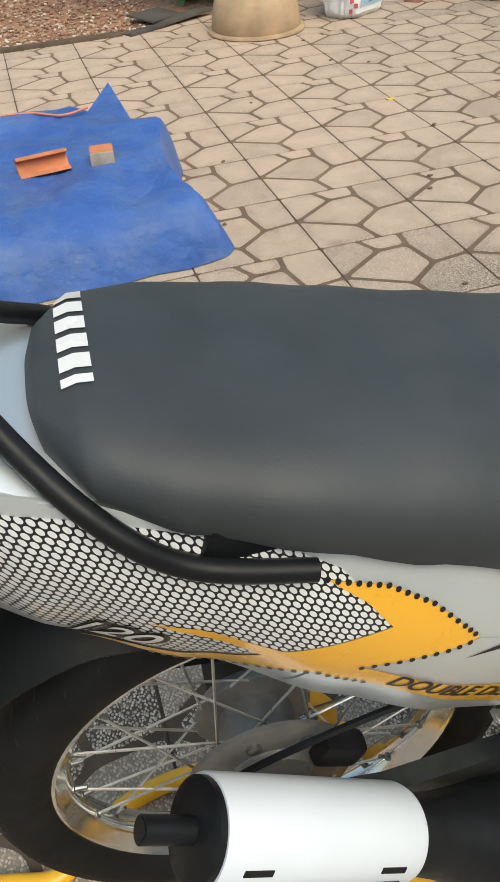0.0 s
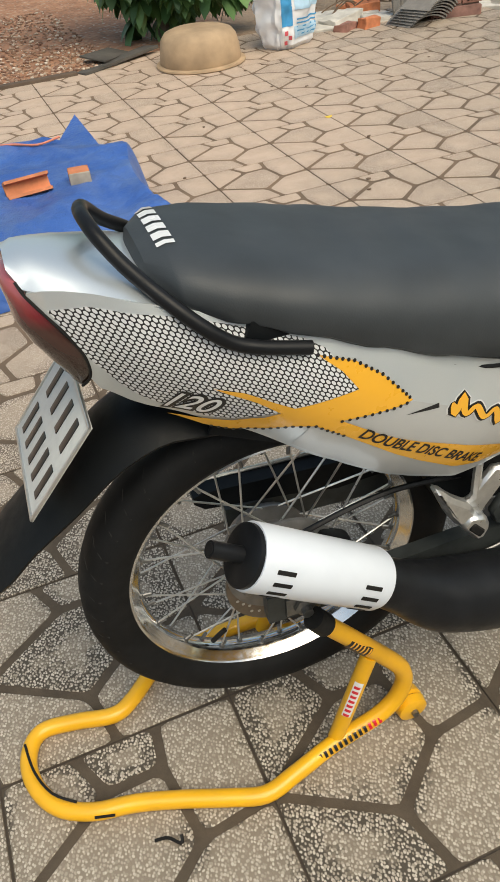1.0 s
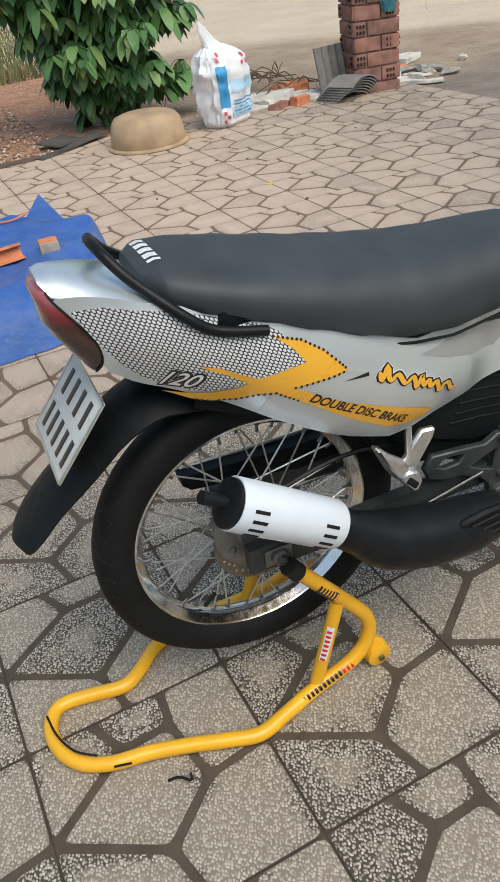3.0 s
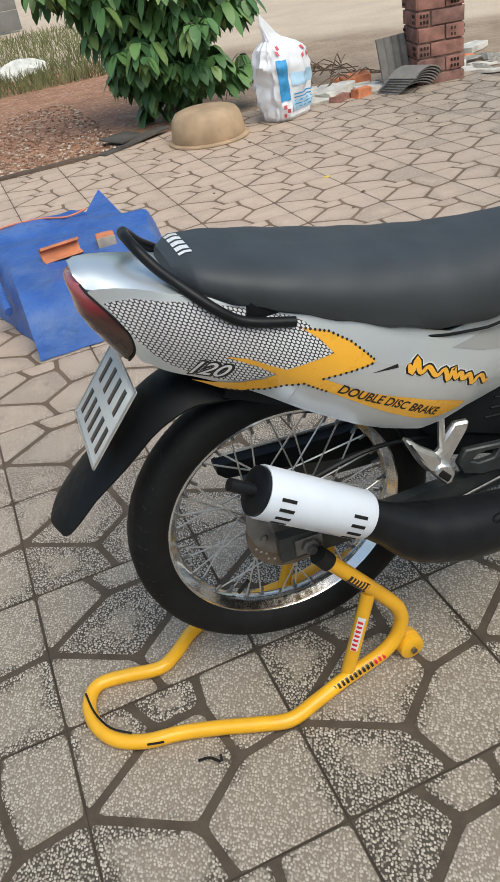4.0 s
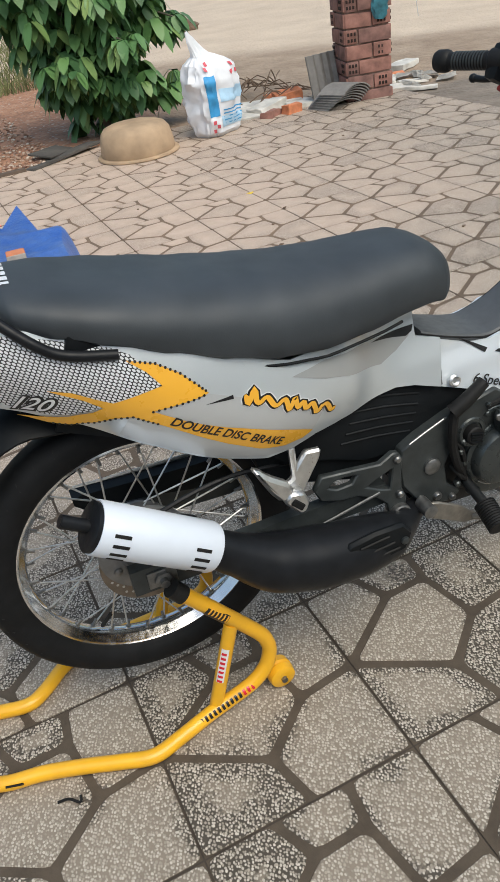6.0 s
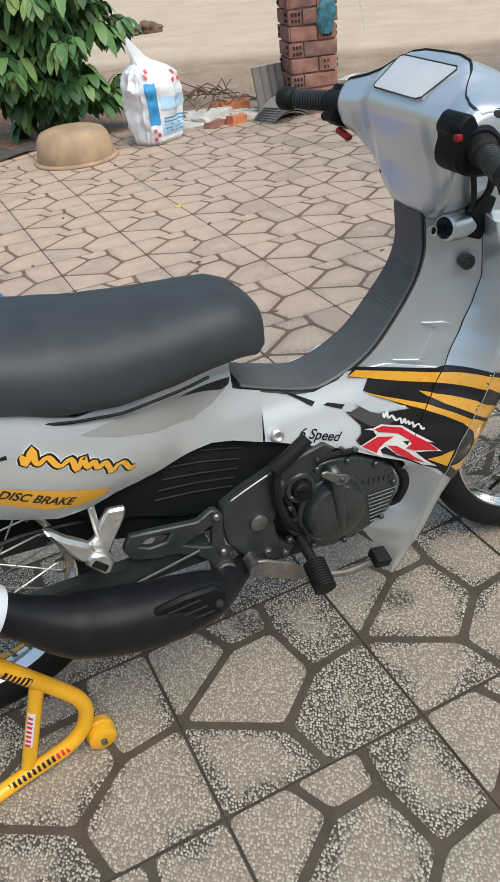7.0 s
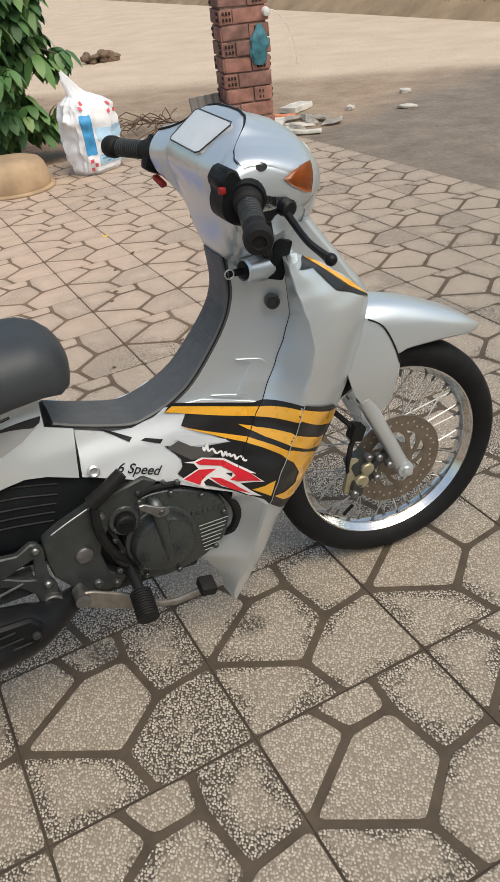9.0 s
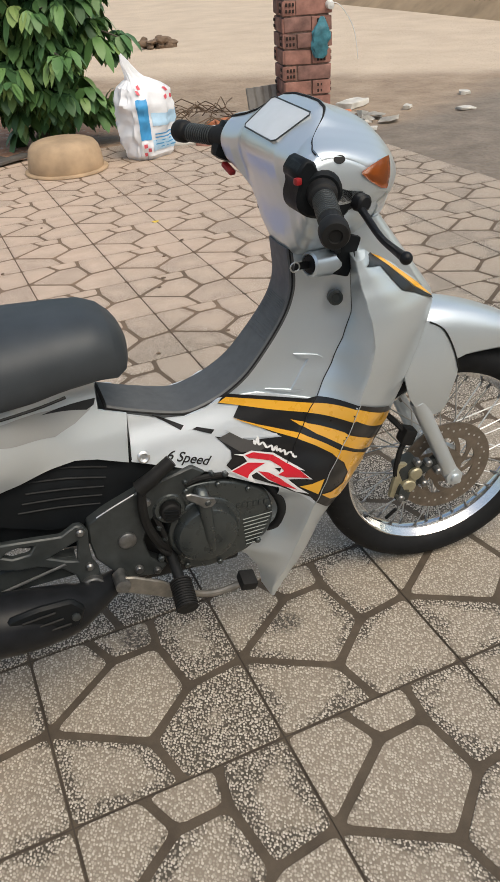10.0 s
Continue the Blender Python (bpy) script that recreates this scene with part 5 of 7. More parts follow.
    for pts in ([(0.728, 0.450), (0.759, 0.460), (0.791, 0.452), (0.771, 0.445), (0.759, 0.437), (0.755, 0.430)],
                [(0.755, 0.476), (0.771, 0.478), (0.806, 0.465), (0.830, 0.443), (0.850, 0.430), (0.864, 0.415), (0.827, 0.415), (0.812, 0.423), (0.824, 0.428), (0.819, 0.438), (0.800, 0.455), (0.762, 0.469)],
                [(0.776, 0.439), (0.795, 0.432), (0.815, 0.415), (0.825, 0.404), (0.844, 0.389), (0.819, 0.397), (0.793, 0.418)]):
        part("red_flash", sheet(pts, cover_y, 0.005, 0, lift=0.0068), "red_print", cover_panel, "slanted red flash with white edge")
    part("name_stroke", name_stroke((0.775, 0.497), (0.850, 0.453), 0.014, 0.0022, cover_y, 0.0056), "white_print", cover_panel)
    lettering(cover_panel, "lettering", "6 Speed", 0.0240, lay(-20.9, 0.6530, 0.4925), "black_print", cover_y, 0.0036, 0.35)
    part("bolt", lathe(bmesh.new(), (0.577, -0.086, 0.516), (0, -1, 0.3), [(0, 0.011), (0.004, 0.011), (0.006, 0.008), (0.003, 0.004), (0.003, 0)], 16), "alu", cover_panel)
    seam = [(0.5605 - 0.004 * t, -(cover_y(0.56, z) + 0.0012), z) for t, z in ((0, 0.586), (0.2, 0.565), (0.6, 0.54), (1, 0.512))]
    part("panel_gap", tube(bmesh.new(), seam, 0.0016, 6, 3), "rubber", cover_panel)
# top flash on the shield
for pts, mat, lift in (([(0.974, 0.794), (0.991, 0.800), (1.009, 0.785), (1.030, 0.758), (1.046, 0.740), (1.084, 0.722), (1.125, 0.700), (1.122, 0.706), (1.078, 0.733), (1.043, 0.766), (1.017, 0.790), (1.001, 0.802)], "black_print", 0.0025), ([(1.001, 0.801), (1.022, 0.785), (1.056, 0.756), (1.082, 0.733), (1.123, 0.705), (1.092, 0.735), (1.060, 0.761), (1.020, 0.792)], "yellow", 0.0034)):
    part("top_flash", sheet(pts, cover_y, 0.005, 0, lift=lift), mat, keep)

# rubber mat over the tunnel, up to the steering head
g = MAT_LINE
bm = bmesh.new()
rings = []
for i, p in enumerate(g):
    q = g[min(i + 1, len(g) - 1)] - g[max(i - 1, 0)]
    nn = Vector((-q.y, 0, q.x)).normalized()
    base = Vector((p.x, 0, p.y))
    w = p.z
    rings.append([base + Vector((0, -w, 0)) - nn * 0.006, base + Vector((0, -w, 0)), base + Vector((0, -w * 0.93, 0)) + nn * 0.004, base + Vector((0, -w * 0.6, 0)) + nn * 0.005, base + nn * 0.0055,
                  base + Vector((0, w * 0.6, 0)) + nn * 0.005, base + Vector((0, w * 0.93, 0)) + nn * 0.004, base + Vector((0, w, 0)), base + Vector((0, w, 0)) - nn * 0.006])
skin(bm, rings)
mat_ob = part("rubber_mat", bm, "mat_rubber", bike, "dark grey ribbed rubber mat over the tunnel")
for s in (-1, 1):
    part("mat_edge", tube(bmesh.new(), [(p.x, s * (p.z + 0.0006), p.y) for p in g], 0.0015, 6, 1), "rubber", mat_ob)
for k in range(15):
    i = 24 + k * 0.50
    a = g[int(i)].lerp(g[min(int(i) + 1, len(g) - 1)], i - int(i))
    q = g[min(int(i) + 2, len(g) - 1)] - g[int(i) - 1]
    nn = Vector((-q.y, 0, q.x)).normalized()
    bm = tube(bmesh.new(), [Vector((a.x, -a.z * 0.85, a.y)) + nn * 0.0042, Vector((a.x, -a.z * 0.5, a.y)) + nn * 0.0052, Vector((a.x, a.z * 0.5, a.y)) + nn * 0.0052, Vector((a.x, a.z * 0.85, a.y)) + nn * 0.0042], 0.0013, 5, 1)
    part("mat_rib", bm, "mat_rubber", mat_ob)
bm = bmesh.new()
rings = [[(p.x + 0.002, -(p.z - 0.006), p.y - 0.008), (p.x + 0.002, p.z - 0.006, p.y - 0.008), (p.x + 0.03, p.z - 0.006, p.y - 0.10), (p.x + 0.03, 0.006 - p.z, p.y - 0.10)] for p in g]
skin(bm, rings)
part("tunnel", bm, "silver", bike)

# steering lock boss and the dark hole beside it
bm = lathe(bmesh.new(), (0.965, -0.052, 0.785), (-1, -0.30, 0.14), [(0.0, 0.024), (0.060, 0.0225), (0.070, 0.021), (0.073, 0.017), (0.064, 0.015), (0.062, 0.0)], 28)
boss = part("ignition_boss", bm, "silver", bike)
bm = bmesh.new()
lathe(bm, (0.904, -0.070, 0.794), (-1, -0.30, 0.14), [(0, 0.0145), (0.008, 0.0145), (0.009, 0.009), (0.009, 0)], 16)
box(bm, (0.030, 0.003, 0.012), pose(0.882, -0.077, 0.797, 0, 8, 17), 0.001)
part("ignition_key", bm, "black_metal", boss)
bm = tube(bmesh.new(), [(0.868 + 0.008 * math.cos(a), -0.081, 0.798 + 0.008 * math.sin(a)) for a in (2 * math.pi * k / 12 for k in range(12))], 0.0014, 6, 1, closed=True, smooth=False)
part("key_ring", bm, "alu", boss)
part("lock_plug", lathe(bmesh.new(), (0.945, -0.0735, 0.728), (-0.25, -1, 0.1), [(-0.01, 0.013), (0.003, 0.013), (0.004, 0.009), (0.001, 0.007), (0.001, 0)], 18), "frame_grey", bike)
bm = bmesh.new()
box(bm, (0.035, 0.16, 0.07), pose(0.962, 0, 0.80, 0, 20, 0), 0.006)
part("steering_gap", bm, "plastic", bike)

# front fork, caliper and mudguard, turned with the wheel
def steered(sub, bm, mat, parent, label="", **kw):
    bm.transform(STEER @ Matrix.Translation(-AXLE_F))
    return part(sub, bm, mat, parent, label, **kw)


for s in (-1, 1):
    bm = bmesh.new()
    y = AXLE_F.y + s * 0.078
    tube(bm, [(1.240, y, 0.252), (1.232, y, 0.272), (1.165, y, 0.415), (1.14, y, 0.470)], 0.0165, 16, 4)
    lathe(bm, (1.233, y - s * 0.012, 0.271), (0, s, 0), [(0, 0.018), (0.028, 0.018), (0.030, 0.010), (0.036, 0.010), (0.038, 0.006)], 16)
    tube(bm, [(1.175, y, 0.40), (1.09, y * 0.9, 0.60)], 0.013, 12, 1)
    steered("fork_leg", bm, "silver", bike, "silver painted fork leg")
bm = bmesh.new()
y = AXLE_F.y - 0.066
box(bm, (0.050, 0.040, 0.070), pose(1.136, y, 0.292, 0, -20, 0), 0.010)
box(bm, (0.030, 0.046, 0.040), pose(1.118, y - 0.006, 0.256, 0, 15, 0), 0.008)
box(bm, (0.060, 0.014, 0.020), pose(1.178, y - 0.006, 0.302, 0, -30, 0), 0.004)
caliper = steered("front_caliper", bm, "frame_grey", bike, "dark cast brake caliper with gold piston caps")
for x, z, r in ((1.128, 0.272, 0.016), (1.142, 0.300, 0.015)):
    steered("piston_cap", lathe(bmesh.new(), (x, y - 0.018, z), (0, -1, 0), [(0, r), (0.008, r), (0.011, r * 0.8), (0.011, 0)], 20), "brass", caliper)
steered("caliper_yoke", slab([(1.120, 0.278), (1.134, 0.303), (1.150, 0.294), (1.137, 0.268)], y - 0.027, 0.008, 0.002), "brass", caliper)
steered("caliper_bracket", box(bmesh.new(), (0.022, 0.012, 0.085), pose(1.108, y - 0.012, 0.285, 0, 12, 0), 0.004), "brass", caliper)
for x, z in ((1.142, 0.332), (1.166, 0.326), (1.190, 0.300), (1.108, 0.250), (1.160, 0.276)):
    steered("bolt", lathe(bmesh.new(), (x, y - 0.020, z), (0, -1, 0), [(0, 0.008), (0.014, 0.008), (0.017, 0.005)], 10), "steel", caliper)
bm = bmesh.new()
tube(bm, [(1.12, y - 0.010, 0.262), (1.103, y - 0.012, 0.30), (1.11, y - 0.008, 0.35), (1.125, y, 0.385), (1.10, y + 0.02, 0.42), (1.07, y + 0.05, 0.45)], 0.006, 8)
box(bm, (0.028, 0.03, 0.035), pose(1.128, y, 0.385, 0, 20, 0), 0.005)
steered("brake_hose", bm, "rubber", bike)

# front mudguard: a long blade forward and side skirts over the fork
bm = bmesh.new()
BLADE = [(1.115, 0.655, 0.066), (1.19, 0.648, 0.066), (1.26, 0.630, 0.064), (1.33, 0.602, 0.058), (1.39, 0.572, 0.047), (1.43, 0.546, 0.032), (1.455, 0.527, 0.008)]
g = glide(BLADE, 4)
rings = []
for i, p in enumerate(g):
    q = g[min(i + 1, len(g) - 1)] - g[max(i - 1, 0)]
    nn = Vector((-q.y, 0, q.x)).normalized()
    deep = (0.095 if p.x < 1.26 else 0.095 * (1.455 - p.x) / 0.195 * 0.72 + 0.022) * (p.z / 0.066) ** 0.3
    base = Vector((p.x, AXLE_F.y, p.y))
    ring = []
    for k in range(17):
        s = -1 + k / 8
        ring.append(base + Vector((0, p.z * math.copysign(min(1, abs(s) * 1.25) ** 0.8, s), 0)) - nn * deep * abs(s) ** 3.2)
    for k in range(17):
        s = 1 - k / 8
        ring.append(base + Vector((0, (p.z - 0.003) * math.copysign(min(1, abs(s) * 1.25) ** 0.8, s), 0)) - nn * (deep * abs(s) ** 3.2 + 0.004))
    rings.append(ring)
skin(bm, rings)
guard = steered("front_mudguard", bm, "silver", bike, "silver painted front mudguard")
for s in (-1, 1):
    SK = [(1.085, 0.640), (1.15, 0.638), (1.180, 0.618), (1.203, 0.575), (1.218, 0.530), (1.210, 0.485), (1.202, 0.438), (1.17, 0.434), (1.125, 0.470), (1.10, 0.53)]
    bm = sheet(SK, lambda x, z: 0.080 - 0.35 * max(0, x - 1.17) ** 1.0 * 0.9 + 0.02 * math.sin(max(0, min(1, (z - 0.42) / 0.22)) * math.pi), 0.02, 0.004, 3, side=s)
    bm.transform(Matrix.Translation((0, AXLE_F.y, 0)))
    steered("fork_skirt", bm, "silver", guard)
    bm = tube(bmesh.new(), [(x, AXLE_F.y + s * (0.0815 - 0.31 * max(0, x - 1.17) + 0.02 * math.sin(max(0, min(1, (z - 0.42) / 0.22)) * math.pi)), z) for x, z in SK[1:5]], 0.0016, 5, 4)
    steered("skirt_seam", bm, "rubber", guard)

# ---- handlebar cover, grips, levers and lamps ----
HEAD = [  # half width, then x and z round the section: rear foot, rear, below the window, above it, crown, brow, nose, chin, front foot
    (0.000, 0.882, 0.803, 0.862, 0.880, 0.841, 0.978, 0.917, 1.032, 0.950, 1.024, 1.015, 0.994, 1.052, 0.930, 1.030, 0.860, 0.965, 0.805),
    (0.040, 0.882, 0.807, 0.862, 0.884, 0.841, 0.978, 0.916, 1.032, 0.948, 1.023, 1.012, 0.992, 1.049, 0.930, 1.027, 0.862, 0.965, 0.810),
    (0.070, 0.884, 0.822, 0.862, 0.892, 0.843, 0.978, 0.912, 1.029, 0.944, 1.018, 1.006, 0.988, 1.042, 0.932, 1.020, 0.868, 0.963, 0.826),
    (0.092, 0.886, 0.845, 0.864, 0.904, 0.850, 0.974, 0.902, 1.018, 0.938, 1.010, 1.000, 0.985, 1.034, 0.934, 1.012, 0.880, 0.960, 0.850),
    (0.112, 0.882, 0.872, 0.862, 0.918, 0.853, 0.968, 0.888, 1.004, 0.930, 1.001, 0.992, 0.981, 1.024, 0.937, 1.004, 0.892, 0.952, 0.876),
    (0.135, 0.868, 0.900, 0.848, 0.932, 0.845, 0.966, 0.874, 0.996, 0.918, 0.995, 0.982, 0.976, 1.010, 0.938, 0.990, 0.905, 0.935, 0.896),
    (0.160, 0.860, 0.912, 0.841, 0.937, 0.840, 0.966, 0.864, 0.991, 0.908, 0.991, 0.965, 0.971, 0.990, 0.938, 0.972, 0.912, 0.915, 0.903),
    (0.174, 0.862, 0.917, 0.845, 0.939, 0.845, 0.964, 0.866, 0.986, 0.906, 0.985, 0.950, 0.966, 0.970, 0.940, 0.955, 0.918, 0.910, 0.909),
    (0.180, 0.870, 0.924, 0.856, 0.942, 0.856, 0.960, 0.872, 0.976, 0.904, 0.975, 0.935, 0.959, 0.950, 0.942, 0.938, 0.926, 0.905, 0.918)]


def head_ring(y, steps=6):
    v = at(HEAD, abs(y))
    return glide([(v[2 * k], y, v[2 * k + 1]) for k in range(9)], steps, True)


def head_point(y, u):
    """A point of the cover at y, u counting the section's corners."""
    v = at(HEAD, abs(y))
    k = int(u)
    t = u - k
    a, b, c, d = (Vector((v[2 * (q % 9)], y, v[2 * (q % 9) + 1])) for q in (k - 1, k, k + 1, k + 2))
    return 0.5 * (2 * b + (c - a) * t + (2 * a - 5 * b + 4 * c - d) * t * t + (3 * b - a - 3 * c + d) * t ** 3)


bm = bmesh.new()
YS = sorted({s * r[0] for r in HEAD for s in (-1, 1)} | set(np.linspace(-0.17, 0.17, 41).round(4)))
skin(bm, [head_ring(float(y)) for y in YS])
head = part("handlebar_cover", bm, "silver", bike, "silver painted handlebar and headlamp cover", angle=48)
# the front half laps over the rear one
bm = bmesh.new()
rings = []
for y in np.linspace(-0.177, 0.177, 60):
    y = float(y)
    u0 = float(np.interp(abs(y), [0.0, 0.085, 0.118, 0.2], [3.42, 3.40, 3.08, 3.02]))
    u1 = float(np.interp(abs(y), [0.0, 0.13, 0.15, 0.2], [7.2, 7.2, 6.6, 6.4]))
    line = []
    for q in np.linspace(0, 1, 16):
        p = head_point(y, u0 + (u1 - u0) * float(q))
        w = head_point(y, u0 + (u1 - u0) * float(q) + 0.05)
        n_out = Vector((-(w.z - p.z), 0, w.x - p.x)).normalized()
        if n_out.dot(p - Vector((0.93, y, 0.94))) < 0:
            n_out = -n_out
        line.append((p, n_out))
    rings.append([p + n * 0.0030 for p, n in line] + [p - n * 0.0010 for p, n in line[::-1]])
skin(bm, rings)
cowl = part("headlamp_cowl", bm, "silver", head, "silver painted headlamp cowl", angle=48)
seam = [head_point(float(y), float(np.interp(abs(y), [0.0, 0.085, 0.118, 0.2], [3.36, 3.34, 3.02, 2.96]))) + Vector((0, 0, 0.001)) for y in np.linspace(-0.168, 0.172, 40)]
part("cover_seam", tube(bmesh.new(), seam, lambda t: 0.0009 + 0.0012 * min(1, max(0, (t - 0.2) / 0.1)), 6, 2), "rubber", head)
# raised surround and window of the speedometer, its sky reflection put into the colour
q = [Vector(v) for v in ((0.8465, -0.058, 0.9865), (0.8500, -0.068, 0.9900), (0.8985, -0.080, 1.0215), (0.9030, -0.074, 1.0235), (0.9070, 0.066, 1.0255), (0.9030, 0.074, 1.0235), (0.8530, 0.066, 0.9910), (0.8490, 0.057, 0.9880))]
up = Vector((-0.55, 0, 0.83))
lid = [v + up * (0.0070 - 0.55 * v.y * v.y) for v in q]
bm = bmesh.new()
skin(bm, [[v - up * 0.014 for v in q], lid], caps=False)
top_v = [v for v in bm.verts][-8:]
mid_v = bm.verts.new(sum(lid, Vector()) / 8 + up * 0.0035)
for k in range(8):
    bm.faces.new((top_v[k], top_v[(k + 1) % 8], mid_v))
meter = part("speedometer_window", bm, "meter", head, "speedometer window, pale with painted sky reflection", angle=50)
part("window_seal", tube(bmesh.new(), lid, 0.0013, 6, 1, closed=True, smooth=False), "frame_grey", meter)
for s in (-1, 1):
    # a pointed lens wrapped round the cover's outer corner
    bm = bmesh.new()
    rings = []
    for t, z0, z1 in ((0.0, 0.957, 0.960), (0.2, 0.944, 0.968), (0.45, 0.932, 0.974), (0.7, 0.927, 0.974), (0.88, 0.932, 0.966), (1.0, 0.944, 0.955)):
        a = radians(-8 + 78 * t)
        out = Vector((math.sin(a), math.cos(a) * s, 0))
        c = Vector((0.938, s * 0.135, 0)) + Vector((0.056 * math.sin(a), s * 0.046 * math.cos(a), 0))
        bulge = 0.006 * math.sin(math.pi * min(1, t * 0.9 + 0.1))
        rings.append([c + out * (bulge * math.sin(math.pi * (0.08 + 0.84 * k / 6)) + 0.001) + Vector((0, 0, z0 + (z1 - z0) * k / 6)) for k in range(7)])
    skin(bm, rings, closed=False)
    bmesh.ops.solidify(bm, geom=bm.faces[:], thickness=-0.012)
    lens = part("indicator", bm, "amber", head, "amber indicator lens", angle=60)
    bm = lathe(bmesh.new(), (0.966, s * 0.166, 0.960), (0.6, s * 0.8, 0.1), [(0.000, 0.010), (0.008, 0.009), (0.010, 0.005), (0.0105, 0.0)], 14)
    part("bulb_reflector", bm, "alu", lens)
bm = lathe(bmesh.new(), (0.8952, -0.1690, 0.9757), (0.074, -0.862, 0.502), [(0, 0.0062), (0.0112, 0.0062), (0.0115, 0.0)], 16)
bm.transform(Matrix.Translation((0.895, 0, 0)) @ Matrix.Diagonal((1.45, 1, 1, 1)) @ Matrix.Translation((-0.895, 0, 0)))
part("screw_hole", bm, "rubber", head)
for p, d in (((0.866, -0.1205, 0.978), (-0.6, -0.7, 0.3)), ((0.872, 0.075, 0.858), (-1, 0.2, 0))):
    bm = lathe(bmesh.new(), p, d, [(-0.004, 0.0045), (0.0030, 0.0045), (0.0034, 0.0)], 12)
    part("screw_hole", bm, "rubber", head)
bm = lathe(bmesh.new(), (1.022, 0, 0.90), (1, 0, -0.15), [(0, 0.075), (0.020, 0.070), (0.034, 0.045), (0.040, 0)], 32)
part("headlamp", bm, "meter", head, "pale headlamp lens")

GR, GL = Vector((0.819, -0.322, 0.926)), Vector((0.805, 0.312, 0.950))
HOUSE = [(0.845, 0.987), (0.856, 0.985), (0.864, 0.974), (0.876, 0.962), (0.889, 0.957), (0.896, 0.947), (0.910, 0.941), (0.935, 0.936), (0.945, 0.927), (0.942, 0.917), (0.930, 0.908), (0.916, 0.910), (0.906, 0.899), (0.882, 0.900), (0.860, 0.903), (0.843, 0.909), (0.832, 0.920), (0.830, 0.936), (0.836, 0.955), (0.830, 0.967), (0.836, 0.978)]
for end, s in ((GR, -1), (GL, 1)):
    root = Vector((0.872, s * 0.168, 0.942)) if s < 0 else Vector((0.862, 0.172, 0.953))
    ax = (end - root).normalized()
    L = (end - root).length
    bm = lathe(bmesh.new(), root, ax, [(0, 0.0225), (0.016, 0.0225), (0.034, 0.0205), (0.038, 0.0165), (0.044, 0.0155), (L - 0.030, 0.0152), (L - 0.026, 0.0190), (L - 0.020, 0.0202), (L - 0.005, 0.0200), (L, 0.0175), (L + 0.001, 0.0095), (L - 0.002, 0.0085), (L - 0.002, 0.0)], 24)
    grip = part("grip", bm, "rubber", bike, "ribbed black rubber grip")
    # ribs in grey metal instead of rubber, standing in for their highlights
    for k in range(11):
        part("grip_rib", lathe(bmesh.new(), root + ax * (0.048 + 0.0062 * k), ax, [(-0.0018, 0.0150), (-0.0010, 0.0168), (0.0010, 0.0168), (0.0018, 0.0150)], 20), "frame_grey", grip)
    if s < 0:
        house = part("switch_housing", slab(HOUSE, -0.1800, 0.055, 0.004), "plastic", bike, "black plastic switch housing")
        bm = bmesh.new()
        lathe(bm, root + ax * 0.002, ax, [(-0.01, 0.030), (0.010, 0.030), (0.016, 0.026), (0.016, 0.0)], 20)
        part("throttle_collar", bm, "plastic", house)
        box(bm := bmesh.new(), (0.010, 0.010, 0.010), pose(0.832, -0.179, 0.960, 0, 0, 10), 0.003)
        part("red_button", bm, "dark_red", house, "red stop switch")
        bm = bmesh.new()
        lathe(bm, (0.928, -0.178, 0.918), (0.2, -1, 0), [(0, 0.014), (0.014, 0.013), (0.017, 0.009), (0.017, 0)], 14)
        part("lever_pivot", bm, "black_metal", house)
        p0, mid, tip = Vector((0.926, -0.190, 0.911)), Vector((0.924, -0.250, 0.888)), Vector((0.915, -0.335, 0.885))
    else:
        bm = bmesh.new()
        box(bm, (0.060, 0.036, 0.066), Matrix.Translation(root + Vector((0.004, 0.016, -0.010))) @ Matrix.Rotation(radians(25), 4, "Y"), 0.014)
        box(bm, (0.040, 0.030, 0.030), Matrix.Translation(root + Vector((0.028, 0.022, -0.030))), 0.008)
        house = part("switch_housing", bm, "plastic", bike, "black plastic switch housing")
        p0, mid, tip = Vector((0.920, 0.190, 0.915)), Vector((0.922, 0.255, 0.905)), Vector((0.905, 0.335, 0.900))
    bm = bmesh.new()
    tube(bm, [p0 + Vector((0, -s * 0.014, 0.004)), p0, mid, mid.lerp(tip, 0.6) + Vector((0.002, 0, -0.003)), tip], lambda t: 0.0075 - 0.0022 * math.sin(t * math.pi), 12)
    bmesh.ops.create_uvsphere(bm, u_segments=12, v_segments=8, radius=0.0090, matrix=Matrix.Translation(tip))
    part("brake_lever" if s < 0 else "clutch_lever", bm, "black_metal", bike, "black lever")
bm = bmesh.new()
box(bm, (0.012, 0.034, 0.009), pose(0.850, 0.164, 0.905, 20, 0, 10), 0.003)
part("choke_lever", bm, "dark_red", bike, "small dark red lever")
bm = bmesh.new()
tube(bm, [(0.905, -0.165, 0.905), (0.915, -0.150, 0.870), (0.930, -0.110, 0.835), (0.950, -0.070, 0.805)], 0.0055, 8)
tube(bm, [(0.875, -0.160, 0.905), (0.895, -0.140, 0.868), (0.925, -0.100, 0.830), (0.950, -0.050, 0.800)], 0.0045, 8)
part("cable", bm, "rubber", bike)

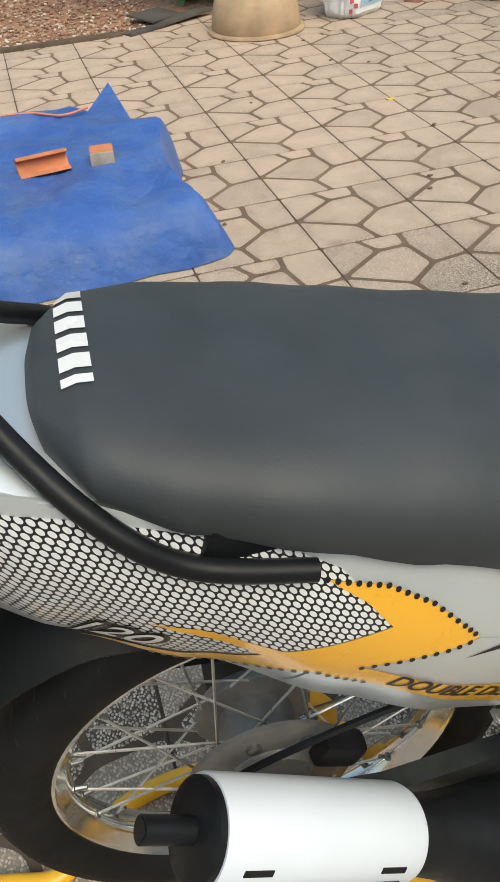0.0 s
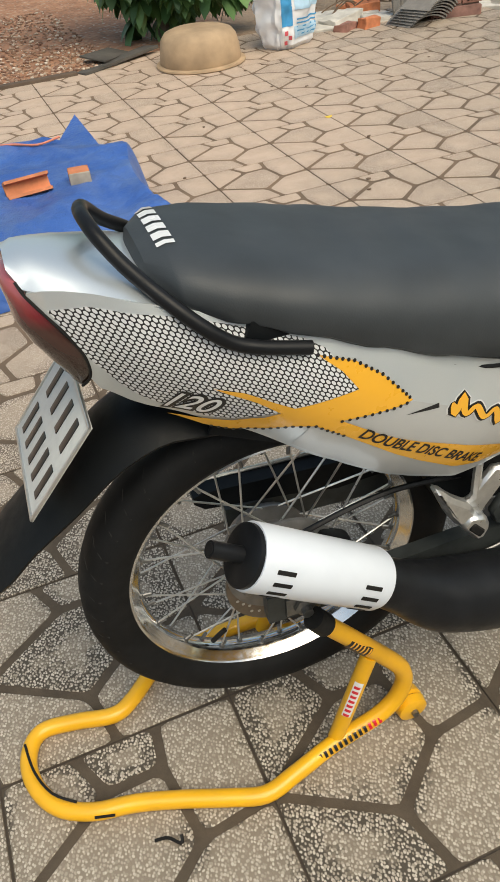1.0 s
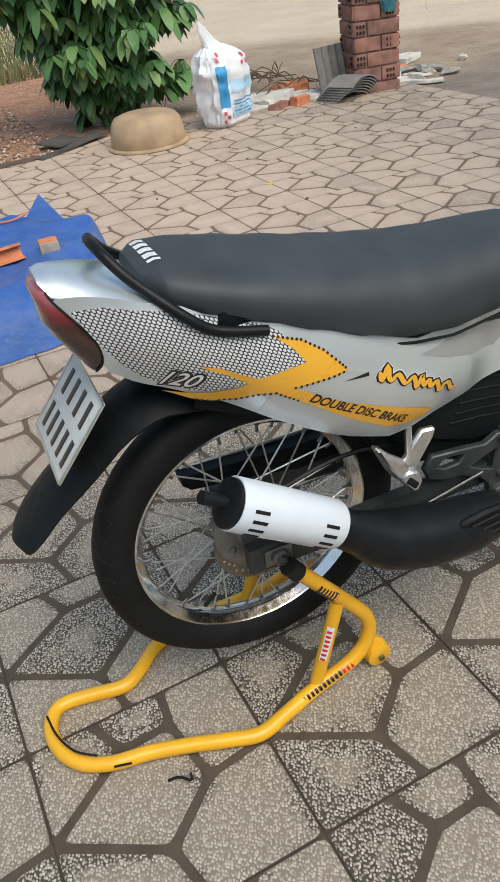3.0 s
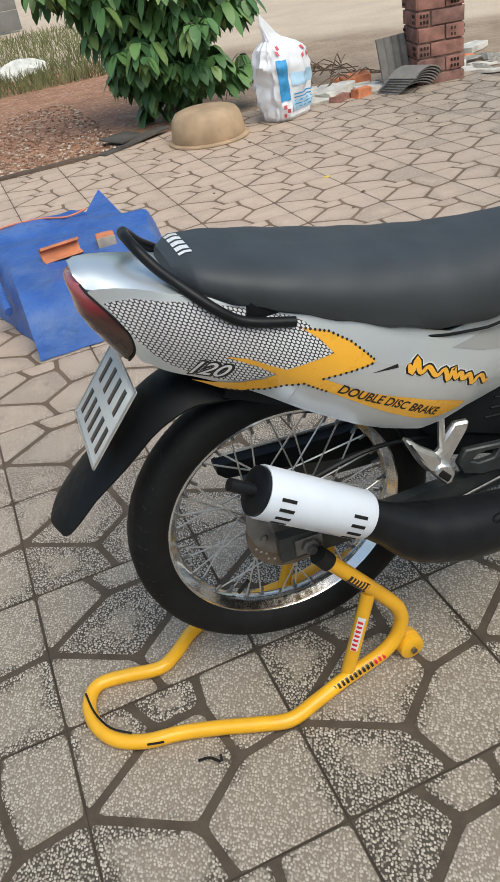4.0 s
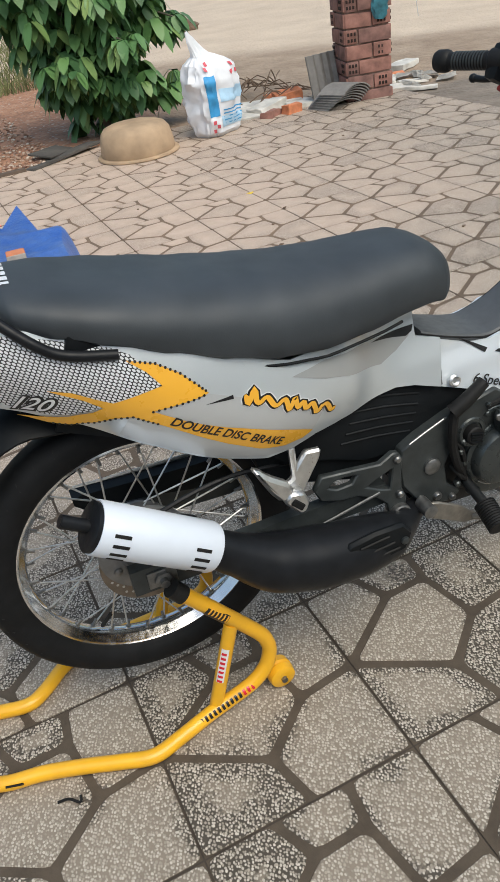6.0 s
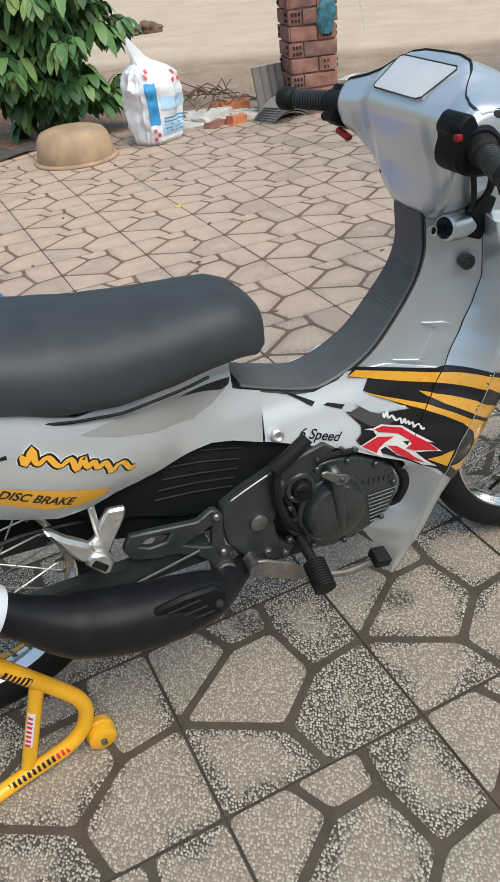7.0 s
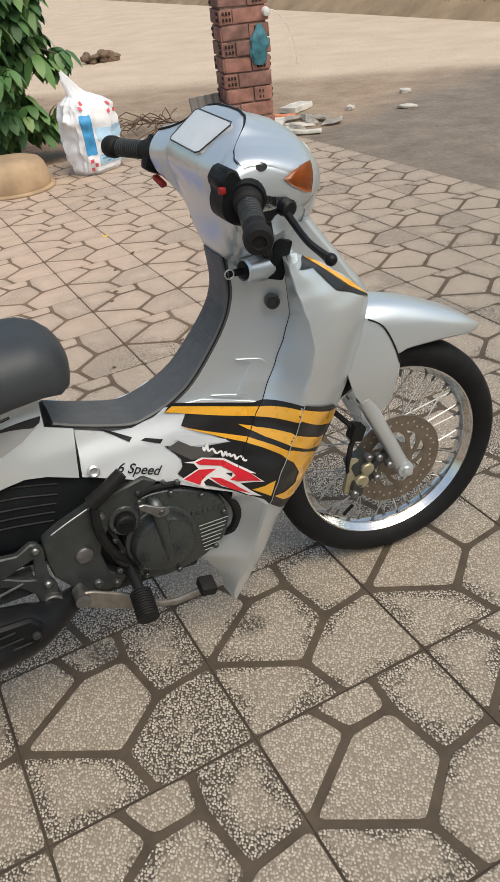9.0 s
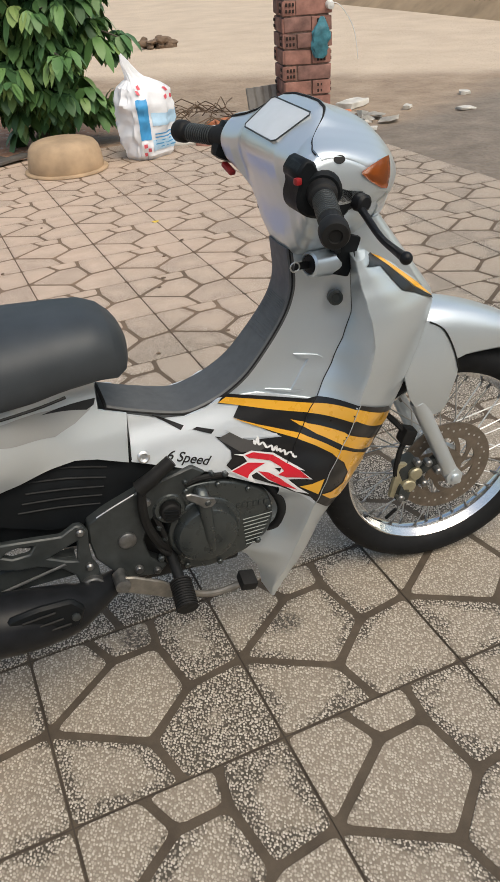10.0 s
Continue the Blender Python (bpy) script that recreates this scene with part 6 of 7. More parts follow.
# ---- paddock stand ----
stand = thing("paddock_stand", pose(0, 0, 0), "yellow tubular steel paddock stand under the rear wheel", "stand")
NEAR = [(0.228, 0.245, 0.167), (0.249, 0.244, 0.125), (0.250, 0.242, 0.095), (0.235, 0.240, 0.062), (0.205, 0.239, 0.038), (0.160, 0.238, 0.024), (0.110, 0.232, 0.018), (0.045, 0.217, 0.0142), (-0.010, 0.206, 0.0142), (-0.065, 0.225, 0.0142), (-0.130, 0.252, 0.0142),
        (-0.20, 0.277, 0.0142), (-0.265, 0.292, 0.0142), (-0.315, 0.322, 0.0142), (-0.343, 0.372, 0.0142), (-0.345, 0.425, 0.0142), (-0.318, 0.462, 0.0142), (-0.260, 0.456, 0.0142), (-0.195, 0.440, 0.0142), (-0.155, 0.458, 0.0142), (-0.10, 0.500, 0.0142), (-0.02, 0.520, 0.0142),
        (0.08, 0.515, 0.020), (0.16, 0.505, 0.03), (0.215, 0.497, 0.06), (0.225, 0.494, 0.11), (0.205, 0.492, 0.165)]
bm = bmesh.new()
tube(bm, [(0.121, 0.247, 0.316)] + NEAR + [(0.096, 0.492, 0.31)], 0.0140, 16, 5)
main = part("tube_frame", bm, "stand", stand, "yellow enamelled bent tube")
for y0, x0, zz in ((0.246, 0.190, 0.0), (0.494, 0.165, 0)):
    bm = rod(bmesh.new(), (x0, y0, 0.205), (x0 - 0.062, y0 - 0.005, 0.022), 0.0130, 14)
    part("brace", bm, "stand", stand)
    bm = tube(bmesh.new(), [(x0 - 0.070, y0 + 0.001, 0.315), (x0 - 0.086, y0 + 0.004, 0.338)], 0.0168, 16, 1)
    part("rubber_cup", bm, "rubber", stand)
    bm = lathe(bmesh.new(), (x0 + 0.074, y0 - 0.022, 0.0275), (0, 1, 0), [(0, 0.008), (0, 0.018), (0.003, 0.025), (0.016, 0.027), (0.020, 0.022), (0.024, 0.027), (0.038, 0.025), (0.041, 0.018), (0.041, 0.008)], 24)
    castor = part("castor", bm, "stand", stand, "yellow plastic castor")
    part("castor_axle", rod(bmesh.new(), (x0 + 0.074, y0 - 0.028, 0.0275), (x0 + 0.074, y0 + 0.028, 0.0275), 0.006, 10), "steel", castor)


def bar_sticker(a, b, w, mat, toward, name="sticker"):
    """A narrow curved sticker on a bar between a and b."""
    a, b, toward = Vector(a), Vector(b), Vector(toward).normalized()
    ax = (b - a).normalized()
    out = (toward - ax * toward.dot(ax)).normalized()
    tan = ax.cross(out)
    bm = bmesh.new()
    rings = []
    for p in (a, b):
        rings.append([p + (out * math.cos(t) + tan * math.sin(t)) * w[0] for t in np.linspace(-w[1], w[1], 7)])
    skin(bm, rings, closed=False)
    return part(name, bm, mat, stand)


VIEW = (-0.35, -0.75, 0.6)
bar_sticker((0.150, 0.2468, 0.273), (0.182, 0.2460, 0.2295), (0.0148, 0.85), "black_print", VIEW)
for k in range(6):
    p = Vector((0.1535, 0.2468, 0.268)).lerp(Vector((0.1785, 0.2460, 0.234)), k / 5)
    bar_sticker(p, p + Vector((0.0022, 0, -0.003)), (0.0153, 0.45), "yellow", VIEW, "sticker_bar")
bar_sticker((0.174, 0.2450, 0.158), (0.149, 0.2430, 0.085), (0.0136, 0.55), "white_print", VIEW)
for k in range(7):
    p = Vector((0.171, 0.2448, 0.150)).lerp(Vector((0.151, 0.2432, 0.091)), k / 6)
    bar_sticker(p, p + Vector((-0.002, 0, -0.005)), (0.0141, 0.35), "red_print", VIEW, "sticker_bar")
for k in range(13):
    p = Vector((0.205, 0.2388, 0.036)).lerp(Vector((0.095, 0.230, 0.018)), k / 12)
    bar_sticker(p, p + Vector((-0.005, 0, -0.001)), (0.0147, 0.40), "red_print" if k < 3 else "black_print", (-0.2, -0.9, 0.55), "sticker_bar")
# chipped paint along the loop
for pts in ([(-0.345, 0.440, 0.030), (-0.338, 0.385, 0.0325), (-0.318, 0.338, 0.0325), (-0.285, 0.308, 0.0325)], [(-0.265, 0.278, 0.022), (-0.235, 0.270, 0.020)]):
    part("chip", tube(bmesh.new(), pts, 0.0022, 5, 4), "rubber", stand)

# ---- ground and surroundings ----
# an unseen wall, added behind the camera to fill and reflect light
M["plaster"] = plain("fill_wall_plaster", (0.48, 0.46, 0.42), 0.9, 0, 0.08, 3, 0.3, 40)
bm = bmesh.new()
box(bm, (14, 0.2, 3.3), pose(0.5, -5.2, 1.6))
tagged(part("wall_south", bm, "plaster", None), "plain plastered wall, unseen, added behind the yard", "wall", kind="structure")
bm = bmesh.new()
n = 60
xs = [math.copysign(abs(u) ** 3, u) * 600 + 2 for u in np.linspace(-1, 1, n)]
ys = [math.copysign(abs(u) ** 3, u) * 600 + 4 for u in np.linspace(-1, 1, n)]
grid = [[bm.verts.new((x, y, -0.035)) for x in xs] for y in ys]
for a, b in zip(grid, grid[1:]):
    for i in range(n - 1):
        bm.faces.new((a[i], a[i + 1], b[i + 1], b[i]))
ground = part("ground", bm, "ground", None)
tagged(ground, "reddish earth with gravel, damp dirt and pale concrete road", "ground", kind="structure")

# blue tarpaulin over a low stack
def tarp_material():
    n = Nodes("blue_tarpaulin")
    c = n.ramp(n.noise(3.2, 7, 0.65), [(0.3, (0.030, 0.090, 0.33)), (0.55, (0.048, 0.135, 0.45)), (0.78, (0.10, 0.20, 0.50))])
    dust = n.ramp(n.noise(5, 9, 0.72), [(0.46, 0.0), (0.72, 0.55)])
    c = n.mix(dust, c, (0.17, 0.24, 0.38))
    w = n.add("ShaderNodeTexWave", Scale=260.0)
    n.link(n.co, w.inputs["Vector"])
    n.bump(n.math("ADD", n.math("MULTIPLY", w.outputs["Fac"], 0.02), n.add_crease()), 0.8, 0.02)
    return n.done(c, 0.45)


M["tarp"] = tarp_material()
M["brick_orange"] = plain("hollow_brick_orange", (0.55, 0.20, 0.095), 0.85, 0, 0.25, 18, 0.5, 60)
M["mortar_grey"] = plain("grey_mortar", (0.36, 0.32, 0.27), 0.9, 0, 0.25, 20, 0.6, 90)
bm = bmesh.new()
NX, NY = 56, 72
rows = []
for j in range(NY + 1):
    row = []
    for i in range(NX + 1):
        u, v = i / NX * 1.28 - 0.14, j / NY * 1.20 - 0.10
        cu, cv = min(max(u, 0), 1), min(max(v, 0), 1)
        left = -0.185 + 0.03 * cv
        right = 0.475 - 0.05 * math.sin(math.pi * cv) + 0.02 * cv
        x = left + (right - left) * cu
        y0 = 2.085 + 0.04 * cu
        y = y0 + (3.17 - 0.34 * cu ** 3 - y0) * cv
        # how far down the sides this point hangs
        side, end = abs(u - cu) / 0.14, abs(v - cv) / 0.10
        over = math.hypot(side, end)
        if over > 1:
            side, end = side / over, end / over
        over = min(1.0, over)
        crease = abs(noise.noise(Vector((x * 2.3 + y * 1.1, y * 2.6 - x, 1.0)))) + 0.5 * abs(noise.noise(Vector((x * 6 - y * 2, y * 5 + x * 2, 4.0))))
        fine = abs(noise.noise(Vector((x * 13 + y * 5, y * 11 - x * 4, 9.0))))
        top = 0.205 - 0.035 * crease - 0.012 * fine
        top -= 0.045 * max(0, 1 - cv / 0.12) ** 2
        top -= 0.028 * math.exp(-((x - 0.30) ** 2 + (y - 2.30) ** 2) / 0.010)
        if over > 0:
            spread = (0.03 - 0.30 * cv) if u < 0 else (0.075 - 0.02 * cv)
            x += spread * side if u < 0 else (spread * side if u > 1 else 0)
            y += (-0.075 if v < 0 else 0.05) * end
            top *= max(0.0, 1 - over ** 1.5)
            fold = noise.noise(Vector((x * 7, y * 6, 2.0)))
            x += 0.020 * over * fold
            y += 0.014 * over * noise.noise(Vector((x * 9, y * 7, 7)))
        row.append(bm.verts.new((x, y, max(0.004, top))))
    rows.append(row)
for a, b in zip(rows, rows[1:]):
    for i in range(NX):
        bm.faces.new((a[i], a[i + 1], b[i + 1], b[i]))
# a stiff folded corner that sticks out behind
tip = [bm.verts.new(p) for p in ((0.16, 2.92, 0.145), (0.42, 2.66, 0.140), (0.385, 3.33, 0.205), (0.30, 2.74, 0.155), (0.22, 3.08, 0.0), (0.40, 2.86, 0.0), (0.36, 3.12, 0.0))]
for f in ((0, 3, 2), (3, 1, 2), (0, 2, 6, 4), (1, 5, 6, 2)):
    bm.faces.new([tip[k] for k in f])
tarp = thing("tarpaulin", pose(0, 0, 0), "crumpled blue tarpaulin draped over a low stack, weighed down with bricks", "tarpaulin")
part("sheet", bm, "tarp", tarp)
bm = tube(bmesh.new(), [(-0.45, 3.16, 0.16), (-0.25, 3.12, 0.185), (-0.10, 3.16, 0.190), (0.05, 3.12, 0.195), (0.16, 3.02, 0.20), (0.26, 3.05, 0.205)], 0.005, 6)
M["cord"] = plain("orange_cord", (0.62, 0.22, 0.14), 0.8)
part("cord", bm, "cord", tarp)
# the rolled edge hanging over one side
bm = bmesh.new()
tube(bm, [(-0.165, 3.17, 0.190), (-0.205, 2.90, 0.178), (-0.232, 2.62, 0.160), (-0.240, 2.42, 0.135), (-0.236, 2.30, 0.110)], lambda t: 0.015 + 0.005 * math.sin(t * 9) * t, 12, 6)
part("rolled_edge", bm, "tarp", tarp)


def hollow_brick(m, label, size=(0.18, 0.08, 0.08), mat="brick_orange"):
    """A broken piece of hollow brick: a channel with its webs."""
    b = thing("brick", m, label, "brick", "bricks on the tarpaulin")
    x, y, z = size
    t = 0.011
    prof = [(-y / 2, 0), (y / 2, 0), (y / 2, z), (y / 2 - t, z), (y / 2 - t, t), (-y / 2 + t, t), (-y / 2 + t, z), (-y / 2, z)]
    bm = bmesh.new()
    skin(bm, [[(px + 0.004 * noise.noise(Vector((px * 30, u * 70, v * 70))), u, v) for u, v in prof] for px in np.linspace(-x / 2, x / 2, 5)])
    part("body", bm, mat, b, smooth=False)
    return b


hollow_brick(pose(0.040, 2.53, 0.205, 62, 0, 8), "broken orange hollow brick lying on the blue tarpaulin", (0.165, 0.065, 0.040))
b = thing("brick", pose(0.235, 2.52, 0.182, 0, 0, -6), "half an orange brick with grey mortar on the blue tarpaulin", "brick", "bricks on the tarpaulin")
part("body", box(bmesh.new(), (0.078, 0.072, 0.052), pose(0, 0, 0.026), 0.006), "brick_orange", b)
bm = bmesh.new()
box(bm, (0.078, 0.012, 0.050), pose(0, -0.041, 0.026), 0.004)
part("mortar", bm, "mortar_grey", b)

# clay basin, upside down
M["clay"] = plain("weathered_clay", (0.40, 0.285, 0.18), 0.8, 0, 0.22, 7, 0.3, 60)
basin = thing("clay_basin", pose(1.44, 4.67, 0, 0, 0, 0), "weathered beige clay basin lying upside down", "basin")
part("body", lathe(bmesh.new(), (0, 0, 0), (0, 0, 1), [(0.012, 0.252), (0.03, 0.258), (0.10, 0.250), (0.155, 0.236), (0.185, 0.212), (0.200, 0.17), (0.206, 0.10), (0.208, 0.0)], 44), "clay", basin)
part("rim", lathe(bmesh.new(), (0, 0, 0), (0, 0, 1), [(0.0, 0.255), (0.0, 0.278), (0.006, 0.286), (0.015, 0.283), (0.020, 0.255)], 44, closed=True), "clay", basin)

# white and blue sack
M["sack"] = plain("white_woven_plastic", (0.74, 0.76, 0.80), 0.5, 0, 0.08, 10, 0.4, 25)
M["sack_blue"] = plain("blue_print", (0.05, 0.30, 0.60), 0.5, 0, 0.1, 20)
M["sack_pale"] = plain("pale_blue_print", (0.42, 0.62, 0.80), 0.5, 0, 0.1, 20)
M["sack_red"] = plain("red_sack_print", (0.62, 0.10, 0.13), 0.5, 0, 0.1, 20)
sack = thing("sack", pose(2.06, 4.72, 0, 0, 0, 22), "full white plastic sack with blue and red print", "sack")
SACK = [(0.0, 0.150, 0.10), (0.03, 0.172, 0.13), (0.12, 0.190, 0.145), (0.25, 0.200, 0.15), (0.36, 0.205, 0.145), (0.43, 0.195, 0.125), (0.47, 0.165, 0.10), (0.495, 0.115, 0.07), (0.515, 0.075, 0.04), (0.55, 0.055, 0.022), (0.61, 0.036, 0.012), (0.66, 0.008, 0.005)]


def sack_at(a, z):
    w, d = at(SACK, z)
    k = 1 + 0.16 * noise.noise(Vector((math.cos(a) * 2, math.sin(a) * 2, z * 7))) + 0.13 * noise.noise(Vector((math.cos(a) * 5, math.sin(a) * 5, z * 15))) - 0.05 * abs(noise.noise(Vector((math.cos(a) * 12, math.sin(a) * 12, z * 30))))
    lean = -0.13 * max(0, (z - 0.42) / 0.2)
    return Vector((w * k * math.copysign(abs(math.cos(a)) ** 0.75, math.cos(a)) + lean, d * k * math.copysign(abs(math.sin(a)) ** 0.75, math.sin(a)), z + 0.02 * noise.noise(Vector((math.cos(a) * 3, math.sin(a) * 3, 8.0))) * z / 0.4))


bm = bmesh.new()
skin(bm, [[sack_at(2 * math.pi * k / 64, float(z)) for k in range(64)] for z in np.linspace(0, 0.66, 46)])
part("bag", bm, "sack", sack)


def sack_patch(a0, a1, z0, z1, mat, name):
    bm = bmesh.new()
    rings = []
    for z in np.linspace(z0, z1, max(3, round((z1 - z0) / 0.014) + 1)):
        rings.append([sack_at(float(a), float(z)) + Vector((math.cos(a), math.sin(a), 0)) * 0.004 for a in np.linspace(a0, a1, max(3, round((a1 - a0) / 0.09) + 1))])
    skin(bm, rings, closed=False)
    part(name, bm, mat, sack)


sack_patch(-2.35, -1.90, 0.14, 0.40, "sack_blue", "blue_panel")
sack_patch(-1.85, -0.55, 0.06, 0.13, "sack_pale", "pale_panel")
sack_patch(-1.80, -0.60, 0.22, 0.30, "sack_pale", "pale_panel")
for k in range(5):
    sack_patch(-1.75, -0.75, 0.075 + 0.022 * k, 0.083 + 0.022 * k, "sack_blue", "print_bar")
for a, z in ((-2.3, 0.03), (-2.1, 0.06), (-2.25, 0.09), (-2.2, 0.43), (-2.05, 0.46), (-1.2, 0.42), (-1.0, 0.38), (-1.35, 0.38)):
    sack_patch(a, a + 0.14, z, z + 0.025, "sack_red", "print_bar")

# brick pillar
M["brick_red"] = plain("hollow_brick_red", (0.29, 0.145, 0.115), 0.9, 0, 0.38, 13, 0.6, 50)
M["brick_red_dark"] = plain("hollow_brick_dark", (0.23, 0.125, 0.105), 0.9, 0, 0.42, 13, 0.6, 50)
M["mortar_pink"] = plain("dusty_mortar", (0.27, 0.185, 0.150), 0.95, 0, 0.4, 24, 0.8, 60)
M["brick_hole"] = plain("brick_hole", (0.03, 0.018, 0.014), 0.95)
pillar = thing("brick_pillar", pose(3.325, 4.765, -0.035, 0, 0, -15), "unplastered pillar of red hollow bricks with rough mortar", "pillar")
bm = bmesh.new()
box(bm, (0.318, 0.318, 2.5), pose(0, 0, 1.25))
part("mortar_core", bm, "mortar_pink", pillar)
rnd = random.Random(5)
for c in range(24):
    z = 0.052 + 0.104 * c
    for f in range(4):
        turn = Matrix.Rotation(f * math.pi / 2, 4, "Z")
        if (c + f) % 2:
            spans = ((-0.165, 0.025, False), (0.037, 0.165, True))
        else:
            spans = ((-0.165, -0.085, True), (-0.073, 0.165, False))
        for a, b, holes in spans:
            bm = bmesh.new()
            box(bm, (b - a + 0.004, 0.03, 0.091), turn @ pose((a + b) / 2 + rnd.uniform(-0.004, 0.004), -0.156 - rnd.random() * 0.011, z + rnd.uniform(-0.003, 0.003), rnd.uniform(-2, 2), rnd.uniform(-2, 2), rnd.uniform(-2, 2)), 0.005)
            br = part("brick", bm, "brick_red_dark" if rnd.random() < 0.3 else "brick_red", pillar)
            if holes:
                bm = bmesh.new()
                for hx in (-0.024, 0.0, 0.024):
                    for hz in (-0.02, 0.02):
                        box(bm, (0.015, 0.004, 0.022), turn @ pose((a + b) / 2 + hx, -0.180, z + hz), 0.003)
                part("hole", bm, "brick_hole", br)

# things at the pillar: a bag hanging from it, leaning slab, roof tiles, rubble
M["slate"] = plain("grey_fibre_cement", (0.19, 0.18, 0.17), 0.85, 0, 0.2, 12, 0.4, 60)
M["rubble"] = plain("pale_rubble", (0.55, 0.53, 0.49), 0.9, 0, 0.25, 9, 0.5, 40)
M["teal"] = plain("teal_plastic_bag", (0.045, 0.17, 0.215), 0.4, 0, 0.5, 16, 0.6, 30)
hang = thing("hanging_bag", pose(3.350, 4.570, 0.525, 0, 8, -15), "teal plastic bag hanging on the brick pillar", "bag")
bm = bmesh.new()
rings = []
for z in np.linspace(0, 0.33, 26) * 0.80:
    w = float(np.interp(z, [0, 0.02, 0.07, 0.14, 0.19, 0.23, 0.265], [0.030, 0.046, 0.060, 0.062, 0.055, 0.034, 0.012]))
    ring = []
    for k in range(28):
        a = 2 * math.pi * k / 28
        f = 1 + 0.30 * noise.noise(Vector((math.cos(a) * 2.2, math.sin(a) * 2.2, z * 16))) + 0.20 * noise.noise(Vector((math.cos(a) * 5, math.sin(a) * 5, z * 34)))
        ring.append((w * math.cos(a) * f + 0.10 * (0.15 - z) * 0.4, 0.034 * math.sin(a) * f * (w / 0.09) - 0.012, float(z)))
    rings.append(ring)
skin(bm, rings)
part("bag", bm, "teal", hang)
lamp_t = thing("bulb_holder", pose(3.43, 4.545, 0.86, 0, 0, -15), "small white bulb holder with a wire on the pillar", "lamp holder")
M["white_plastic"] = plain("white_plastic", (0.72, 0.72, 0.70), 0.4, 0, 0.06, 20)
part("socket", lathe(bmesh.new(), (0, 0.02, 0), (0.1, -1, -0.2), [(0, 0.028), (0.02, 0.030), (0.05, 0.024), (0.055, 0.0)], 18), "white_plastic", lamp_t)
part("wire", tube(bmesh.new(), [(0.02, 0, 0.01), (0.08, -0.02, -0.02), (0.17, -0.03, -0.16), (0.21, -0.02, -0.36)], 0.003, 5), "white_plastic", lamp_t)
slab_t = thing("leaning_slab", pose(3.08, 4.82, -0.03, 0, 0, 8), "grey corrugated cement sheet leaning on the pillar", "sheet")
bm = bmesh.new()
rings = []
for i in range(25):
    x = -0.17 + 0.34 * i / 24
    o = 0.010 * math.sin(i * 1.3)
    rings.append([(x, o, 0), (x, o - 0.012, 0), (x + 0.02, o + 0.10, 0.36), (x + 0.02, o + 0.112, 0.36)])
skin(bm, rings)
part("sheet", bm, "slate", slab_t)
for k in range(7):
    t = thing("roof_tile", pose(3.02 + 0.008 * k, 4.68 - 0.012 * k, -0.02 + 0.017 * k, 0, 3, 14 + 2 * k), "curved grey roof tile in a low stack", "roof tile", "stacked roof tiles")
    bm = bmesh.new()
    rings = []
    for i in range(11):
        a = math.pi * (0.12 + 0.76 * i / 10)
        c, s = math.cos(a), math.sin(a)
        rings.append([(0.20 * c, -0.11, 0.09 * s - 0.02), (0.20 * c, 0.11, 0.09 * s - 0.02), (0.185 * c, 0.11, 0.082 * s - 0.02), (0.185 * c, -0.11, 0.082 * s - 0.02)])
    skin(bm, rings)
    part("tile", bm, "slate", t)
rnd = random.Random(11)


def lump(bm, m, size, r, cuts=1):
    made = bmesh.ops.create_icosphere(bm, subdivisions=cuts + 1, radius=0.5)
    for v in made["verts"]:
        v.co = Vector((v.co.x * size[0], v.co.y * size[1], v.co.z * size[2])) * (1 + 0.35 * noise.noise(v.co * 4 + Vector((r, 0, 0))))
        v.co = m @ v.co


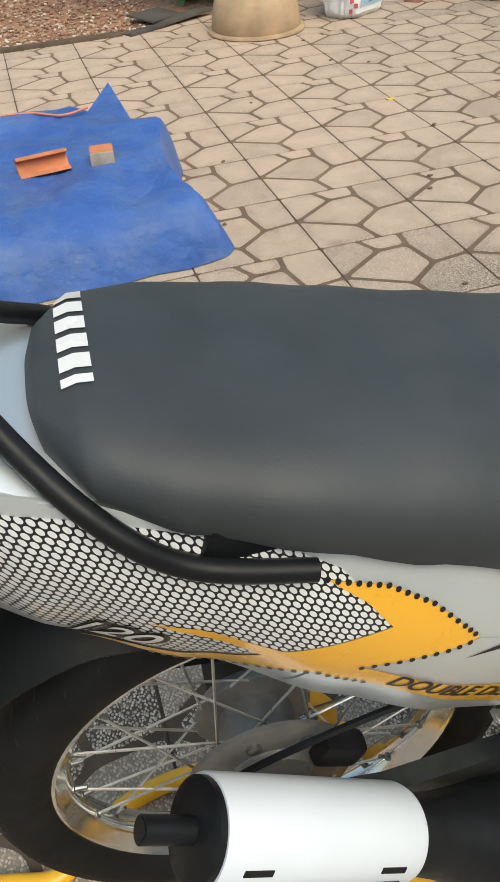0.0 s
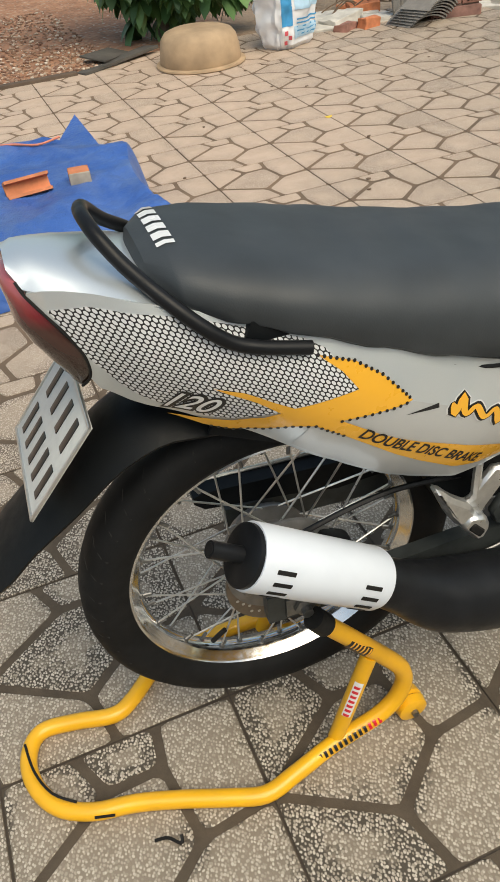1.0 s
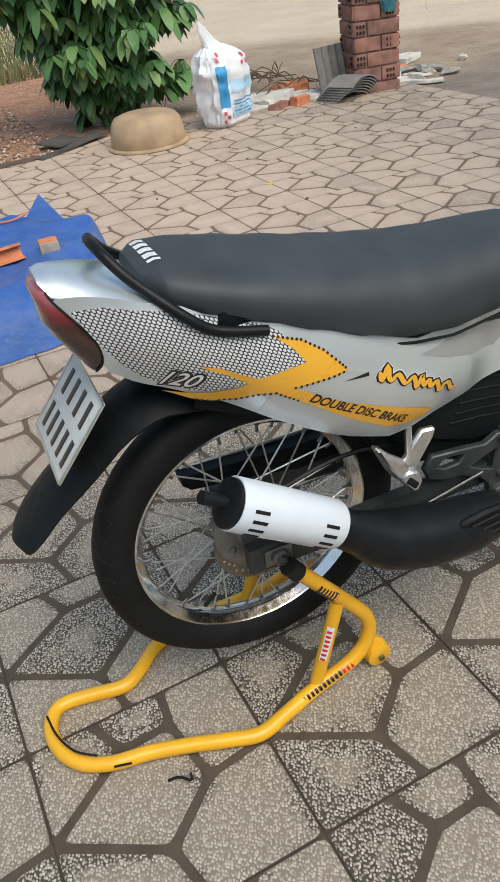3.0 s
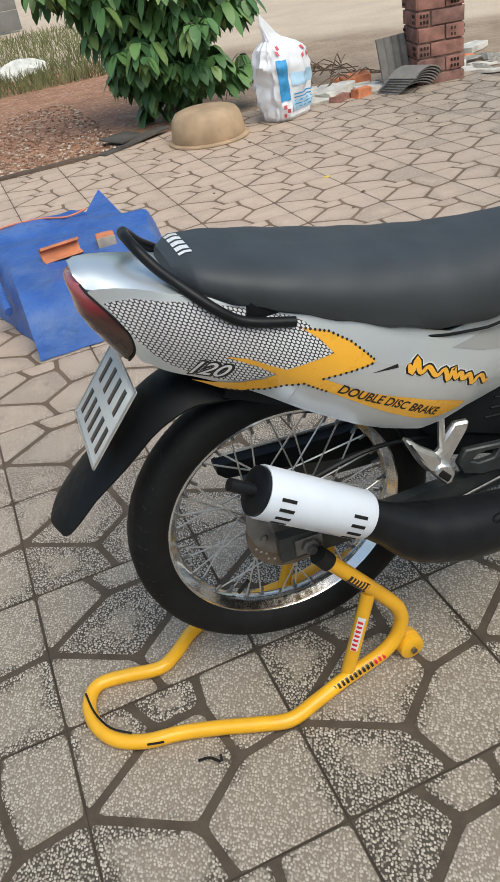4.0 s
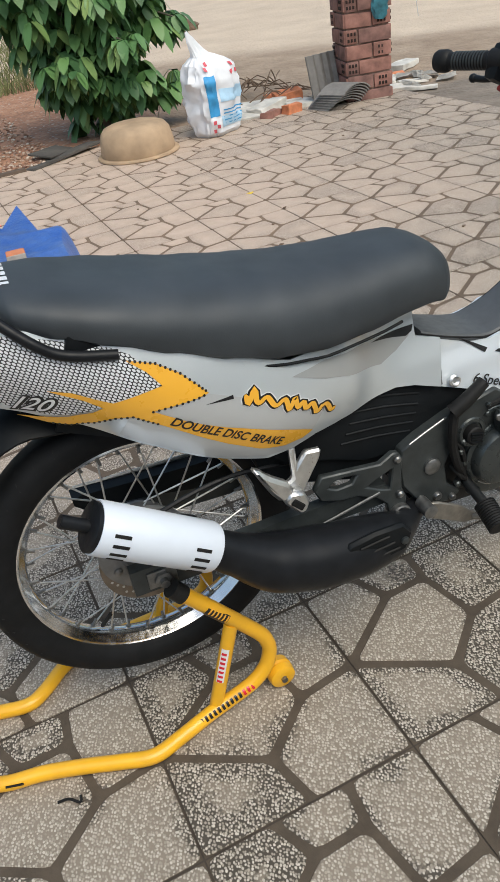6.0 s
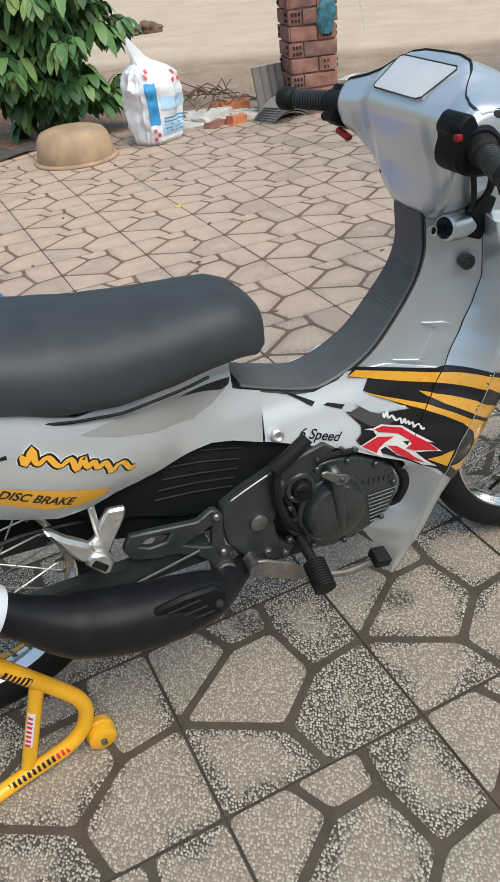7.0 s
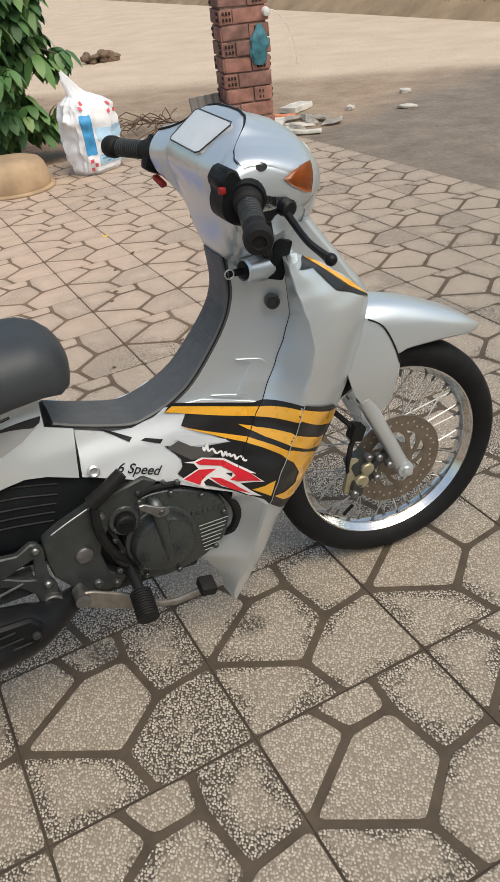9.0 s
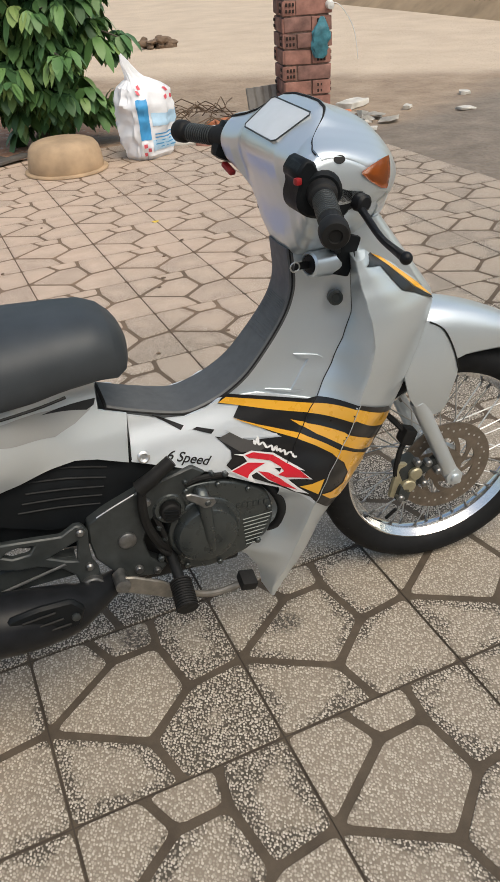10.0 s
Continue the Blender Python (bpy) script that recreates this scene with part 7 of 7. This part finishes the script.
for x, y, sx, sy, sz, mat, lab in ((2.72, 5.12, 0.34, 0.10, 0.035, "rubble", "pale broken slab on the rubble"), (2.86, 5.30, 0.42, 0.14, 0.04, "rubble", "pale broken slab on the rubble"), (2.62, 5.34, 0.30, 0.2, 0.05, "rubble", "pale broken slab on the rubble"),
                                   (2.95, 5.42, 0.22, 0.14, 0.10, "brick_orange", "orange brick lump on the rubble"), (2.75, 4.98, 0.14, 0.09, 0.09, "brick_orange", "orange brick lump on the rubble"), (2.60, 5.02, 0.18, 0.10, 0.07, "brick_red", "broken red brick on the rubble"),
                                   (3.72, 5.0, 0.30, 0.16, 0.03, "rubble", "pale torn cement bag by the pillar"), (3.78, 4.86, 0.34, 0.10, 0.03, "rubble", "pale torn cement bag by the pillar"), (3.80, 5.35, 0.2, 0.16, 0.05, "rubble", "pale broken slab by the pillar"), (4.28, 5.75, 0.30, 0.17, 0.05, "rubble", "pale block lying on the dirt"),
                                   (4.95, 5.0, 0.16, 0.08, 0.02, "rubble", "scrap of paper on the dirt"), (2.80, 5.45, 0.5, 0.2, 0.05, "rubble", "pale broken slab on the rubble"), (3.0, 5.62, 0.4, 0.1, 0.06, "brick_orange", "orange brick lump on the rubble"),
                                   (2.50, 5.16, 0.36, 0.20, 0.05, "rubble", "pale broken slab on the rubble"), (2.66, 5.20, 0.30, 0.16, 0.09, "rubble", "pale broken slab on the rubble"), (2.92, 5.10, 0.28, 0.12, 0.06, "rubble", "pale broken slab on the rubble"), (2.40, 5.40, 0.5, 0.12, 0.05, "rubble", "pale broken slab on the rubble"),
                                   (3.92, 5.10, 0.26, 0.12, 0.025, "rubble", "pale torn cement bag by the pillar"), (3.70, 5.20, 0.22, 0.14, 0.06, "rubble", "pale torn cement bag by the pillar"), (3.98, 5.55, 0.30, 0.10, 0.03, "brick_orange", "orange brick lump by the pillar"), (4.60, 5.35, 0.10, 0.06, 0.03, "rubble", "small pale stone on the dirt"), (5.4, 5.6, 0.09, 0.07, 0.03, "rubble", "small pale stone on the dirt")):
    bm = bmesh.new()
    box(bm, (sx, sy, sz), pose(0, 0, sz / 2, rnd.uniform(-6, 6), rnd.uniform(-6, 6), rnd.uniform(-40, 40)), 0.006)
    bmesh.ops.subdivide_edges(bm, edges=bm.edges[:], cuts=2, use_grid_fill=True)
    for v in bm.verts:
        v.co += Vector((noise.noise(v.co * 18 + Vector((x, y, 0))), noise.noise(v.co * 18 + Vector((y, x, 3))), noise.noise(v.co * 20))) * 0.012
    o = part("rubble_piece", bm, mat, None, smooth=False)
    o.location = (x - 0.05, y - 0.20, -0.03)
    tagged(o, lab, "rubble", "rubble beside the paving")
bm = bmesh.new()
for k in range(40):
    x, y = rnd.uniform(2.4, 3.1), rnd.uniform(5.1, 6.0)
    a = rnd.uniform(0, math.pi)
    L = rnd.uniform(0.15, 0.45)
    tube(bm, [(x, y, rnd.uniform(0, 0.1)), (x + L * math.cos(a) / 2, y + L * math.sin(a) / 2, rnd.uniform(0.02, 0.14)), (x + L * math.cos(a), y + L * math.sin(a), rnd.uniform(0, 0.08))], 0.005, 4, 2)
M["twig"] = plain("dry_twig", (0.16, 0.11, 0.075), 0.9)
tagged(part("twig_heap", bm, "twig", None), "heap of dry twigs and scrap", "twigs", kind="stuff")

bm = bmesh.new()
for k in range(26):
    lump(bm, Matrix.Translation((4.46 + rnd.uniform(-0.22, 0.22), 11.9 + rnd.uniform(-0.2, 0.2), -0.02 + rnd.uniform(0, 0.10))), (rnd.uniform(0.1, 0.25), rnd.uniform(0.1, 0.2), rnd.uniform(0.05, 0.12)), k)
tagged(part("leaf_heap", bm, "twig", None, smooth=False), "small brown heap of leaves on the road", "heap", kind="stuff")
# torn paper and bags in front of the pillar's foot
for k in range(9):
    bm = bmesh.new()
    w, h = rnd.uniform(0.06, 0.16), rnd.uniform(0.04, 0.10)
    ring = [bm.verts.new((w * math.cos(a) * rnd.uniform(0.6, 1.1), h * math.sin(a) * rnd.uniform(0.6, 1.1), 0.012 + rnd.uniform(0, 0.03))) for a in (2 * math.pi * i / 9 for i in range(9))]
    top = bm.verts.new((0, 0, rnd.uniform(0.02, 0.06)))
    for i in range(9):
        bm.faces.new((ring[i], ring[(i + 1) % 9], top))
    bmesh.ops.solidify(bm, geom=bm.faces[:], thickness=0.004)
    o = part("torn_paper", bm, "rubble", None, smooth=False)
    o.matrix_world = pose(3.62 + rnd.uniform(0, 0.55), 4.75 + rnd.uniform(0, 0.55), -0.035, 0, 0, rnd.uniform(0, 180))
    tagged(o, "crumpled piece of pale torn paper on the dirt", "paper", "torn paper beside the pillar")

# gravel on the earth
pebble = bmesh.new()
bmesh.ops.create_icosphere(pebble, subdivisions=1, radius=1.0)
pebble.verts.ensure_lookup_table()
shape = [v.co.copy() for v in pebble.verts], [[v.index for v in f.verts] for f in pebble.faces]
pebble.free()
verts, faces = [], []
for k in range(5200):
    x, y = rnd.uniform(-2.2, 1.0), 5.03 + rnd.random() ** 1.5 * 2.6
    s = rnd.uniform(0.005, 0.016)
    z = (0.008 if y < 5.3 else -0.03) + s * 0.2
    b = len(verts)
    sx, sy = s * rnd.uniform(0.7, 1.3), s * rnd.uniform(0.7, 1.3)
    verts += [(x + p.x * sx, y + p.y * sy, z + p.z * s * 0.6) for p in shape[0]]
    faces += [[b + q for q in f] for f in shape[1]]
n_ = Nodes("gravel")
isl = n_.tree.nodes.new("ShaderNodeNewGeometry").outputs["Random Per Island"]
M["gravel"] = n_.done(n_.ramp(isl, [(0.0, (0.19, 0.10, 0.07)), (0.5, (0.31, 0.19, 0.125)), (0.85, (0.46, 0.36, 0.28)), (1.0, (0.62, 0.56, 0.48))]), 0.9)
me = bpy.data.meshes.new("gravel")
me.from_pydata(verts, [], faces)
me.materials.append(M["gravel"])
tagged(new("gravel", me), "scattered reddish and pale gravel on the earth", "gravel", kind="stuff")

# soil that has spread over the paving's back edge
bm = bmesh.new()
front = [bm.verts.new((x, 4.99 + 0.02 * noise.noise(Vector((x * 5, 0, 0))), 0.002)) for x in np.linspace(-3.3, 0.95, 60)]
back = [bm.verts.new((v.co.x, 5.26, 0.008)) for v in front]
for i in range(59):
    bm.faces.new((front[i], front[i + 1], back[i + 1], back[i]))
tagged(part("soil_edge", bm, "ground", None), "reddish soil spread over the edge of the paving", "soil", kind="structure")

# dark board by the basin
bm = bmesh.new()
box(bm, (0.62, 0.16, 0.02), pose(0, 0, 0.012, -6, -3, 0), 0.004)
box(bm, (0.35, 0.20, 0.012), pose(0.02, 0.12, 0.03, 8, 5, 20), 0.003)
M["old_board"] = plain("dark_weathered_board", (0.075, 0.068, 0.060), 0.9, 0, 0.35, 9, 0.5, 60)
o = part("board", bm, "old_board", None)
o.matrix_world = pose(0.99, 5.10, 0.000, 0, 0, 24)
tagged(o, "dark weathered board lying at the edge of the paving", "board")
# kerb beam along the earth
bm = bmesh.new()
box(bm, (3.4, 0.06, 0.05), pose(-1.0, 4.975, -0.006), 0.008)
M["beam"] = plain("dark_wet_wood", (0.10, 0.07, 0.05), 0.8, 0, 0.3, 8, 0.4, 60)
tagged(part("edge_beam", bm, "beam", None), "dark edging beam between paving and earth", "beam", kind="structure")

# the young tree with hanging leaflets
def leaf_material():
    n = Nodes("broad_leaf")
    isl = n.tree.nodes.new("ShaderNodeNewGeometry").outputs["Random Per Island"]
    c = n.ramp(isl, [(0.0, (0.045, 0.105, 0.040)), (0.45, (0.085, 0.185, 0.060)), (0.8, (0.140, 0.260, 0.085)), (1.0, (0.24, 0.34, 0.11))])
    n.bump(n.noise(60, 3), 0.3, 0.002)
    return n.done(c, 0.42, Specular_IOR_Level=0.35, Transmission_Weight=0.0, Subsurface_Weight=0.0)


M["leaf"] = leaf_material()
M["bark"] = plain("grey_bark", (0.10, 0.085, 0.065), 0.9, 0, 0.3, 14, 0.7, 40)
tree = thing("young_tree", pose(1.50, 5.66, -0.035), "young broad-leaved tree with drooping green leaflets", "tree")
rnd = random.Random(21)
limbs = []
bm = bmesh.new()
tube(bm, [(0, 0, 0), (0.03, 0.02, 0.4), (0.0, 0.05, 0.9), (0.04, 0.03, 1.5), (0.0, 0.0, 2.1)], lambda t: 0.055 - 0.035 * t, 10)
for k in range(40):
    a = k * 2.4 + rnd.uniform(-0.4, 0.4)
    z0 = 0.06 + 1.7 * (k / 40)
    L = rnd.uniform(0.40, 0.82) * (1.0 if z0 > 0.35 else 0.85) * (1.22 if z0 > 0.9 and math.cos(a) > 0.5 else 1.0)
    tip = Vector((math.cos(a) * L, math.sin(a) * L * 0.8, z0 + rnd.uniform(0.05, 0.38)))
    mid = Vector((math.cos(a) * L * 0.5, math.sin(a) * L * 0.4, z0 + 0.22))
    pts = [Vector((0.02, 0.03, z0)), mid, tip]
    tube(bm, pts, lambda t: 0.016 - 0.011 * t, 6, 4)
    limbs.append(glide(pts, 6))
part("trunk", bm, "bark", tree, "thin grey trunk and limbs")
verts, faces = [], []


def leaflet(p, d, L, w, droop):
    """A pointed leaflet, folded along its rib and hanging at its tip."""
    d = d.normalized()
    side = d.cross(Vector((0, 0, 1)))
    if side.length < 0.1:
        side = Vector((1, 0, 0))
    side.normalize()
    base = len(verts)
    for t, k in ((0, 0.05), (0.22, 0.75), (0.55, 1.0), (0.85, 0.72), (1.0, 0.05)):
        c = p + d * L * t + Vector((0, 0, -droop * L * t * t))
        lift = Vector((0, 0, 0.18 * w * k))
        verts.extend((c - side * w * k + lift, c, c + side * w * k + lift))
    for i in range(4):
        o = base + 3 * i
        faces.extend(((o, o + 1, o + 4, o + 3), (o + 1, o + 2, o + 5, o + 4)))


for line in limbs:
    for i in range(3, len(line)):
        for rep_ in range(2):
            p = line[i] + Vector((rnd.uniform(-0.09, 0.09), rnd.uniform(-0.09, 0.09), rnd.uniform(-0.07, 0.07)))
            a = rnd.uniform(0, 2 * math.pi)
            p += Vector((math.cos(a), math.sin(a), 0.3)) * rnd.uniform(0.02, 0.10)
            size = rnd.uniform(0.75, 1.15)
            for k in range(rnd.randint(6, 8)):
                b = a + 2 * math.pi * k / 8 + rnd.uniform(-0.3, 0.3)
                d = Vector((math.cos(b), math.sin(b), rnd.uniform(-0.75, 0.15)))
                leaflet(p + d * 0.012, d, size * rnd.uniform(0.085, 0.14), size * rnd.uniform(0.034, 0.050), rnd.uniform(0.6, 1.3))
me = bpy.data.meshes.new("crown")
me.from_pydata(verts, [], faces)
me.materials.append(M["leaf"])
for p in me.polygons:
    p.use_smooth = True
crown = new("crown", me)
crown.parent = tree

# weeds on the far earth and on the bank beyond the road
M["grass"] = plain("dry_grass", (0.15, 0.16, 0.065), 0.9, 0, 0.55, 2.2)


def tufts(name, count, area, h, label, seed):
    r = random.Random(seed)
    vs, fs = [], []
    for k in range(count):
        x, y, z = area(r)
        a = r.uniform(0, math.pi)
        L = h * r.uniform(0.5, 1.3)
        w = 0.006 * h / 0.15
        b = len(vs)
        lean = Vector((r.uniform(-0.5, 0.5), r.uniform(-0.5, 0.5), 1)).normalized() * L
        s = Vector((math.cos(a), math.sin(a), 0)) * w
        p = Vector((x, y, z))
        vs.extend((p - s, p + s, p + lean * 0.6 + s * 0.6, p + lean * 0.6 - s * 0.6, p + lean + Vector((0, 0, -0.1 * L))))
        fs.extend(((b, b + 1, b + 2, b + 3), (b + 3, b + 2, b + 4)))
    me = bpy.data.meshes.new(name)
    me.from_pydata(vs, [], fs)
    me.materials.append(M["grass"])
    tagged(new(name, me), label, "grass", kind="stuff")


tufts("weeds", 11000, lambda r: (r.uniform(-4, 2.6), 8.9 + r.random() ** 1.5 * 7, -0.03), 0.17, "green and dry weeds on the far earth", 3)
# the bank beyond the road, overgrown
bm = bmesh.new()
rings = []
for i in range(40):
    s = -30 + 60 * i / 39
    c = Vector((10.1, 13.0, 0)) + Vector((0.09, 0.996, 0)) * s
    o = Vector((0.996, -0.09, 0))
    hh = 0.55 + 0.25 * noise.noise(c * 0.4)
    rings.append([c + o * 0 + Vector((0, 0, -0.1)), c + o * 0.5 + Vector((0, 0, hh * 0.5)), c + o * 1.4 + Vector((0, 0, hh)), c + o * 8 + Vector((0, 0, hh * 1.3)), c + o * 8 + Vector((0, 0, -0.2))])
skin(bm, rings)
M["bank"] = plain("bank_earth", (0.30, 0.22, 0.14), 0.95, 0, 0.35, 1.5, 0.6, 12)
tagged(part("bank", bm, "bank", None), "low earth bank beyond the road", "bank", kind="structure")


def on_bank(r):
    s = r.uniform(-20, 20)
    o = r.uniform(0.1, 2.5)
    c = Vector((10.1, 13.0, 0)) + Vector((0.09, 0.996, 0)) * s + Vector((0.996, -0.09, 0)) * o
    return c.x, c.y, 0.2 + 0.15 * min(o, 1.5)


tufts("bank_weeds", 8000, on_bank, 0.22, "weeds and dry grass on the bank", 9)

# concrete wall and post far behind the tree
M["wall"] = plain("weathered_concrete", (0.17, 0.165, 0.16), 0.9, 0, 0.3, 2.5, 0.4, 25)
bm = bmesh.new()
for k in range(3):
    for j in range(4):
        box(bm, (2.1, 0.06, 0.36), pose(-3.4 + 2.14 * k, 17.5, 0.18 + 0.37 * j), 0.01)
    box(bm, (0.14, 0.14, 1.6), pose(-4.5 + 2.14 * k, 17.44, 0.8), 0.01)
tagged(part("far_wall", bm, "wall", None), "weathered concrete slab wall", "wall", kind="structure")
M["post"] = plain("pale_concrete", (0.42, 0.40, 0.37), 0.9, 0, 0.25, 3, 0.4, 25)
bm = rod(bmesh.new(), (0.55, 14.0, -0.05), (0.55, 14.0, 5), 0.16, 16)
tagged(part("concrete_post", bm, "post", None), "round grey concrete post", "post")
bm = bmesh.new()
rings = [[(0.34 * k * math.cos(a) * (1 + 0.2 * math.sin(3 * a)), 0.2 * k * math.sin(a), z + 0.05 * math.sin(4 * a) * k) for a in (2 * math.pi * i / 14 for i in range(14))] for z, k in ((0, 1), (0.07, 1.0), (0.15, 0.62), (0.20, 0.15))]
skin(bm, rings)
M["pale_sack"] = plain("pale_sacking", (0.62, 0.62, 0.58), 0.7, 0, 0.25, 9, 0.6, 14)
o = part("pale_sack", bm, "pale_sack", None)
o.location = (0.88, 10.3, -0.03)
tagged(o, "crumpled pale sack on the far earth", "sack")
# fallen yellow leaf and specks on the paving
M["yellow_leaf"] = plain("fallen_leaf", (0.70, 0.50, 0.06), 0.7)
bm = bmesh.new()
bm.faces.new([bm.verts.new((0.022 * math.cos(a), 0.015 * math.sin(a), 0.003 + 0.004 * math.cos(2 * a))) for a in (2 * math.pi * k / 8 for k in range(8))])
o = part("fallen_leaf", bm, "yellow_leaf", None)
o.location = (1.590, 3.18, 0.001)
tagged(o, "small yellow fallen leaf on the paving", "leaf")
rnd = random.Random(8)
for k in range(16):
    bm = bmesh.new()
    bm.faces.new([bm.verts.new((rnd.uniform(0.005, 0.013) * math.cos(a), 0.007 * math.sin(a), 0.003 * rnd.random())) for a in (2 * math.pi * i / 7 for i in range(7))])
    r_ = bmesh.ops.extrude_face_region(bm, geom=bm.faces[:])
    for v in r_["geom"]:
        if isinstance(v, bmesh.types.BMVert):
            v.co.z += 0.003
    o = part("dry_leaf", bm, "twig", None)
    o.location = ((1.72, 1.02, 2.1, 0.85, 1.3)[k % 5] + rnd.uniform(-0.5, 0.5), rnd.uniform(1.6, 4.4), 0.001)
    tagged(o, "small dry brown leaf on the paving", "leaf", "dry leaves on the paving")
bm = tube(bmesh.new(), [(-0.190, 0.216, 0.003), (-0.170, 0.211, 0.005), (-0.154, 0.196, 0.004), (-0.150, 0.206, 0.008)], 0.0026, 5)
tagged(part("twig", bm, "rubber", None), "short dark twig on the paving", "twig")

# ---- paving: square terrazzo tiles, each of six irregular stones with wide joints ----
T = 0.4
X0, X1, Y0, Y1 = -8, 9, -8, 13
pav = bmesh.new()
box(pav, ((X1 - X0) * T, (Y1 - Y0) * T, 0.03), pose((X0 + X1) * T / 2, (Y0 + Y1) * T / 2, -0.0185))
paving = tagged(part("pavement", pav, "groove", None), "terrazzo paving of irregular stones in square tiles", "pavement", kind="structure")
A, B, C, D, E_, F = (0.0, 0.206), (0.174, 0.102), (0.200, 0.0), (0.279, 0.191), (0.159, 0.320), (0.255, 0.322)
H, I, G = (0.122, 0.4), (0.263, 0.4), (0.4, 0.206)
SHAPES = [[(0, 0.4), A, E_, H], [H, E_, F, I], [I, F, D, G, (0.4, 0.4)], [A, B, D, F, E_], [(0, 0), C, B, A], [C, (0.4, 0), G, D, B]]


def inset(poly):
    """Moves joints in by half their width, and the tile's own edges by less."""
    n = len(poly)
    area = sum(poly[i][0] * poly[(i + 1) % n][1] - poly[(i + 1) % n][0] * poly[i][1] for i in range(n))
    if area < 0:
        poly = poly[::-1]
    lines = []
    for i in range(n):
        a, b = Vector(poly[i]), Vector(poly[(i + 1) % n])
        d = (b - a).normalized()
        nn = Vector((-d.y, d.x))
        edge = any(abs(a[k] - v) < 1e-6 and abs(b[k] - v) < 1e-6 for k in (0, 1) for v in (0.0, T))
        lines.append((a + nn * (0.0030 if edge else 0.0082), d))
    out = []
    for i in range(n):
        (p, d), (q, e) = lines[i - 1], lines[i]
        cr = d.x * e.y - d.y * e.x
        t = ((q.x - p.x) * e.y - (q.y - p.y) * e.x) / cr
        out.append(p + d * t)
    return out


def rounded(poly, r):
    out = []
    n = len(poly)
    for i in range(n):
        a, b, c = poly[i - 1], poly[i], poly[(i + 1) % n]
        u, v = (a - b).normalized(), (c - b).normalized()
        k = min(r, (a - b).length * 0.3, (c - b).length * 0.3)
        p, q = b + u * k, b + v * k
        out.extend((p, (p + q) * 0.25 + b * 0.5, q))
    return out


def stone_rings(poly):
    ring = rounded(inset(poly), 0.014)
    c = sum(ring, Vector((0, 0))) / len(ring)
    wob = [p + (p - c).normalized() * 0.0022 * noise.noise(Vector((p.x * 60, p.y * 60, c.x * 30))) for p in ring]
    small = [p + (c - p).normalized() * 0.0016 for p in wob]
    return c, [[(p.x, p.y, -0.011) for p in wob], [(p.x, p.y, -0.0014) for p in wob], [(p.x, p.y, 0.0) for p in small]]


def bare(name, verts, faces, mat, hearts=()):
    me = bpy.data.meshes.new(name)
    me.from_pydata(verts, [], faces)
    me.materials.append(M[mat])
    if hearts:
        layer = me.attributes.new("heart", "FLOAT", "POINT")
        layer.data.foreach_set("value", hearts)
    return me


def stone_data(poly):
    c, rings = stone_rings(poly)
    n = len(rings[0])
    vs = [(x - c.x, y - c.y, z) for ring in rings for x, y, z in ring]
    fs = [(k * n + i, k * n + (i + 1) % n, (k + 1) * n + (i + 1) % n, (k + 1) * n + i) for k in range(2) for i in range(n)]
    vs.append((0.0, 0.0, 0.0))
    fs += [(2 * n + i, 2 * n + (i + 1) % n, 3 * n) for i in range(n)]
    return c, vs, fs


DATA = [stone_data(s) for s in SHAPES]
MESH = [bare("stone", vs, fs, "stone", [0.0] * (len(vs) - 1) + [1.0]) for _, vs, fs in DATA]
near = [(i, j) for i in range(-2, 6) for j in range(-2, 4)]
rnd = random.Random(2)
far_v, far_f, far_h, bed_v, bed_f = [], [], [], [], []
for i in range(X0, X1):
    for j in range(Y0, Y1):
        x, y = i * T, j * T
        b = len(bed_v)
        e = 0.0014
        bed_v += [(x + e, y + e, -0.0014), (x + T - e, y + e, -0.0014), (x + T - e, y + T - e, -0.0014), (x + e, y + T - e, -0.0014)]
        bed_f.append((b, b + 1, b + 2, b + 3))
        for (c, vs, fs), me in zip(DATA, MESH):
            dz = rnd.uniform(-0.0008, 0.0008)
            if (i, j) in near:
                ob = new("stone", me)
                ob.location = (x + c.x, y + c.y, dz)
                ob.parent = paving
            else:
                b = len(far_v)
                far_v += [(x + c.x + p[0], y + c.y + p[1], p[2] + dz) for p in vs]
                far_h += [0.0] * (len(vs) - 1) + [1.0]
                far_f += [tuple(b + k for k in f) for f in fs]
bed = new("joint_mortar", bare("joint_mortar", bed_v, bed_f, "bed"))
bed.parent = paving
far_stones = new("stones", bare("stones", far_v, far_f, "stone", far_h))
far_stones.parent = paving
far_stones["kind"] = "stuff"
